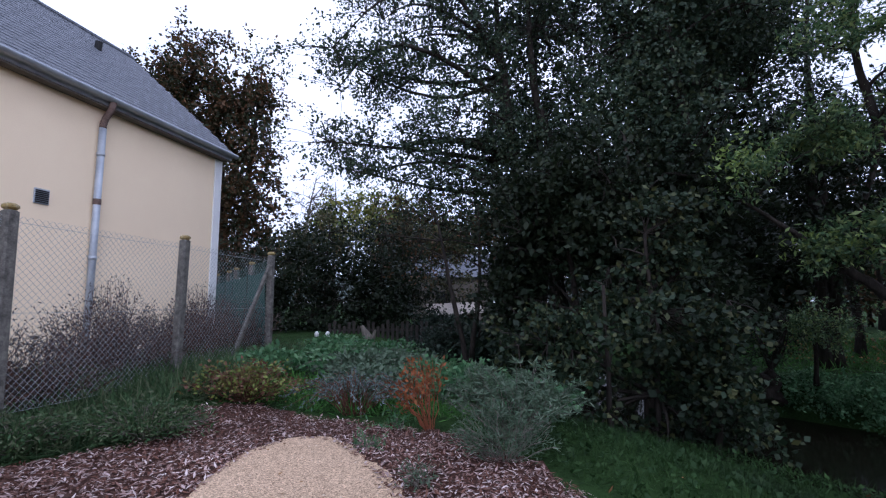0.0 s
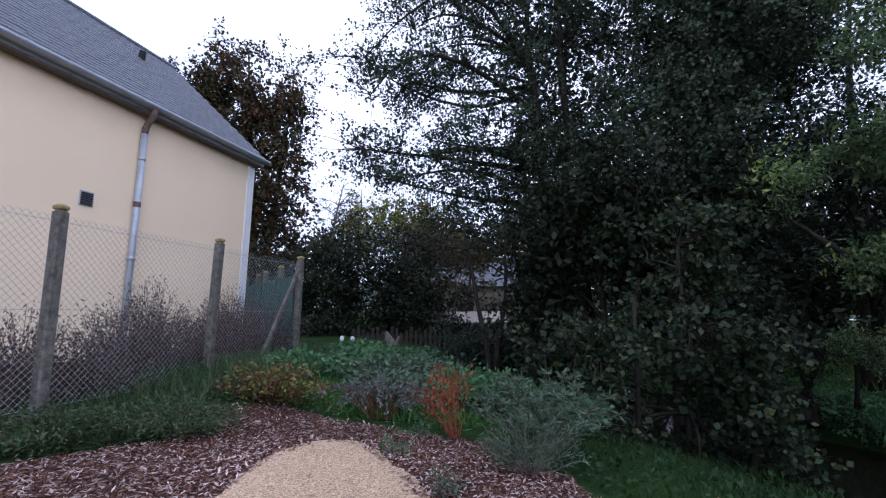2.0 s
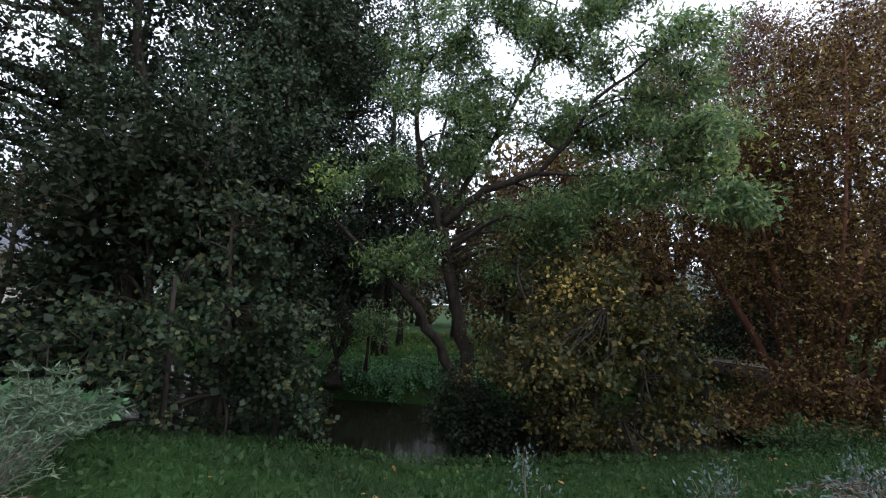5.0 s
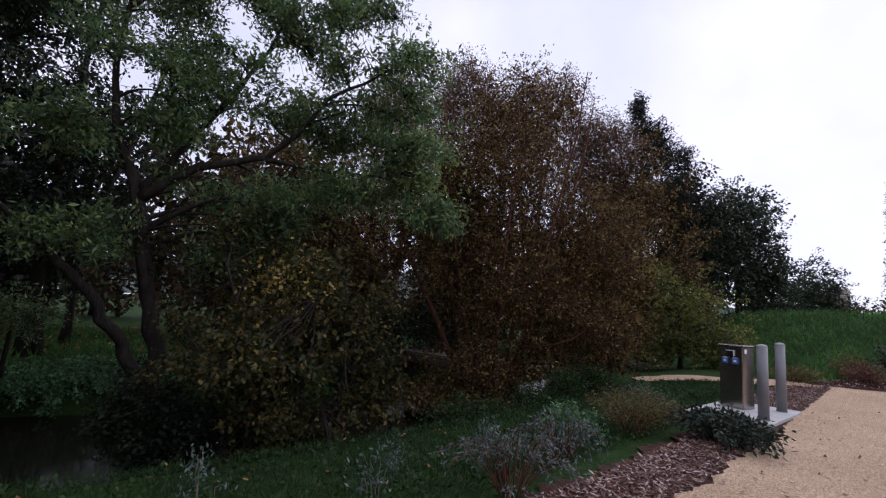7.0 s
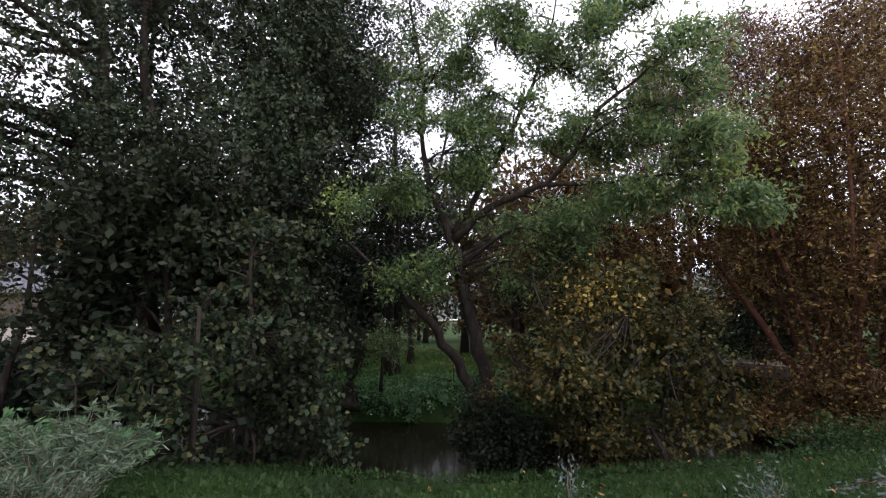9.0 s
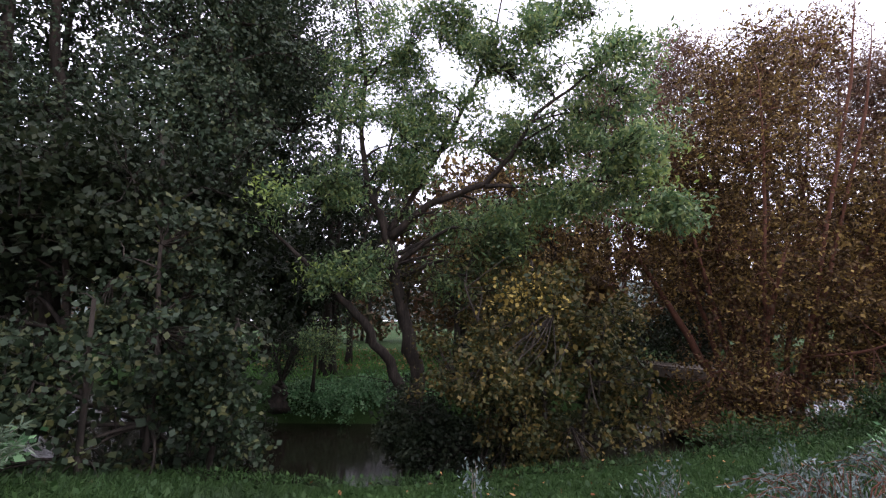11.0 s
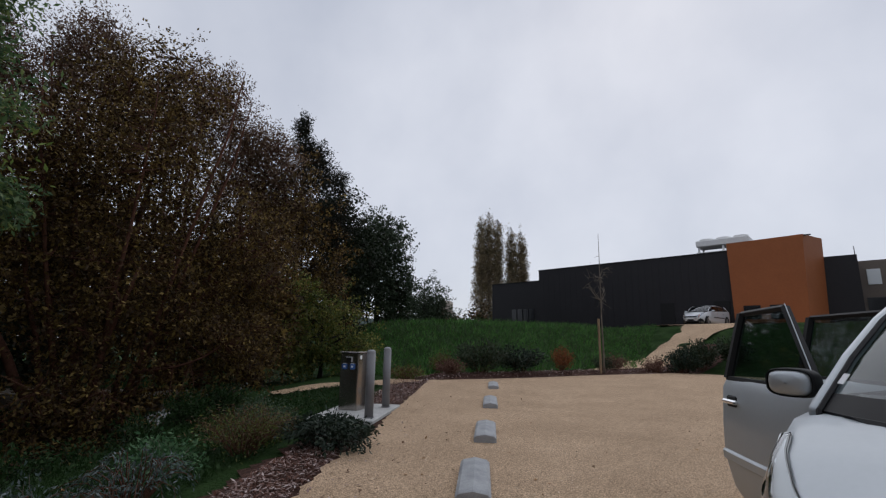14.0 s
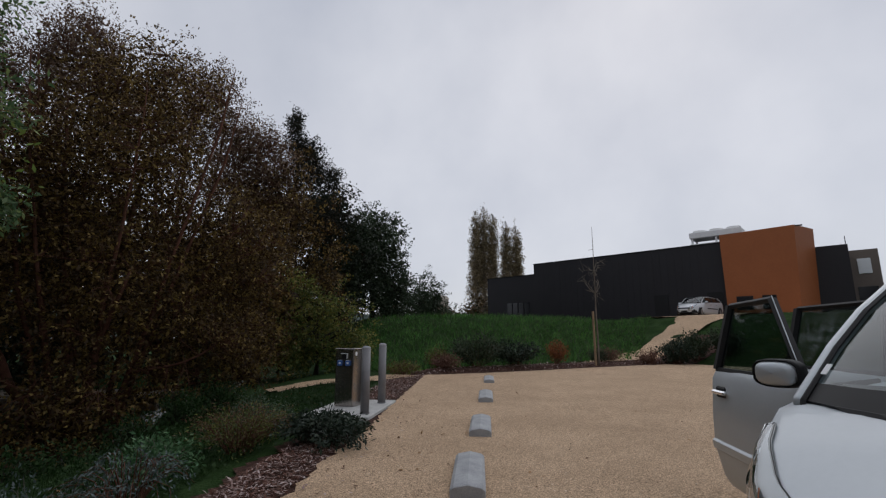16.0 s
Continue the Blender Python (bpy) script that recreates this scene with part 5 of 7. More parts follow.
            fpts = [m @ Vector(p) for p in (a_, b_, c_, e_, a_)]
            wf = part("window_frame", Shape().tube(fpts[:2], 0.026, 5).tube(fpts[1:3], 0.022, 5).tube(fpts[2:4], 0.034, 5).tube(fpts[3:], 0.022, 5), M_BLACK, d, "black window frame")
            g = part("pane", Shape().slab([m @ Vector(p) for p in (a_, b_, c_, e_)], 0.005), glassy, wf, "tinted window glass")
            g.visible_shadow = False
            if fr > 0.3:
                part("frame_edge", Shape().tube([m @ Vector((0.005, 0.0, belt + 0.02)), m @ Vector((-0.12, -ln * fr + 0.03, zt + 0.02))], 0.003, 5), paint, wf)
    return c


car("people_carrier", "silver people carrier with two doors standing open", M_CAR, (1.07, -2.31, 0.012), 0, 4.28, 1.75, 1.64, 0.98, 1.06, (54, 64), cowl_back=0.98, rake=0.235)
fc = car("parked_saloon", "pale silver saloon parked before the dark building", M_CAR_FAR, (20.1, -30.85, ground_z(20.3, -32.9) + 0.075), 8, 4.4, 1.72, 1.42, 0.86, 0.92, None, cowl_back=1.1)

# ---- trees: the bank, the stream, the far line ----
tree("alder_tree", "tall alder with dark glossy leaves over the stream bank", "tree",
     [[(2.1, 10.6, -0.6, 0.17), (2.0, 10.6, 2.0, 0.15), (1.85, 10.7, 4.5, 0.12), (1.6, 10.8, 7.5, 0.08), (1.4, 11.0, 11.0, 0.03)],
      [(2.7, 10.2, -0.6, 0.2), (2.75, 10.2, 2.5, 0.17), (2.8, 10.3, 4.2, 0.14), (2.3, 10.3, 5.9, 0.09), (2.1, 10.2, 9.0, 0.04)]],
     [(-1.4, 10.8, 4.9, 2.1, 1.5, 0.9, 0.09), (-1.5, 10.6, 6.9, 2.3, 1.5, 0.8, 0.09), (-0.2, 10.8, 8.8, 2.3, 1.9, 1.4, 0.15), (1.3, 10.6, 5.6, 2.2, 1.9, 2.1, 0.22), (2.4, 10.5, 8.6, 2.5, 2.0, 2.4, 0.22), (1.1, 10.8, 3.6, 2.1, 1.5, 1.3, 0.13), (1.6, 11, 11.6, 2.2, 1.8, 1.3, 0.1)],
     L_ALDER, M_BARK, 2350, 34, 0.072, 0.2, 6, 0.75, up=0.25, seed=3, hollow=0.2, fill_share=0.1, gaps=-0.15, spray=1.9)
tree("alder_tree", "dense dark alder beside the stream", "tree",
     [[(5.2, 9.1, -1.4, 0.18), (5.25, 9.0, 1.5, 0.15), (5.2, 8.9, 3.6, 0.12), (4.8, 9.0, 6.5, 0.07), (4.7, 9.2, 10.5, 0.03)]],
     [(4.3, 9.2, 4.9, 2.0, 1.7, 2.1, 0.26), (5.3, 9.4, 7.6, 2.3, 1.9, 2.2, 0.26), (4.0, 9.4, 10.0, 2.4, 1.8, 1.8, 0.2), (3.8, 9.0, 2.8, 1.8, 1.4, 1.4, 0.14), (6.2, 9.6, 10.2, 2.0, 1.6, 1.8, 0.14), (7.4, 10.4, 7.6, 1.6, 1.6, 2.0, 0.14)],
     L_ALDER, M_BARK, 2200, 32, 0.08, 0.2, 5, 0.75, up=0.25, seed=4, hollow=0.2, fill_share=0.18, gaps=-0.22, spray=1.8)
tree("alder_tree", "alder standing behind the others, leaves coloured as in shade", "tree",
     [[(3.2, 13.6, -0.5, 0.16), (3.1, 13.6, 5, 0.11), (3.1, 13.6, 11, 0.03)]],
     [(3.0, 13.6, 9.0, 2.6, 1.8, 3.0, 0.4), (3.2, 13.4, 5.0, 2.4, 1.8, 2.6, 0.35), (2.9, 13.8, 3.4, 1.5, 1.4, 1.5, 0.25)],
     L_SHADE_LEAF, M_BARK, 640, 34, 0.13, 0.3, 4, 0.75, seed=14, hollow=0.2, fill_share=0.12, gaps=-0.1)
tree("alder_tree", "alder on the far bank, leaves coloured as in shade", "tree",
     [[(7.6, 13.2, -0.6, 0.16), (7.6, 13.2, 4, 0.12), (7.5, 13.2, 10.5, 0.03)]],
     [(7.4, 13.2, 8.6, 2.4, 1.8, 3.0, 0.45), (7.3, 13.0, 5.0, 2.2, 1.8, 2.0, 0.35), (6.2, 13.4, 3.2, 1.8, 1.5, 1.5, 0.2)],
     L_SHADE_LEAF, M_BARK, 640, 34, 0.15, 0.3, 4, 0.75, seed=15, hollow=0.2, fill_share=0.3, gaps=-0.4)
tree("alder_tree", "tall slender alder across the stream behind the leaning tree", "tree",
     [[(10.4, 12.6, -0.6, 0.15), (10.4, 12.4, 5.0, 0.11), (10.5, 12.0, 11.5, 0.03)], [(10.5, 12.3, 1.0, 0.09), (11.4, 11.2, 6.0, 0.06), (12.0, 10.4, 10.5, 0.02)]],
     [(9.3, 12.3, 9.0, 1.5, 1.5, 1.7, 0.2), (10.6, 11.7, 10.2, 1.5, 1.5, 1.6, 0.2), (11.8, 10.7, 9.6, 1.4, 1.4, 1.7, 0.2), (9.6, 12.4, 6.4, 1.6, 1.5, 1.6, 0.2), (12.4, 9.7, 8.0, 1.3, 1.3, 1.6, 0.12), (10.8, 11.6, 12.2, 1.7, 1.5, 1.1, 0.12)],
     L_ALDER, M_BARK, 850, 24, 0.09, 0.22, 6, 0.75, up=0.25, seed=16, hollow=0.15, fill_share=0.05, gaps=0.05, spray=1.9)
for k, (x, y, hh) in enumerate(((13.2, 14.6, 8.0), (16.2, 11.4, 7.5), (10.8, 12.6, 7.5))):
    tree("lawn_tree", "shaded green tree standing on the far lawn", "tree", [[(x, y, -0.6, 0.14), (x, y, 2.5, 0.11), (x, y, hh, 0.03)]], [(x, y, hh - 2.2, 2.3, 2.3, 2.4, 0.6), (x - 0.3, y - 0.4, hh - 4.4, 2.0, 2.0, 1.5, 0.4)], (L_SHADE_LEAF, L_MAPLE, L_SHADE_LEAF)[k], M_BARK, 420, 30, 0.13, 0.28, 5, 0.65, seed=170 + k, hollow=0.15, group="trees on the far lawn")
tree("bank_tree", "leafy young tree on the stream bank, coloured as in shade", "tree",
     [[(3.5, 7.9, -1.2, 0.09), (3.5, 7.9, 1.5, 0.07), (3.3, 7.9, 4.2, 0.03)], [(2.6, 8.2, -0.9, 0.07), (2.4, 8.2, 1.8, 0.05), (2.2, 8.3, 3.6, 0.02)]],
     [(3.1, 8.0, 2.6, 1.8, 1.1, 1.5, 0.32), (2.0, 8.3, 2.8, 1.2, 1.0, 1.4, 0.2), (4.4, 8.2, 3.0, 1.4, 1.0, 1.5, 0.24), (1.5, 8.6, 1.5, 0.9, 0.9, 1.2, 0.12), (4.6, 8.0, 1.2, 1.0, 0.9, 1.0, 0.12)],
     L_SHADE_LEAF, M_BARK, 850, 32, 0.10, 0.22, 4, 0.7, seed=5, hollow=0.15, fill_share=0.25)
tree("hornbeam_thicket", "broad-leaved bank thicket hanging over the grass", "thicket",
     [[(2.9, 6.3, -0.9, 0.05), (2.9, 6.3, 1.0, 0.04), (2.8, 6.2, 2.2, 0.02)], [(2.2, 6.1, -0.6, 0.04), (2.1, 5.9, 1.5, 0.02)], [(3.6, 6.3, -1.0, 0.05), (3.8, 6.1, 1.3, 0.02)]],
     [(2.7, 6.3, 0.8, 1.2, 0.75, 1.2, 0.34), (1.9, 6.3, 0.4, 0.9, 0.6, 0.95, 0.18), (3.5, 6.1, 0.3, 0.75, 0.7, 1.0, 0.2), (3.0, 6.6, 2.0, 1.0, 0.8, 0.8, 0.14), (1.3, 6.9, 0.5, 0.7, 0.7, 0.9, 0.1), (2.6, 6.0, -0.3, 1.1, 0.6, 0.4, 0.04)],
     L_IVY, M_BARK, 900, 26, 0.078, 0.15, 4, 0.8, up=0.3, seed=6, hollow=0.2, fill_share=0.05, gaps=-0.1, gap_scale=1.6, ragged=12)
tree("box_elder", "green compound-leaved tree leaning over the stream", "tree",
     [[(7.73, 6.3, -1.5, 0.17), (7.74, 6.26, 0.14, 0.15), (7.48, 6.41, 1.37, 0.13), (7.21, 6.41, 2.38, 0.115), (7.01, 6.47, 3.11, 0.095), (6.71, 6.76, 3.97, 0.065), (6.59, 6.86, 5.17, 0.05), (6.7, 6.9, 6.48, 0.038), (6.59, 7.13, 7.97, 0.025), (6.5, 7.34, 9.55, 0.01)],
      [(7.65, 6.37, -0.5, 0.12), (7.23, 6.53, 0.49, 0.1), (6.68, 6.78, 1.26, 0.085), (6.14, 6.99, 1.84, 0.065), (5.59, 7.15, 2.33, 0.045), (4.84, 7.29, 2.91, 0.02)],
      [(7.05, 6.43, 2.94, 0.085), (7.34, 5.65, 3.55, 0.07), (7.66, 4.54, 3.85, 0.055), (7.73, 4.02, 4.32, 0.045), (7.86, 3.55, 5.07, 0.035), (8.05, 2.85, 5.48, 0.024), (8.14, 2.26, 5.91, 0.01)],
      [(7.05, 6.43, 3.05, 0.07), (7.35, 5.96, 3.98, 0.055), (7.63, 5.45, 4.91, 0.045), (7.88, 4.92, 6.08, 0.032), (8.05, 4.47, 7.38, 0.02), (8.17, 4.25, 8.66, 0.01)],
      [(7.66, 4.54, 3.8, 0.04), (7.89, 3.49, 3.67, 0.03), (8.05, 2.54, 3.64, 0.02), (8.07, 1.75, 3.31, 0.01)]],
     [(4.97, 7.21, 3.48, 0.5, 0.5, 0.45, 0.03), (5.96, 6.88, 3.65, 0.7, 0.6, 0.45, 0.05), (6.52, 6.66, 2.33, 0.9, 0.7, 0.38, 0.05), (5.88, 6.94, 2.08, 0.45, 0.4, 0.25, 0.02), (7.12, 6.07, 4.24, 0.8, 0.8, 0.5, 0.06), (7.37, 5.93, 5.81, 0.8, 0.8, 0.6, 0.035),
      (6.62, 6.98, 6.99, 0.75, 0.8, 0.9, 0.035), (7.61, 5.31, 7.36, 0.9, 0.9, 0.75, 0.07), (7.05, 6.43, 8.74, 1.3, 1.1, 0.7, 0.06), (6.2, 6.9, 5.6, 0.7, 0.7, 0.5, 0.03), (7.75, 4.95, 5.2, 0.8, 0.8, 0.6, 0.06), (7.2, 6.0, 5.0, 0.7, 0.7, 0.5, 0.04), (7.0, 6.3, 6.6, 0.7, 0.7, 0.5, 0.04), (8.01, 4.13, 6.54, 0.8, 1.1, 0.8, 0.10), (8.09, 2.75, 5.79, 0.7, 1.1, 0.75, 0.09), (7.99, 3.51, 4.78, 0.8, 1.3, 0.65, 0.09),
      (8.02, 1.95, 4.0, 0.6, 0.8, 0.65, 0.08), (7.98, 1.66, 3.01, 0.5, 0.6, 0.4, 0.04), (7.85, 4.41, 3.22, 0.7, 0.95, 0.5, 0.06), (8.19, 3.04, 3.51, 0.8, 1.3, 0.55, 0.07), (7.74, 4.6, 2.57, 0.45, 0.55, 0.28, 0.02), (7.79, 5.57, 2.38, 0.8, 1.0, 0.6, 0.045),
      (7.49, 5.63, 3.15, 0.6, 0.75, 0.4, 0.03), (8.27, 3.1, 7.17, 0.8, 1.1, 0.6, 0.05), (8.09, 4.2, 8.57, 0.9, 1.5, 0.7, 0.04), (8.13, 2.31, 4.82, 0.6, 0.9, 0.6, 0.05)],
     L_ASH, M_BARK, 1950, 32, 0.1, 0.17, 3, 0.36, seed=7, hollow=0.1, gaps=-0.22, ragged=9, fill_share=0.06, spray=1.9, twig=0.008,
     extra=[("lime_spray", "lime-green leaf spray", L_LIME, (4.85, 7.15, 3.5), (0.3, 0.25, 0.22), 260), ("lime_spray", "lime-green leaf spray", L_LIME, (5.85, 6.9, 2.1), (0.35, 0.25, 0.12), 220), ("lime_spray", "lime-green leaf spray", L_LIME, (8.0, 1.75, 3.5), (0.25, 0.4, 0.3), 240)])
tree("hazel_bush", "yellowing hazel bush at the water's edge", "bush",
     [[(7.2, 3.2, -1.4, 0.05), (7.1, 3.2, 0.7, 0.04), (6.8, 3.2, 2.2, 0.015)], [(7.3, 3.0, -1.4, 0.05), (7.7, 2.6, 0.8, 0.03), (8.0, 2.2, 1.9, 0.012)], [(7.1, 3.4, -1.4, 0.05), (6.7, 3.9, 0.8, 0.03), (6.5, 4.2, 1.8, 0.012)]],
     [(7.1, 3.1, 0.9, 1.2, 1.1, 1.0, 0.28), (6.8, 4.0, 0.5, 0.9, 0.8, 1.0, 0.2), (7.9, 2.3, 0.2, 0.7, 0.7, 1.1, 0.18), (6.7, 3.0, 1.6, 0.8, 0.8, 0.7, 0.12), (7.2, 3.3, -0.4, 1.0, 0.9, 0.6, 0.14), (7.6, 4.0, 1.6, 1.1, 1.1, 0.9, 0.1), (8.3, 5.0, 2.2, 1.4, 1.2, 1.3, 0.2)],
     L_HAZEL, M_BARK, 1000, 32, 0.065, 0.15, 6, 0.7, seed=8, hollow=0.15, fill_share=0.2, gaps=-0.1, ragged=10, gap_scale=1.5,
     extra=[("golden_spray", "golden leaf spray", L_GOLD, (6.35, 3.1, 1.5), (0.28, 0.28, 0.25), 420)])
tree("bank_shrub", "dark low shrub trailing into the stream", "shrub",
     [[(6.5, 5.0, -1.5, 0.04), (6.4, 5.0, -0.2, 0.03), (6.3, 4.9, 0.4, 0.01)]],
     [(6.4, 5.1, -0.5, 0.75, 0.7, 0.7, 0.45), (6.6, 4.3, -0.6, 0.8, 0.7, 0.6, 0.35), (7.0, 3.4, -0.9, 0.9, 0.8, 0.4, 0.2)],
     L_SHADE_LEAF, M_BARK, 420, 36, 0.06, 0.14, 3, 0.6, seed=9, hollow=0.2)
# shrub added to hide the stream's white glints behind the thicket
tree("bank_shrub", "low shrub added under the alders to block water glints", "shrub",
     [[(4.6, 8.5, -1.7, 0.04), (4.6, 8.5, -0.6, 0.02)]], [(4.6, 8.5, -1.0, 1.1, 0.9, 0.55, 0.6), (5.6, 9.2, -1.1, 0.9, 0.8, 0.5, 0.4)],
     L_SHADE_LEAF, M_BARK, 260, 34, 0.075, 0.16, 3, 0.6, seed=12, hollow=0.2)
tree("willow_tree", "large multi-stemmed willow in rusty autumn leaf", "tree",
     [[(14.6, 1.2, -1.3, 0.14), (14.5, 1.4, 1.5, 0.1), (14.3, 1.8, 4.5, 0.06), (14.2, 2.0, 7.0, 0.02)], [(14.8, 1.0, -1.3, 0.14), (15.0, 0.8, 2.0, 0.1), (15.3, 0.4, 5.5, 0.05), (15.4, 0.2, 8.0, 0.02)],
      [(14.9, 0.8, -1.3, 0.12), (15.2, -0.3, 1.2, 0.09), (15.4, -1.6, 3.5, 0.05), (15.4, -2.4, 5.2, 0.02)], [(14.5, 1.4, -1.3, 0.12), (14.0, 2.4, 0.9, 0.09), (13.4, 3.4, 3.0, 0.05), (13.1, 3.9, 4.5, 0.02)],
      [(14.5, 1.1, -1.3, 0.1), (13.7, 0.7, 1.2, 0.07), (13.0, 0.2, 2.8, 0.03)]] + [[(14.5 + 0.25 * math.cos(k * 2.4), 0.9 + 0.5 * math.sin(k * 2.4), -1.3, 0.07), (14.3 + 0.8 * math.cos(k * 2.4), 0.9 + 1.4 * math.sin(k * 2.4), 2.2, 0.05), (14.4 + 1.2 * math.cos(k * 2.4), 0.8 + 2.4 * math.sin(k * 2.4), 5.2 + 0.5 * (k % 4), 0.03), (14.4 + 1.3 * math.cos(k * 2.4), 0.8 + 2.7 * math.sin(k * 2.4), 7.2 + 0.5 * (k % 4), 0.01)] for k in range(9)],
     [(14.8, 0.9, 5.6, 2.4, 2.5, 2.8, 0.32), (14.0, 3.0, 4.2, 2.0, 2.0, 2.8, 0.24), (15.3, -2.0, 3.6, 1.9, 2.1, 2.3, 0.18), (14.0, 0.6, 2.2, 1.9, 2.6, 2.1, 0.15), (14.2, -1.8, 1.0, 1.5, 1.9, 1.4, 0.12), (15.0, 0.3, 8.2, 1.7, 2.2, 1.7, 0.09), (13.6, 0.9, 0.0, 1.9, 2.4, 0.9, 0.06), (13.2, 1.7, -0.9, 1.7, 2.2, 0.55, 0.07)],
     L_WILLOW, M_BARK_RED, 2600, 24, 0.086, 0.2, 9, 0.5, seed=10, hollow=0.2, lift=-0.05, twig=0.010, fill_share=0.4, gaps=-0.25, gap_scale=1.2, uneven=0.3, spray=1.9)
for k, (x, y, hgt, w, sd) in enumerate(((24.3, 7.6, 15.2, 1.9, 21), (24.3, 3.7, 15.9, 2.1, 24), (24.5, -0.6, 15.0, 2.6, 22), (24.6, -3.7, 12.6, 1.9, 23))):
    tree("half_bare_tree", "tall twiggy tree nearly bare of its reddish leaves", "tree",
         [[(x, y, -0.6, 0.2), (x + 0.1, y, 3.5, 0.16), (x, y + 0.2, 7, 0.1), (x, y, hgt - 2.4, 0.03)], [(x, y + 0.3, -0.6, 0.14), (x - 0.2, y + 0.9, 5, 0.1), (x, y + w * 0.55, hgt - 3.4, 0.03)], [(x, y - 0.3, -0.6, 0.14), (x, y - 0.8, 5, 0.1), (x, y - w * 0.55, hgt - 3.6, 0.03)]],
         [(x, y, hgt - 2.5, w * 0.85, w, 2.4, 0.5), (x, y + w * 0.6, hgt - 4.2, w * 0.7, w * 0.7, 2.0, 0.2), (x, y - w * 0.6, hgt - 4.4, w * 0.7, w * 0.7, 2.0, 0.2), (x, y, hgt - 7.0, 2.0, 2.2, 3.2, 0.35)],
         L_BARE, M_BARK_RED, 1250, 12, 0.11, 0.22, 13, 0.5, seed=sd, hollow=0.3, lift=0.03, twig=0.012, fill_share=0.32, gaps=-0.5, uneven=0.25, spray=1.6, group="half-bare trees across the stream")
tree("dark_larch", "blackish spindly conifer standing above the trees", "tree",
     [[(30.0, -6.6, -0.6, 0.22), (30.0, -6.7, 8, 0.14), (29.9, -6.6, 15.6, 0.03)], [(30.4, -9.3, -0.6, 0.18), (30.4, -9.3, 12.2, 0.03)]],
     [(30, -6.5, 14.9, 0.6, 0.7, 1.3, 0.1), (30, -7.1, 13.2, 1.1, 1.4, 1.2, 0.2), (30, -7.8, 11.8, 1.5, 2.1, 1.3, 0.22), (30.2, -8.6, 9.0, 1.6, 2.4, 1.7, 0.3), (30.2, -9.2, 11.6, 0.6, 0.7, 1.1, 0.1), (30, -6.4, 7.5, 1.8, 2.2, 2, 0.15)],
     L_FIR, M_BARK, 850, 26, 0.17, 0.24, 10, 0.32, seed=31, hollow=0.1, lift=-0.03, uneven=0.6, gaps=-0.25, spray=2.0)
tree("field_maple", "russet and green bushy tree behind the service point", "tree",
     [[(25.5, -5.8, -0.4, 0.14), (25.4, -5.9, 3, 0.1), (25.4, -6.0, 7, 0.02)]],
     [(25.2, -5.0, 7.2, 2.6, 2.8, 3.5, 0.5), (24.6, -6.6, 3.6, 2.2, 2.2, 2.4, 0.3), (25.4, -4, 2.5, 2.4, 2.5, 2.2, 0.25)],
     L_WILLOW, M_BARK, 800, 30, 0.15, 0.32, 5, 0.6, fill_share=0.3, seed=32, hollow=0.2)
tree("green_bush", "olive green and yellow bush beyond the footpath", "bush",
     [[(20.0, -5.9, -0.2, 0.08), (20.0, -5.9, 1.5, 0.05), (20.0, -5.8, 3, 0.02)]],
     [(20.0, -6.0, 1.8, 1.7, 1.9, 1.8, 0.5), (19.6, -7.1, 0.9, 1.4, 1.3, 1.2, 0.3), (20.2, -5.0, 2.8, 1.4, 1.5, 1.3, 0.25), (19.8, -5.2, 0.8, 1.4, 1.5, 1.0, 0.2)],
     L_FARGOLD, M_BARK, 560, 34, 0.1, 0.22, 4, 0.6, seed=33, hollow=0.2)
tree("round_tree", "rounded grey-green tree at the field's edge", "tree",
     [[(39.0, -15.6, -0.3, 0.3), (39.0, -15.6, 5, 0.2), (39, -15.6, 11, 0.03)]],
     [(39.0, -15.5, 9.2, 3.2, 3.0, 4.1, 0.45), (38.4, -17.0, 5.2, 2.6, 2.4, 3.6, 0.3), (39, -13.2, 6.2, 2.8, 2.8, 4.6, 0.3)],
     L_ROUND, M_BARK, 1000, 24, 0.22, 0.36, 6, 0.6, seed=34, hollow=0.25, uneven=0.3, fill_share=0.3, gaps=-0.3)
tree("round_tree", "dark shaded tree in the stream-side row", "tree",
     [[(33.0, -10.6, -0.5, 0.25), (33, -10.6, 4, 0.18), (33, -10.6, 9, 0.03)]],
     [(33, -10.8, 6.2, 2.8, 2.9, 4.6, 0.6), (33.4, -9.6, 9.6, 2.2, 2.6, 2.8, 0.4)],
     L_SHADE_LEAF, M_BARK, 700, 26, 0.22, 0.4, 5, 0.6, fill_share=0.3, seed=35, hollow=0.2)
tree("small_field_tree", "small grey-green tree far down the field", "tree",
     [[(54, -27.8, 1, 0.25), (54, -27.8, 5, 0.15), (54, -27.8, 9, 0.03)]],
     [(54, -28.4, 5.2, 2.9, 3.2, 3.6, 1.0)], L_ROUND, M_BARK, 420, 34, 0.24, 0.5, 6, 0.6, seed=36, hollow=0.2)
for k, (x, y, r, hh) in enumerate(((60, -34, 3.4, 4.6), (57.5, -38, 3, 4.2), (66, -30, 4, 5), (62, -44, 3.4, 5.0))):
    tree("field_bush", "dull brown-green bush at the far edge of the field", "bush", [[(x, y, 1.5, 0.2), (x, y, hh, 0.05)]], [(x, y, 4.0, r, r, 2.6, 1.0)], L_MAPLE, M_BARK, 120, 24, 0.36, 0.6, 4, 0.6, seed=40 + k, hollow=0.2, group="bushes at the field's edge")
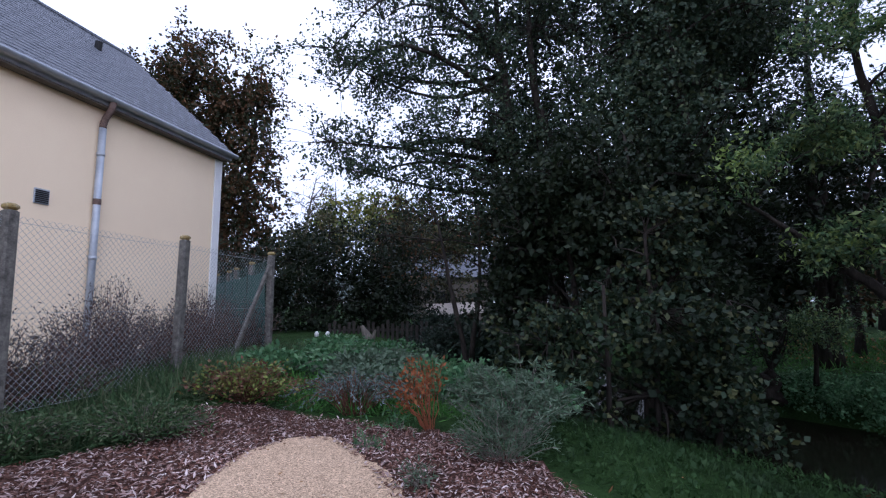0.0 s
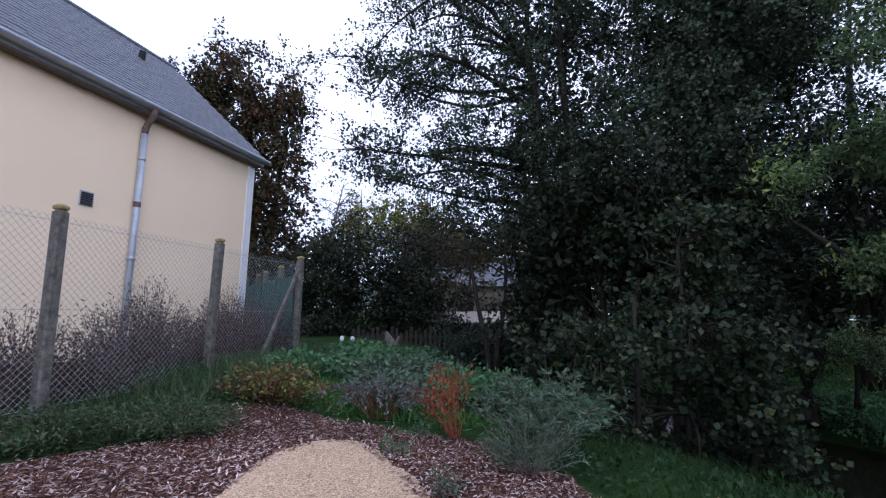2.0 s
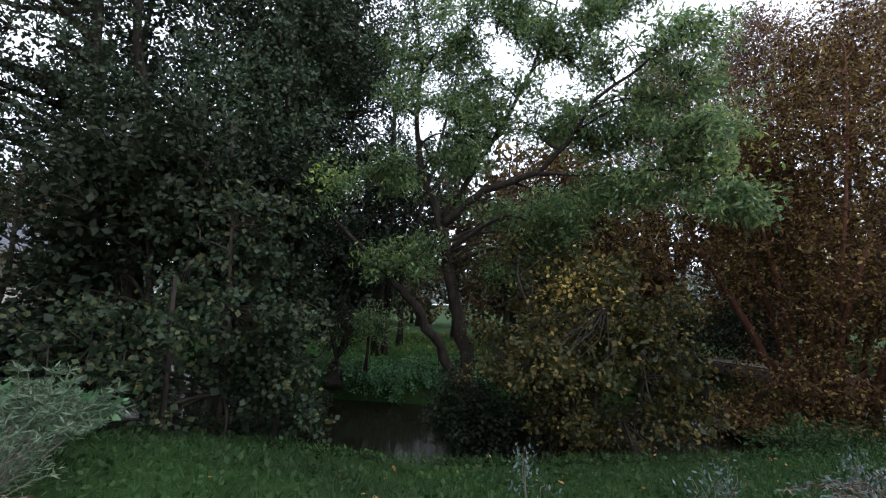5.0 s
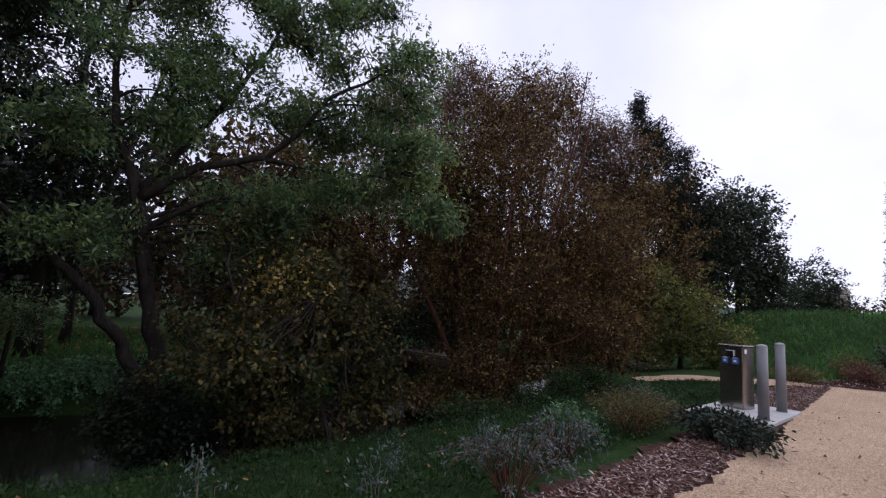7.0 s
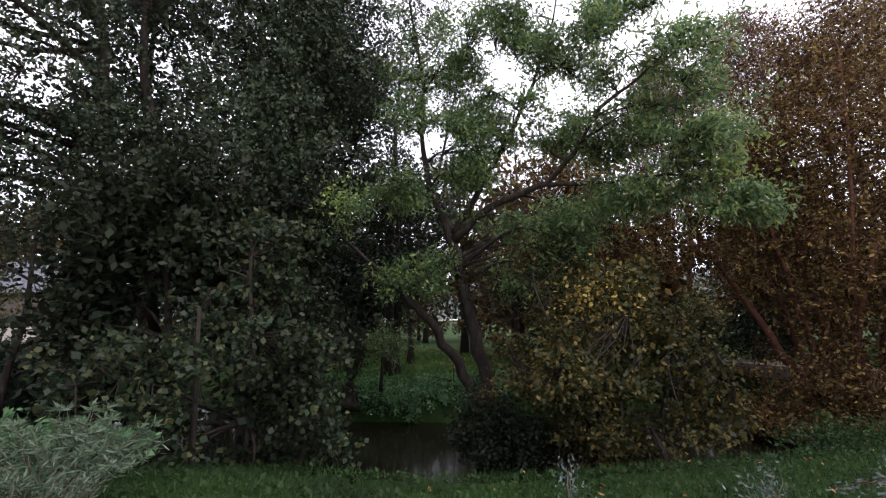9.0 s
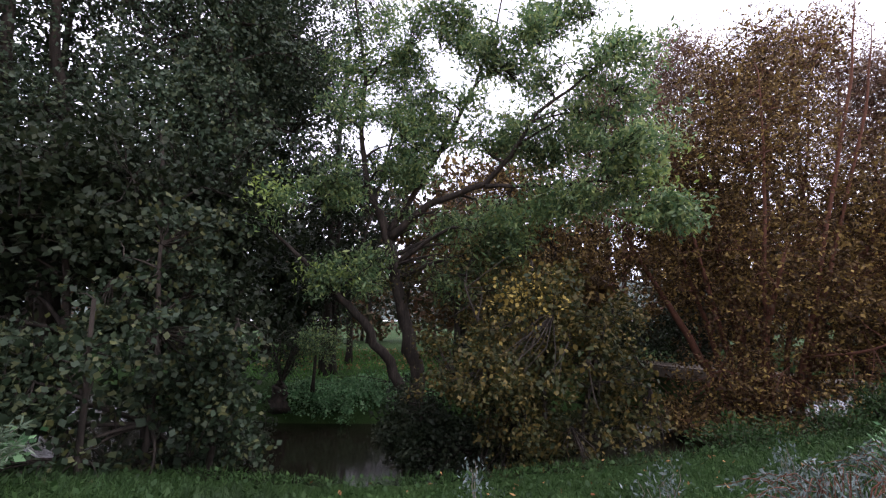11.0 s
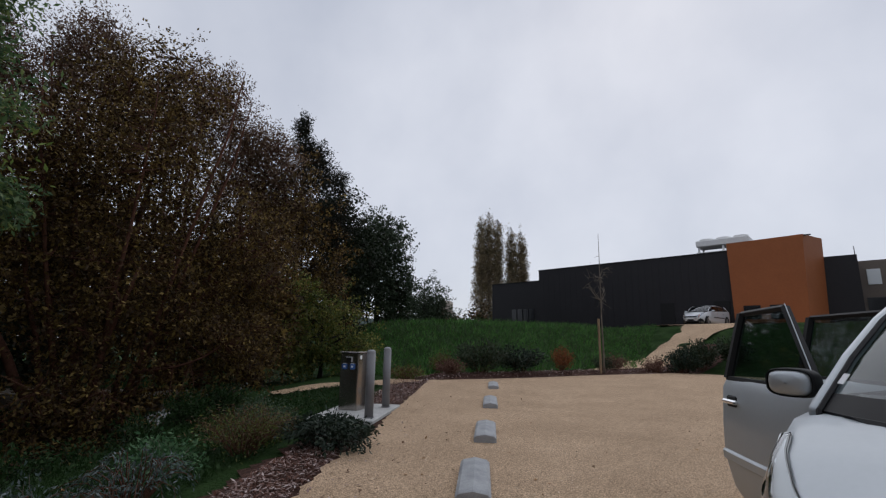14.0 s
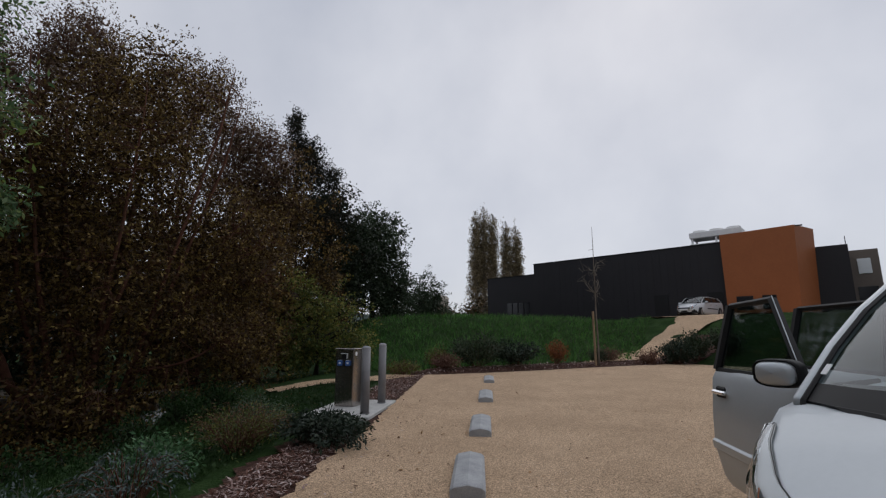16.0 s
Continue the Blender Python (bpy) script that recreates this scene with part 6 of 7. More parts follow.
for k, (x, y, hh) in enumerate(((60.9, -41.3, 21.4), (60.5, -42.5, 22.2), (59.9, -43.8, 21.0), (59.1, -45.9, 19.8), (58.3, -47.3, 19.0))):
    tree("poplar_tree", "tall narrow brown poplar with upright branches", "tree",
         [[(x, y, 2, 0.35), (x, y, 9, 0.22), (x, y, hh, 0.03)]],
         [(x, y, hh * 0.68, 1.05, 1.05, hh * 0.34, 0.6), (x + 0.2, y + 0.2, hh * 0.42, 1.5, 1.5, hh * 0.28, 0.4)],
         L_POPLAR, M_BARK_PALE, 600, 17, 0.23, 0.25, 22, 0.45, seed=50 + k, hollow=0.15, lift=-0.06, flat=2.4, fill_share=0.25, gaps=-0.6, uneven=0.25, group="row of poplars", twig=0.03)

for k, (x, y, hh) in enumerate(((9.5, -66, 9.5), (4.5, -70, 10), (-1, -66, 9.5), (-7, -60, 9.0), (14, -70, 9))):
    tree("far_round_tree", "brownish twiggy tree beyond the buildings", "tree", [[(x, y, 2.5, 0.3), (x, y, 6, 0.2), (x, y, hh, 0.04)]], [(x, y, hh - 2.2, 3.0, 3.0, 2.6, 1.0)], L_POPLAR, M_BARK, 300, 14, 0.22, 0.35, 10, 0.5, seed=150 + k, hollow=0.15, fill_share=0.02, group="trees beyond the buildings")

# behind the house and across the garden
tree("maple_tree", "tall green tree turning russet at its pointed tops", "tree",
     [[(-9.6, 20.8, 0, 0.3), (-9.7, 20.8, 5, 0.2), (-10.5, 20.8, 13.5, 0.03)], [(-9.2, 20.6, 0, 0.22), (-8.6, 20.8, 7, 0.12), (-8.2, 20.9, 12.4, 0.03)]],
     [(-11.9, 20.8, 11.4, 1.0, 1.4, 3.0, 0.15), (-9.9, 20.6, 10.2, 1.5, 1.5, 3.4, 0.2), (-8.3, 20.9, 9.9, 0.9, 1.2, 3.2, 0.14), (-13.6, 21, 10.6, 0.9, 1.2, 2.7, 0.1), (-9.0, 20.4, 6.2, 2.2, 1.8, 3.0, 0.24), (-8.4, 20.2, 3.0, 1.9, 1.6, 2.6, 0.17)],
     L_MAPLE, M_BARK, 1150, 26, 0.17, 0.26, 5, 0.65, seed=60, hollow=0.2, flat=1.1, fill_share=0.25, gaps=-0.25)
tree("pale_bare_tree", "leafless pale-twigged tree beyond the hedge", "tree",
     [[(-7.2, 24, 0, 0.14), (-7.0, 24, 4, 0.1), (-6.4, 24, 7.6, 0.02)]],
     [(-6.4, 24, 6.4, 1.6, 1.4, 1.7, 1.0)], L_DRYWEED, M_BARK_PALE, 260, 4, 0.08, 0.2, 14, 0.5, seed=61, hollow=0.1, twig=0.018)
for k, (x, y, r, hh, mt) in enumerate(((-10.2, 46, 2.8, 13.4, L_FARGOLD), (-6.6, 48, 3.2, 13.6, L_FARGOLD), (-3.0, 44, 3.2, 12.2, L_FARGOLD), (-3.5, 47, 3.0, 9.0, L_MAPLE), (1.0, 50, 4.0, 9.0, L_ROUND), (-14, 47, 3.2, 9.5, L_ROUND), (0.6, 41, 3.2, 10.0, L_OLIVE), (4.4, 42, 3.0, 10.5, L_OLIVE), (-2.4, 38, 2.6, 9.0, L_OLIVE))):
    tree("far_garden_tree", "tree with olive and gold leaves beyond the gardens", "tree", [[(x, y, 0, 0.2), (x, y, 5, 0.14), (x, y, hh, 0.03)]], [(x, y, hh - 3.4, r, r, 3.4, 0.7), (x + 0.8, y, hh - 6, r, r, 2.6, 0.3)], mt, M_BARK, 170, 20, 0.33, 0.45, 5, 0.6, seed=70 + k, hollow=0.2, fill_share=0.4, group="trees beyond the gardens")
# most low bushes take the shade-coloured leaves, to deepen the garden's dark hollow
for k, (x, y, z, rx, ry, rz, mt) in enumerate(((-4.2, 17.6, 2.4, 1.9, 1.4, 2.2, L_SHADE_LEAF), (-6.3, 17.4, 2.0, 1.8, 1.4, 2.2, L_SHADE_LEAF), (-2.2, 18.2, 1.8, 1.5, 1.3, 1.7, L_SHADE_LEAF), (-5.2, 19.6, 3.6, 1.9, 1.5, 1.8, L_OLIVE), (-2.6, 21.5, 3.4, 2.2, 1.5, 2.1, L_SHADE_LEAF), (-7.6, 15.6, 1.4, 1.2, 1.2, 1.8, L_SHADE_LEAF), (-1.5, 20.0, 3.2, 1.8, 1.3, 2.4, L_SHADE_LEAF), (3.5, 19.0, 3.0, 1.4, 1.3, 2.6, L_SHADE_LEAF), (0.5, 23.6, 4.1, 1.5, 1.1, 1.1, L_OLIVE), (-1.8, 25.0, 4.4, 1.8, 1.4, 1.6, L_OLIVE), (1.9, 12.0, 0.3, 0.8, 0.7, 0.9, L_SHADE_LEAF), (0.9, 10.6, 0.35, 0.6, 0.5, 0.6, L_EVERGREEN), (0.2, 17.2, 0.35, 1.4, 0.6, 0.5, L_EVERGREEN))):
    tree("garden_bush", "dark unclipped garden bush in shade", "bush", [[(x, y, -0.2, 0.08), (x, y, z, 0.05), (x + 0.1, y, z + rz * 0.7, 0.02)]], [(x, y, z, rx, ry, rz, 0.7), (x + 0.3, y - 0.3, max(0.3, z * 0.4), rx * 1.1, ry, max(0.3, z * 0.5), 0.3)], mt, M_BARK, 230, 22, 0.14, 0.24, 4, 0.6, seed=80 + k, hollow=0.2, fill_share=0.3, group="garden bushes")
tree("plum_tree", "twiggy dark fruit tree losing its leaves", "tree",
     [[(0.6, 9.4, -0.1, 0.06), (0.35, 9.3, 1.2, 0.05), (0.0, 9.4, 3.0, 0.02)], [(0.7, 9.9, -0.1, 0.06), (0.9, 9.9, 1.6, 0.04), (0.9, 10, 3.4, 0.02)]],
     [(-0.6, 10.4, 3.0, 1.4, 1.0, 0.9, 0.5), (0.4, 9.8, 2.4, 1.2, 0.9, 1.0, 0.5)], L_MAPLE, M_BARK, 240, 16, 0.06, 0.22, 6, 0.6, seed=90, hollow=0.15)
tree("garden_bush", "dark low evergreen bush at the top of the bank", "bush", [[(0.5, 11.2, -0.2, 0.05), (0.5, 11.2, 0.6, 0.02)]], [(0.3, 11.2, 0.25, 1.0, 0.6, 0.45, 1.0)], L_EVERGREEN, M_BARK, 130, 44, 0.06, 0.15, 3, 0.6, seed=91, hollow=0.3)

# far bank: nettles, low bushes, the trees that close the view behind the lawn
tree("bank_nettles", "bright nettles hanging over the far bank", "nettles", [[(10.4, 9.6, -0.9, 0.02), (10.4, 9.6, 0.0, 0.01)]], [(9.9, 10.2, -0.75, 1.5, 1.1, 0.55, 0.36), (11.4, 9.0, -0.75, 1.4, 1.1, 0.55, 0.34), (9.0, 11.3, -0.75, 1.0, 1.0, 0.45, 0.2), (13.0, 8.0, -0.8, 1.2, 1.0, 0.45, 0.1)], L_WEED, M_BARK, 420, 32, 0.085, 0.16, 2, 0.6, seed=92, hollow=0.3, twigs=False, gaps=-1.0)
tree("bank_willow_stump", "dark twiggy stool on the far bank", "shrub", [[(8.2, 11.6, -1.2, 0.25), (8.2, 11.6, -0.6, 0.22), (8.2, 11.6, -0.4, 0.1)]], [(8.2, 11.6, 0.5, 0.9, 0.9, 0.9, 1.0)], L_SHADE_LEAF, M_BARK, 120, 16, 0.07, 0.15, 14, 0.5, seed=93, hollow=0.2)
tree("bank_elder", "drooping green elder over the lawn's edge", "shrub", [[(8.5, 10.6, -0.6, 0.05), (8.4, 10.4, 0.4, 0.04), (8.2, 10.1, 1.0, 0.02)]], [(8.2, 10.0, 0.85, 0.8, 0.7, 0.45, 1.0)], L_ASH, M_BARK, 90, 40, 0.08, 0.16, 4, 0.4, seed=94, hollow=0.2)
# bushes added to keep bright sky out of the water's reflection
for k, (x, y) in enumerate(((16.6, 5.2), (19.0, 3.6), (13.0, 7.4))):
    tree("added_bank_bush", "bush added on the far bank to cut sky glints off the water", "bush", [[(x, y, -0.9, 0.06), (x, y, 1.0, 0.02)]], [(x, y, 0.6, 1.5, 1.3, 1.5, 1.0)], L_SHADE_LEAF, M_BARK, 220, 26, 0.11, 0.24, 4, 0.65, seed=190 + k, hollow=0.15, fill_share=0.3, group="bushes on the far bank")
for k, (x, y, rx, hh, mt) in enumerate(((14, 36, 4, 9, L_SHADE_LEAF), (26, 27, 4, 9, L_MAPLE), (34, 14, 4, 10, L_WILLOW), (35, 6, 4, 10, L_MAPLE), (37, -2, 4, 9, L_SHADE_LEAF), (10, 30, 3.5, 11, L_SHADE_LEAF), (9, 22, 2.6, 9, L_SHADE_LEAF), (12.5, 19.5, 2.0, 6.5, L_SHADE_LEAF), (17, 24, 2.4, 6, L_MAPLE), (24, 17, 2.2, 5, L_WILLOW), (19.5, 10.5, 2.4, 6.6, L_WILLOW), (18.0, 7.2, 2.0, 5.2, L_WILLOW), (20.5, 3.0, 2.6, 6.5, L_WILLOW), (21.0, -1.5, 2.4, 6, L_WILLOW), (27, 2, 3.4, 8, L_MAPLE), (20.5, -3.6, 1.6, 4.6, L_WILLOW), (20.4, 14.0, 2.9, 11.0, L_WILLOW), (18.6, 16.4, 2.7, 10.5, L_MAPLE), (22.4, 10.4, 2.8, 11.0, L_WILLOW), (14.8, 20.4, 2.4, 8.0, L_SHADE_LEAF))):
    tree("copse_tree", "shaded tree closing the view beyond the stream lawn", "tree", [[(x, y, -0.5, 0.2), (x, y, hh * 0.5, 0.13), (x, y, hh * 0.95, 0.03)]], [(x, y, hh * 0.62, rx, rx, hh * 0.4, 0.65), (x + 0.5, y - 0.6, hh * 0.3, rx * 1.05, rx * 1.05, hh * 0.3, 0.35)], mt, M_BARK, 170, 19, 0.25 + 0.005 * (x * x + y * y) ** 0.5, 0.4, 5, 0.6, seed=100 + k, hollow=0.2, group="trees beyond the stream")

arc = [(6, 44), (12, 42), (18, 39), (24, 35), (29, 31), (33, 26), (36.5, 20), (39, 14), (40.5, 8), (41.5, 2), (42.5, -4)]
tree("boundary_hedge", "long unkempt russet and green hedge behind the lawn", "hedge", [[(x, y, -0.6, 0.15), (x, y, 2.5, 0.05)] for x, y in arc], [(x, y, 2.9, 3.6, 3.6, 4.4, 1 / len(arc)) for x, y in arc], L_MAPLE, M_BARK, 1100, 18, 0.36, 0.45, 3, 0.65, seed=160, hollow=0.15, fill_share=0.3, gaps=-0.5)
tree("willow_tree", "smaller rust-brown willow behind the leaning tree", "tree",
     [[(12.4, 6.6, -0.9, 0.1), (12.3, 6.6, 2.5, 0.07), (12.2, 6.6, 6.5, 0.02)], [(12.6, 6.4, -0.9, 0.1), (13.2, 5.8, 2.2, 0.06), (13.4, 5.4, 5.4, 0.02)]],
     [(12.2, 6.6, 4.9, 1.6, 1.7, 1.9, 0.4), (13.2, 5.5, 3.6, 1.5, 1.6, 1.8, 0.35), (11.6, 7.2, 3.0, 1.3, 1.4, 1.2, 0.25)],
     L_WILLOW, M_BARK, 620, 28, 0.095, 0.22, 5, 0.5, seed=161, hollow=0.15, fill_share=0.2)

# ---- planted beds ----
shrub("grey_cotoneaster", "silvery grey arching shrub in the mulch", (-1.0, 5.75), 1.0, 0.7, 0.48, L_GREY, 2000, 0.04, 60, M_BARK_RED, 0.3, 1.0, 201, spread=0.018)
shrub("orange_shrub", "bare orange-stemmed shrub with withered leaves", (-0.06, 5.0), 0.38, 0.35, 0.85, L_RUST, 420, 0.05, 17, M_STEM_ORANGE, 0.5, 0.0, 202, spread=0.045, stem_r=0.007, top_only=0.5)
shrub("spurge_plant", "grey-green spurge with whorls of narrow leaves", (0.75, 4.7), 0.75, 0.6, 0.74, L_EUPH, 1100, 0.075, 80, M_BARK_PALE, 0.17, 0.1, 203, spread=0.03, top_only=0.1, whorl=16)
shrub("spurge_plant", "fine grey-green tufted plant at the path", (0.55, 4.05), 0.45, 0.4, 0.5, L_EUPH, 2400, 0.05, 40, M_BARK_PALE, 0.16, 0.1, 204, spread=0.04)
shrub("variegated_shrub", "low yellow-green and bronze shrub", (-2.35, 5.85), 0.75, 0.5, 0.48, L_VARIEG, 2600, 0.05, 50, M_BARK_RED, 0.55, 0.2, 205, spread=0.05)
shrub("weed_clump", "rank green weeds below the fence", (-2.85, 4.75), 0.7, 0.5, 0.36, L_RANK, 3600, 0.05, 80, M_BARK_PALE, 0.3, 0.2, 206, spread=0.05)
shrub("weed_clump", "rank green weeds below the fence", (-3.7, 4.3), 0.7, 0.5, 0.38, L_RANK, 3600, 0.05, 80, M_BARK_PALE, 0.3, 0.2, 207, spread=0.05)
shrub("grass_tuft", "small green tuft in the mulch", (-0.62, 4.35), 0.12, 0.1, 0.16, L_WEED, 160, 0.05, 14, M_BARK_PALE, 0.3, 0.2, 208)
shrub("grass_tuft", "small green tuft in the mulch", (-0.42, 5.0), 0.14, 0.12, 0.16, L_WEED, 200, 0.05, 14, M_BARK_PALE, 0.35, 0.2, 209)
shrub("grass_tuft", "grey-green tuft at the gravel's edge", (-0.15, 3.5), 0.13, 0.12, 0.18, L_EUPH, 240, 0.05, 16, M_BARK_PALE, 0.2, 0.2, 210)
for k, (x, y, hh) in enumerate(((-4.9, 6.6, 1.1), (-5.1, 7.6, 1.35), (-4.6, 8.4, 1.0), (-5.3, 5.6, 1.0), (-4.5, 9.4, 1.2), (-4.0, 7.6, 0.9), (-5.6, 4.6, 0.9), (-5.2, 10.4, 1.3), (-4.4, 5.4, 0.8), (-3.6, 8.9, 1.0), (-5.0, 3.5, 0.85), (-4.75, 4.7, 0.8), (-4.25, 6.5, 0.75))):
    shrub("dry_weeds", "tall dead seed-headed weeds behind the fence", (x, y), 0.8, 0.75, hh * 1.05, L_DRYWEED, 2900, 0.055, 85, M_BARK_RED, 0.3, 0.0, 220 + k, spread=0.05, group="dead weeds behind the fence", top_only=0.15)
for k, (x, y, rx, hh, n) in enumerate(((-2.4, 7.2, 0.9, 0.4, 1800), (-1.2, 7.4, 0.9, 0.45, 2000), (-0.1, 7.2, 0.9, 0.42, 2000), (-1.9, 8.8, 0.9, 0.4, 1800), (-0.7, 8.8, 0.9, 0.38, 1800), (0.4, 6.3, 0.8, 0.5, 1800), (-2.2, 10.2, 0.9, 0.35, 1500), (-0.9, 6.6, 0.8, 0.4, 1800), (1.2, 5.6, 0.6, 0.4, 1200), (-1.2, 10.6, 1.0, 0.35, 1600))):
    shrub("ground_cover", "spreading bright green ground cover on the bank", (x, y), rx, rx * 0.8, hh, (L_WEED, L_EUPH, L_WEED)[k % 3], n, 0.085, 60, M_BARK_PALE, 0.6, 0.3, 240 + k, spread=0.06, group="ground cover on the bank", category="plant")
shrub("red_twig_plant", "thin red-twigged sapling with few leaves", (-3.9, 3.6), 0.35, 0.3, 0.75, L_REDDISH, 160, 0.045, 12, M_BARK_RED, 0.5, 0.1, 259, spread=0.03)
shrub("red_twig_plant", "thin red-twigged sapling with few leaves", (-3.35, 3.0), 0.4, 0.35, 0.6, L_REDDISH, 200, 0.045, 18, M_BARK_RED, 0.5, 0.1, 260, spread=0.03)
shrub("silver_shrub", "silvery arching shrub at the gravel bed", (4.35, -0.1), 0.95, 0.75, 0.46, L_GREY, 1500, 0.04, 40, M_BARK_RED, 0.3, 1.0, 261, spread=0.018)
shrub("silver_shrub", "silvery low shrub beside the mulch", (5.6, -0.55), 0.85, 0.6, 0.46, L_GREY, 1200, 0.04, 34, M_BARK_RED, 0.3, 1.0, 262, spread=0.018)
shrub("weed_clump", "bright green weeds in the bed", (6.7, -0.75), 0.45, 0.4, 0.5, L_WEED, 1700, 0.06, 40, M_BARK_PALE, 0.4, 0.2, 263)
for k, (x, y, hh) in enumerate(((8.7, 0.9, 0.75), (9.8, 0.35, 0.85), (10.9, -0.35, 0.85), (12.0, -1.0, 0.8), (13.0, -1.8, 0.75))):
    shrub("bank_weeds", "rank weeds along the lip of the bank, coloured as in shade", (x, y), 0.8, 0.7, hh, L_BANK_SHADE, 1500, 0.07, 45, M_BARK, 0.4, 0.2, 310 + k, spread=0.06, group="weeds along the bank", category="plant")
shrub("bed_shrub", "olive feathery shrub in the bed", (7.3, -1.6), 0.9, 0.7, 0.72, L_VARIEG, 3000, 0.045, 60, M_BARK_RED, 0.25, 0.3, 264)
shrub("bed_shrub", "feathery olive shrub in the bed", (8.2, -2.0), 0.85, 0.6, 0.68, L_EUPH, 2400, 0.045, 50, M_BARK_RED, 0.25, 0.3, 265)
shrub("cherry_laurel", "low blackish glossy evergreen by the slab", (6.75, -2.5), 0.95, 0.6, 0.4, L_EVERGREEN, 2800, 0.065, 70, M_BARK, 0.4, 0.5, 266, spread=0.05)
shrub("cherry_laurel", "low blackish glossy evergreen by the slab", (7.5, -3.0), 0.5, 0.35, 0.2, L_EVERGREEN, 1000, 0.075, 40, M_BARK, 0.4, 0.5, 267, spread=0.05)
for k, (x, y) in enumerate(((4.95, 1.0), (3.9, 0.9), (3.5, 2.0), (6.2, 0.2))):
    shrub("flower_stalk", "pale seed stalk standing in the grass", (x, y), 0.14, 0.12, 0.55, L_GREY, 130, 0.04, 5, M_BARK_PALE, 0.4, 0.1, 270 + k, group="seed stalks in the grass", category="plant")
FAR_BED = [((16.2, -7.9), 0.7, 0.5, L_VARIEG), ((15.9, -9.6), 0.6, 0.55, L_REDDISH), ((16.2, -11.2), 1.2, 1.35, L_ROUND), ((16.3, -13.1), 1.3, 1.1, L_EVERGREEN), ((16.0, -15.2), 0.5, 1.1, L_RUST), ((16.2, -17.9), 0.6, 0.6, L_ROUND), ((16.4, -18.9), 0.7, 0.7, L_REDDISH), ((15.4, -20.6), 0.6, 0.7, L_REDDISH), ((14.9, -21.8), 0.9, 1.2, L_EVERGREEN), ((14.8, -23.2), 1.0, 1.6, L_ROUND), ((13.8, -24.2), 1.0, 1.4, L_ROUND), ((17.3, -10.0), 0.5, 1.0, L_VARIEG)]
for k, (at, r, hh, mt) in enumerate(FAR_BED):
    shrub("bed_shrub", {L_RUST: "small orange autumn shrub", L_REDDISH: "sparse reddish shrub", L_EVERGREEN: "dark evergreen shrub"}.get(mt, "grey-green bushy shrub") + " in the far mulch bed", at, r, r, hh, mt, 2800 if r > 0.85 else 1400, 0.12 if r > 0.85 else 0.075, 45, M_BARK_RED, 0.45, 0.1, 280 + k, spread=0.08, group="shrubs in the far bed")
sap = tree("staked_sapling", "slender leafless sapling tied to a stake", "tree", [[(15.5, -17.2, 0.0, 0.045), (15.45, -17.15, 2.2, 0.035), (15.35, -17.1, 6.3, 0.008)]],
           [(15.4, -17.1, 4.0, 0.85, 0.85, 1.5, 1.0)], L_DRYWEED, M_BARK_PALE, 90, 2, 0.04, 0.06, 20, 0.5, seed=300, hollow=0.1, lift=0.05, twig=0.012)
st = Shape().tube([(0, 0, -0.2), (0, 0, 2.35)], [0.05, 0.05], 10)
o_ = new("tree_stake", st.mesh("tree_stake", M_STAKE))
o_.location = (15.45, -16.95, ground_z(15.45, -16.95))
tagged(o_, "round raw timber stake beside the sapling", "stake")

# ---- small cover: chips, pebbles, fallen leaves, turf ----
def scatter(name, poly, n, size, mat, lift, label, up=2.0, aspect=0.5, seed=1, stand=0.0, lie=1.0):
    rng = np.random.default_rng(seed)
    p = fill(poly, n, rng)
    z = ground_np(p[:, 0], p[:, 1]) + lift
    pos = np.column_stack([p, z + rng.uniform(0, 0.012, n)])
    hd = np.zeros((n, 3))
    hd[:, 2] = stand
    ob = new(name, leaf_mesh(name, mat, pos, size, aspect, up, 0.6, hd, 0.0, rng, lie))
    return tagged(ob, label, name.replace("_", " "), kind="stuff")


NEAR_MULCH = [(-5.2, 2.0), (-3.85, 3.5), (-3.1, 4.3), (-2.6, 4.75), (-2.95, 5.4), (-2.2, 5.75), (-1.4, 5.5), (-0.7, 5.2), (0.2, 4.75), (0.75, 4.0), (1.0, 3.3), (0.4, 2.6), (-0.3, 3.2), (-0.62, 4.02), (-1.02, 4.6), (-1.38, 4.64), (-1.6, 4.28), (-1.68, 3.6), (-1.62, 2.4), (-3, 1.2)]
scatter("bark_chips", NEAR_MULCH, 29000, 0.043, M_CHIP, 0.012, "loose brown and pale bark chips", 4.0, 0.3, 1, lie=0.3)
SIDE_MULCH = [(0.15, 3.0), (0.9, 3.4), (1.5, 2.2), (2.8, 0.85), (4.2, -0.3), (5.6, -1.3), (7.0, -2.2), (8.0, -2.9), (8.0, -3.5), (5.75, -2.2), (5.0, -1.7), (4.45, -1.25), (3.3, -0.45), (2.0, 0.6), (0.75, 1.95)]
scatter("bark_chips", SIDE_MULCH, 16000, 0.05, M_CHIP, 0.012, "loose brown bark chips along the gravel", 4.0, 0.3, 2, lie=0.3)
FAR_MULCH = [(15.4, -8.7), (16.9, -8.4), (16.4, -18), (16.4, -23), (14.9, -23), (15.4, -18), (15.2, -13)]
scatter("bark_chips", FAR_MULCH, 6000, 0.1, M_CHIP, 0.012, "brown bark chips in the far bed", 4.0, 0.3, 3, lie=0.3)
scatter("bark_chips", [(9.8, -4.6), (10.9, -4.4), (14.0, -6.4), (15.6, -7.2), (15.5, -8.6), (10.2, -5.0)], 5000, 0.06, M_CHIP, 0.012, "bark chips beyond the slab", 4.0, 0.3, 4, lie=0.3)
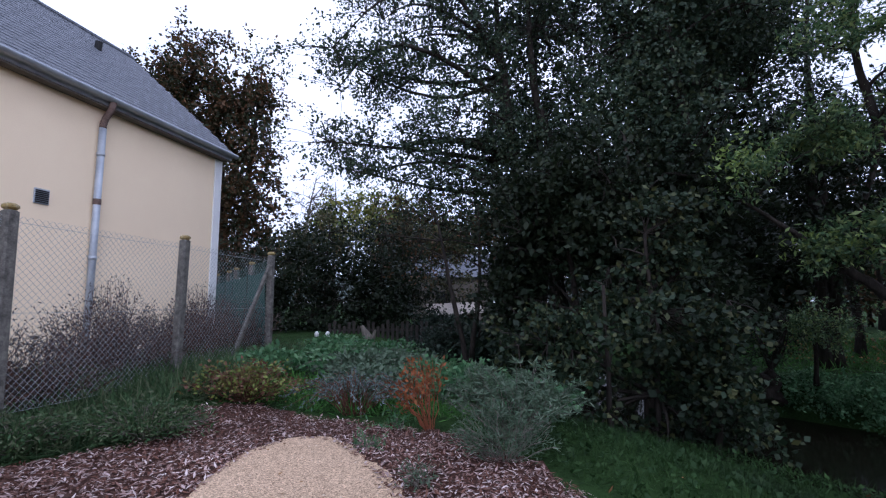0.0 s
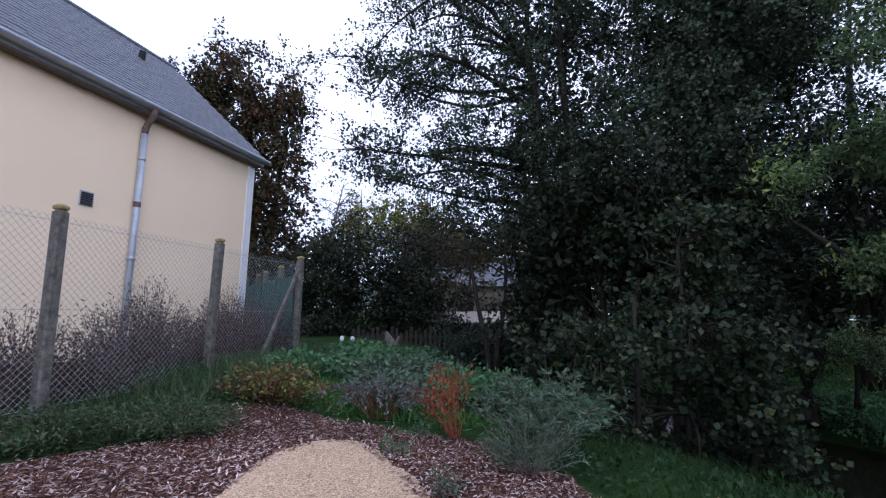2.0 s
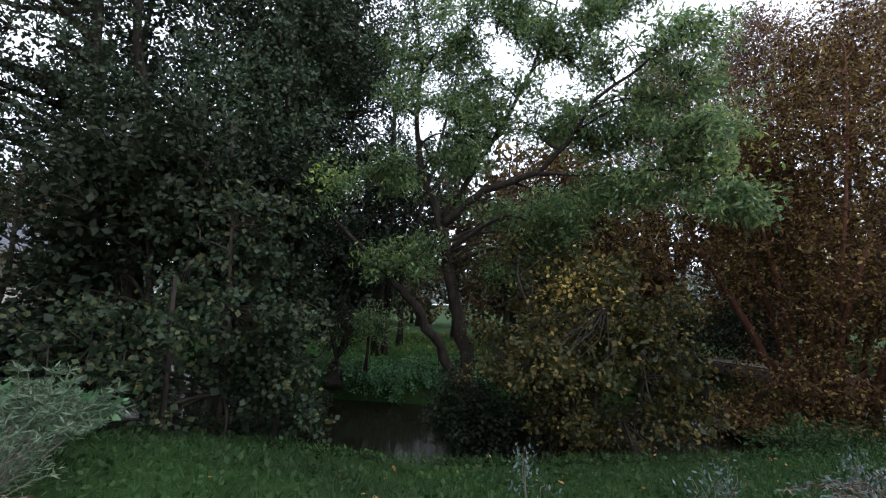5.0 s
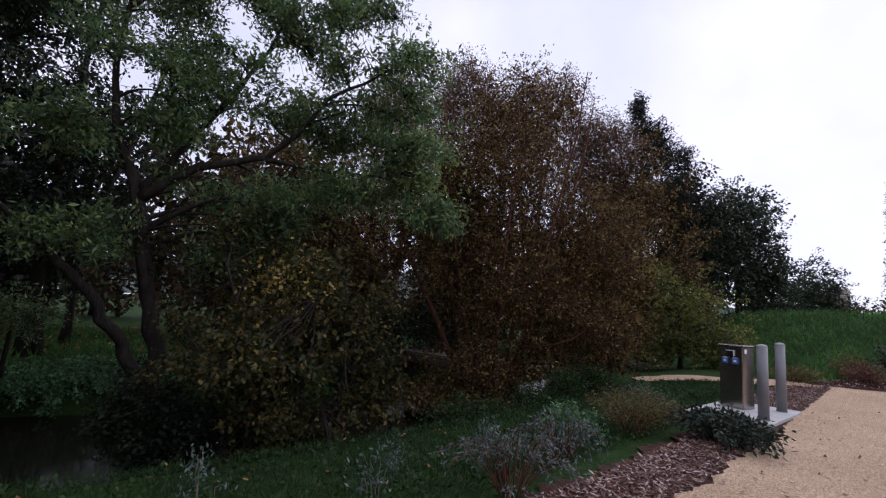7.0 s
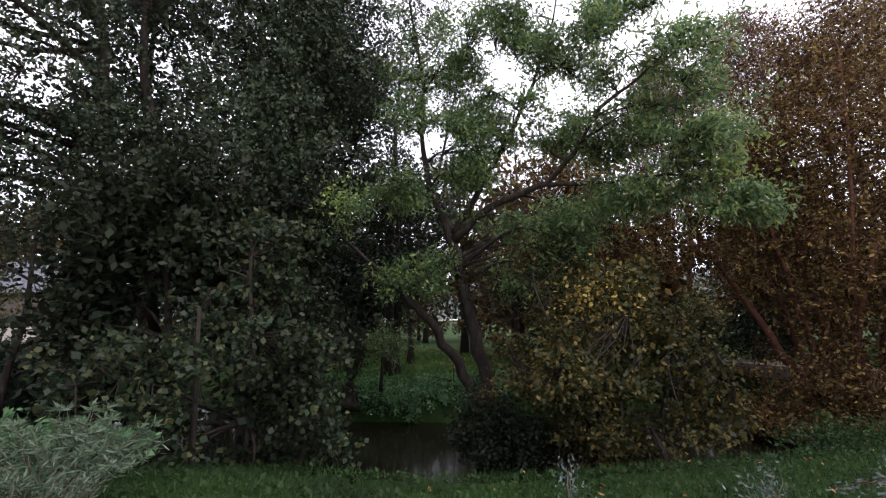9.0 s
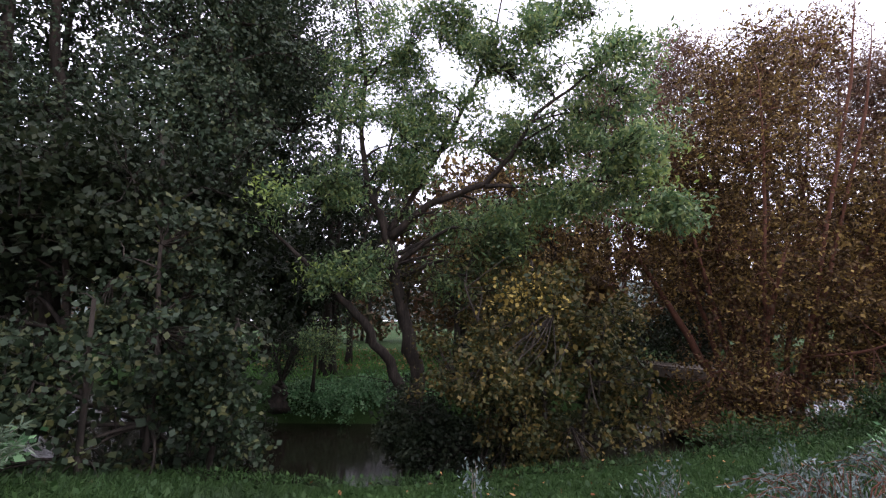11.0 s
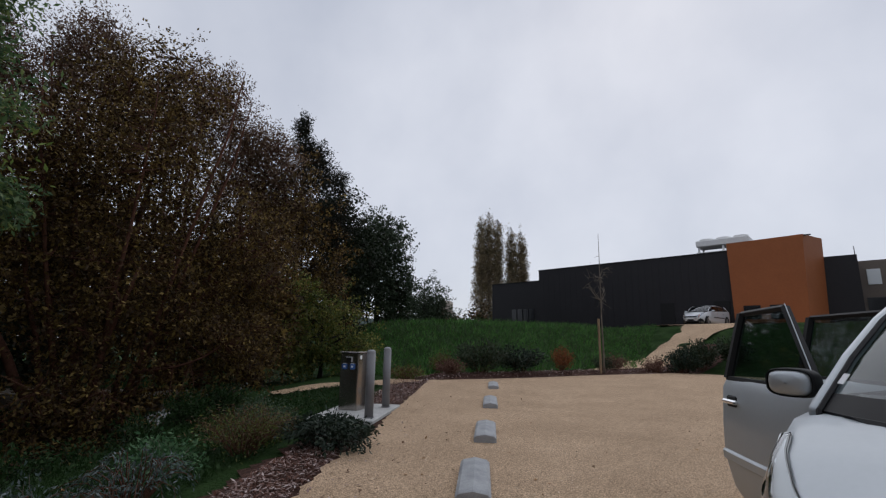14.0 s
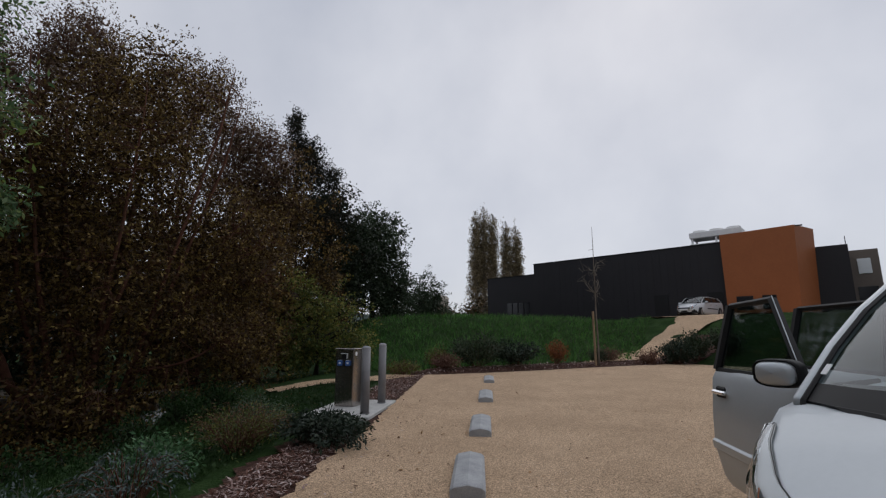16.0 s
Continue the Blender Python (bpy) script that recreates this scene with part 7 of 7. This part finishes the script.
GRAVEL_NEAR = [(-1.6, 3.2), (-1.6, 4.3), (-1.3, 4.6), (-1.0, 4.6), (-0.4, 3.6), (0.7, 1.9), (3.4, -0.6), (5.0, -1.8), (10, -5.1), (11.5, -8), (6, -9), (2.6, -5.2), (1.9, -2.2), (-1, 1.5)]
scatter("pebbles", GRAVEL_NEAR, 11000, 0.016, M_PEBBLE, 0.016, "small loose stones in the gravel", 5.0, 0.9, 5, lie=0.25)
scatter("fallen_leaves", GRAVEL_NEAR, 130, 0.042, M_DEAD, 0.02, "brown fallen leaves on the gravel", 3, 0.6, 6, lie=0.4)
scatter("fallen_leaves", [(1, 3.5), (4, 0), (9, -2.4), (14, -5.5), (15, -4), (8, 1), (4, 4.5)], 220, 0.045, M_DEAD, 0.03, "brown fallen leaves in the grass", 2, 0.6, 7)
GRAVEL_EDGE = [(0.75, 1.95), (2.0, 0.6), (3.3, -0.45), (5.0, -1.7), (8.0, -3.7), (10.0, -5.1), (11.0, -6.3), (9.2, -5.3), (7.4, -4.2), (4.6, -2.3), (2.8, -0.9), (1.4, 0.5)]
scatter("bark_chips", GRAVEL_EDGE, 420, 0.042, M_CHIP, 0.018, "stray bark chips spilled on the gravel's edge", 4.0, 0.4, 21, lie=0.35)
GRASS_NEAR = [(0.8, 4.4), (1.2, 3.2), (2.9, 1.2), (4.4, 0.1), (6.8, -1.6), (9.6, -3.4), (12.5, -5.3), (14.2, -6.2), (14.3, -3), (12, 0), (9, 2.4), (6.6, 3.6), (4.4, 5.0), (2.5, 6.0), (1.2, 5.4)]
# bank grass and clover have the shade put into their leaf colour
scatter("grass", GRASS_NEAR, 56000, 0.1, L_BANK_SHADE, -0.02, "short green grass on the bank", 0.3, 0.06, 8, 1.5)
scatter("clover", GRASS_NEAR, 11000, 0.05, L_BANK_SHADE, 0.02, "low broad-leaved weeds in the grass", 1.5, 0.7, 9, 0.4)
scatter("grass", [(-5.4, 3.2), (-4.4, 3.6), (-3.2, 4.3), (-2.7, 4.8), (-3.0, 5.5), (-2.3, 6.0), (-2.4, 9.6), (-3.6, 9.6), (-5.2, 9), (-5.6, 5)], 30000, 0.24, L_RANK, -0.02, "long rank grass under the fence", 0.2, 0.045, 10, 1.1)
scatter("grass", [(-2.4, 5.9), (0.2, 5.4), (1.2, 5.4), (1.0, 9.5), (-0.5, 12.5), (-3, 13), (-3, 9)], 16000, 0.15, L_GRASS, -0.02, "uneven grass on the garden bank", 0.3, 0.08, 11, 1.4)
scatter("grass", [(16.9, -8), (24, -7), (32, -12), (32, -26), (22, -30), (17.5, -22)], 29000, 0.3, L_GRASS, -0.05, "tussocky grass on the mound", 0.3, 0.09, 12, 1.2)
scatter("grass", [(16.9, -8), (24, -7), (32, -12), (32, -26), (22, -30), (17.5, -22)], 9000, 0.36, L_RANK, -0.05, "coarse pale tussocks on the mound", 0.3, 0.07, 15, 1.4)
scatter("grass", [(8.5, 12.5), (9.8, 10.8), (13, 8), (20, 12), (18, 26), (11, 28)], 13000, 0.2, L_GRASS, -0.02, "lawn beyond the stream", 0.3, 0.1, 13, 1.2)
scatter("fallen_leaves", [(10, 14), (14, 10), (22, 16), (18, 26), (11, 26)], 2500, 0.09, M_DEAD, 0.05, "fallen leaves on the far lawn", 2, 0.7, 14)
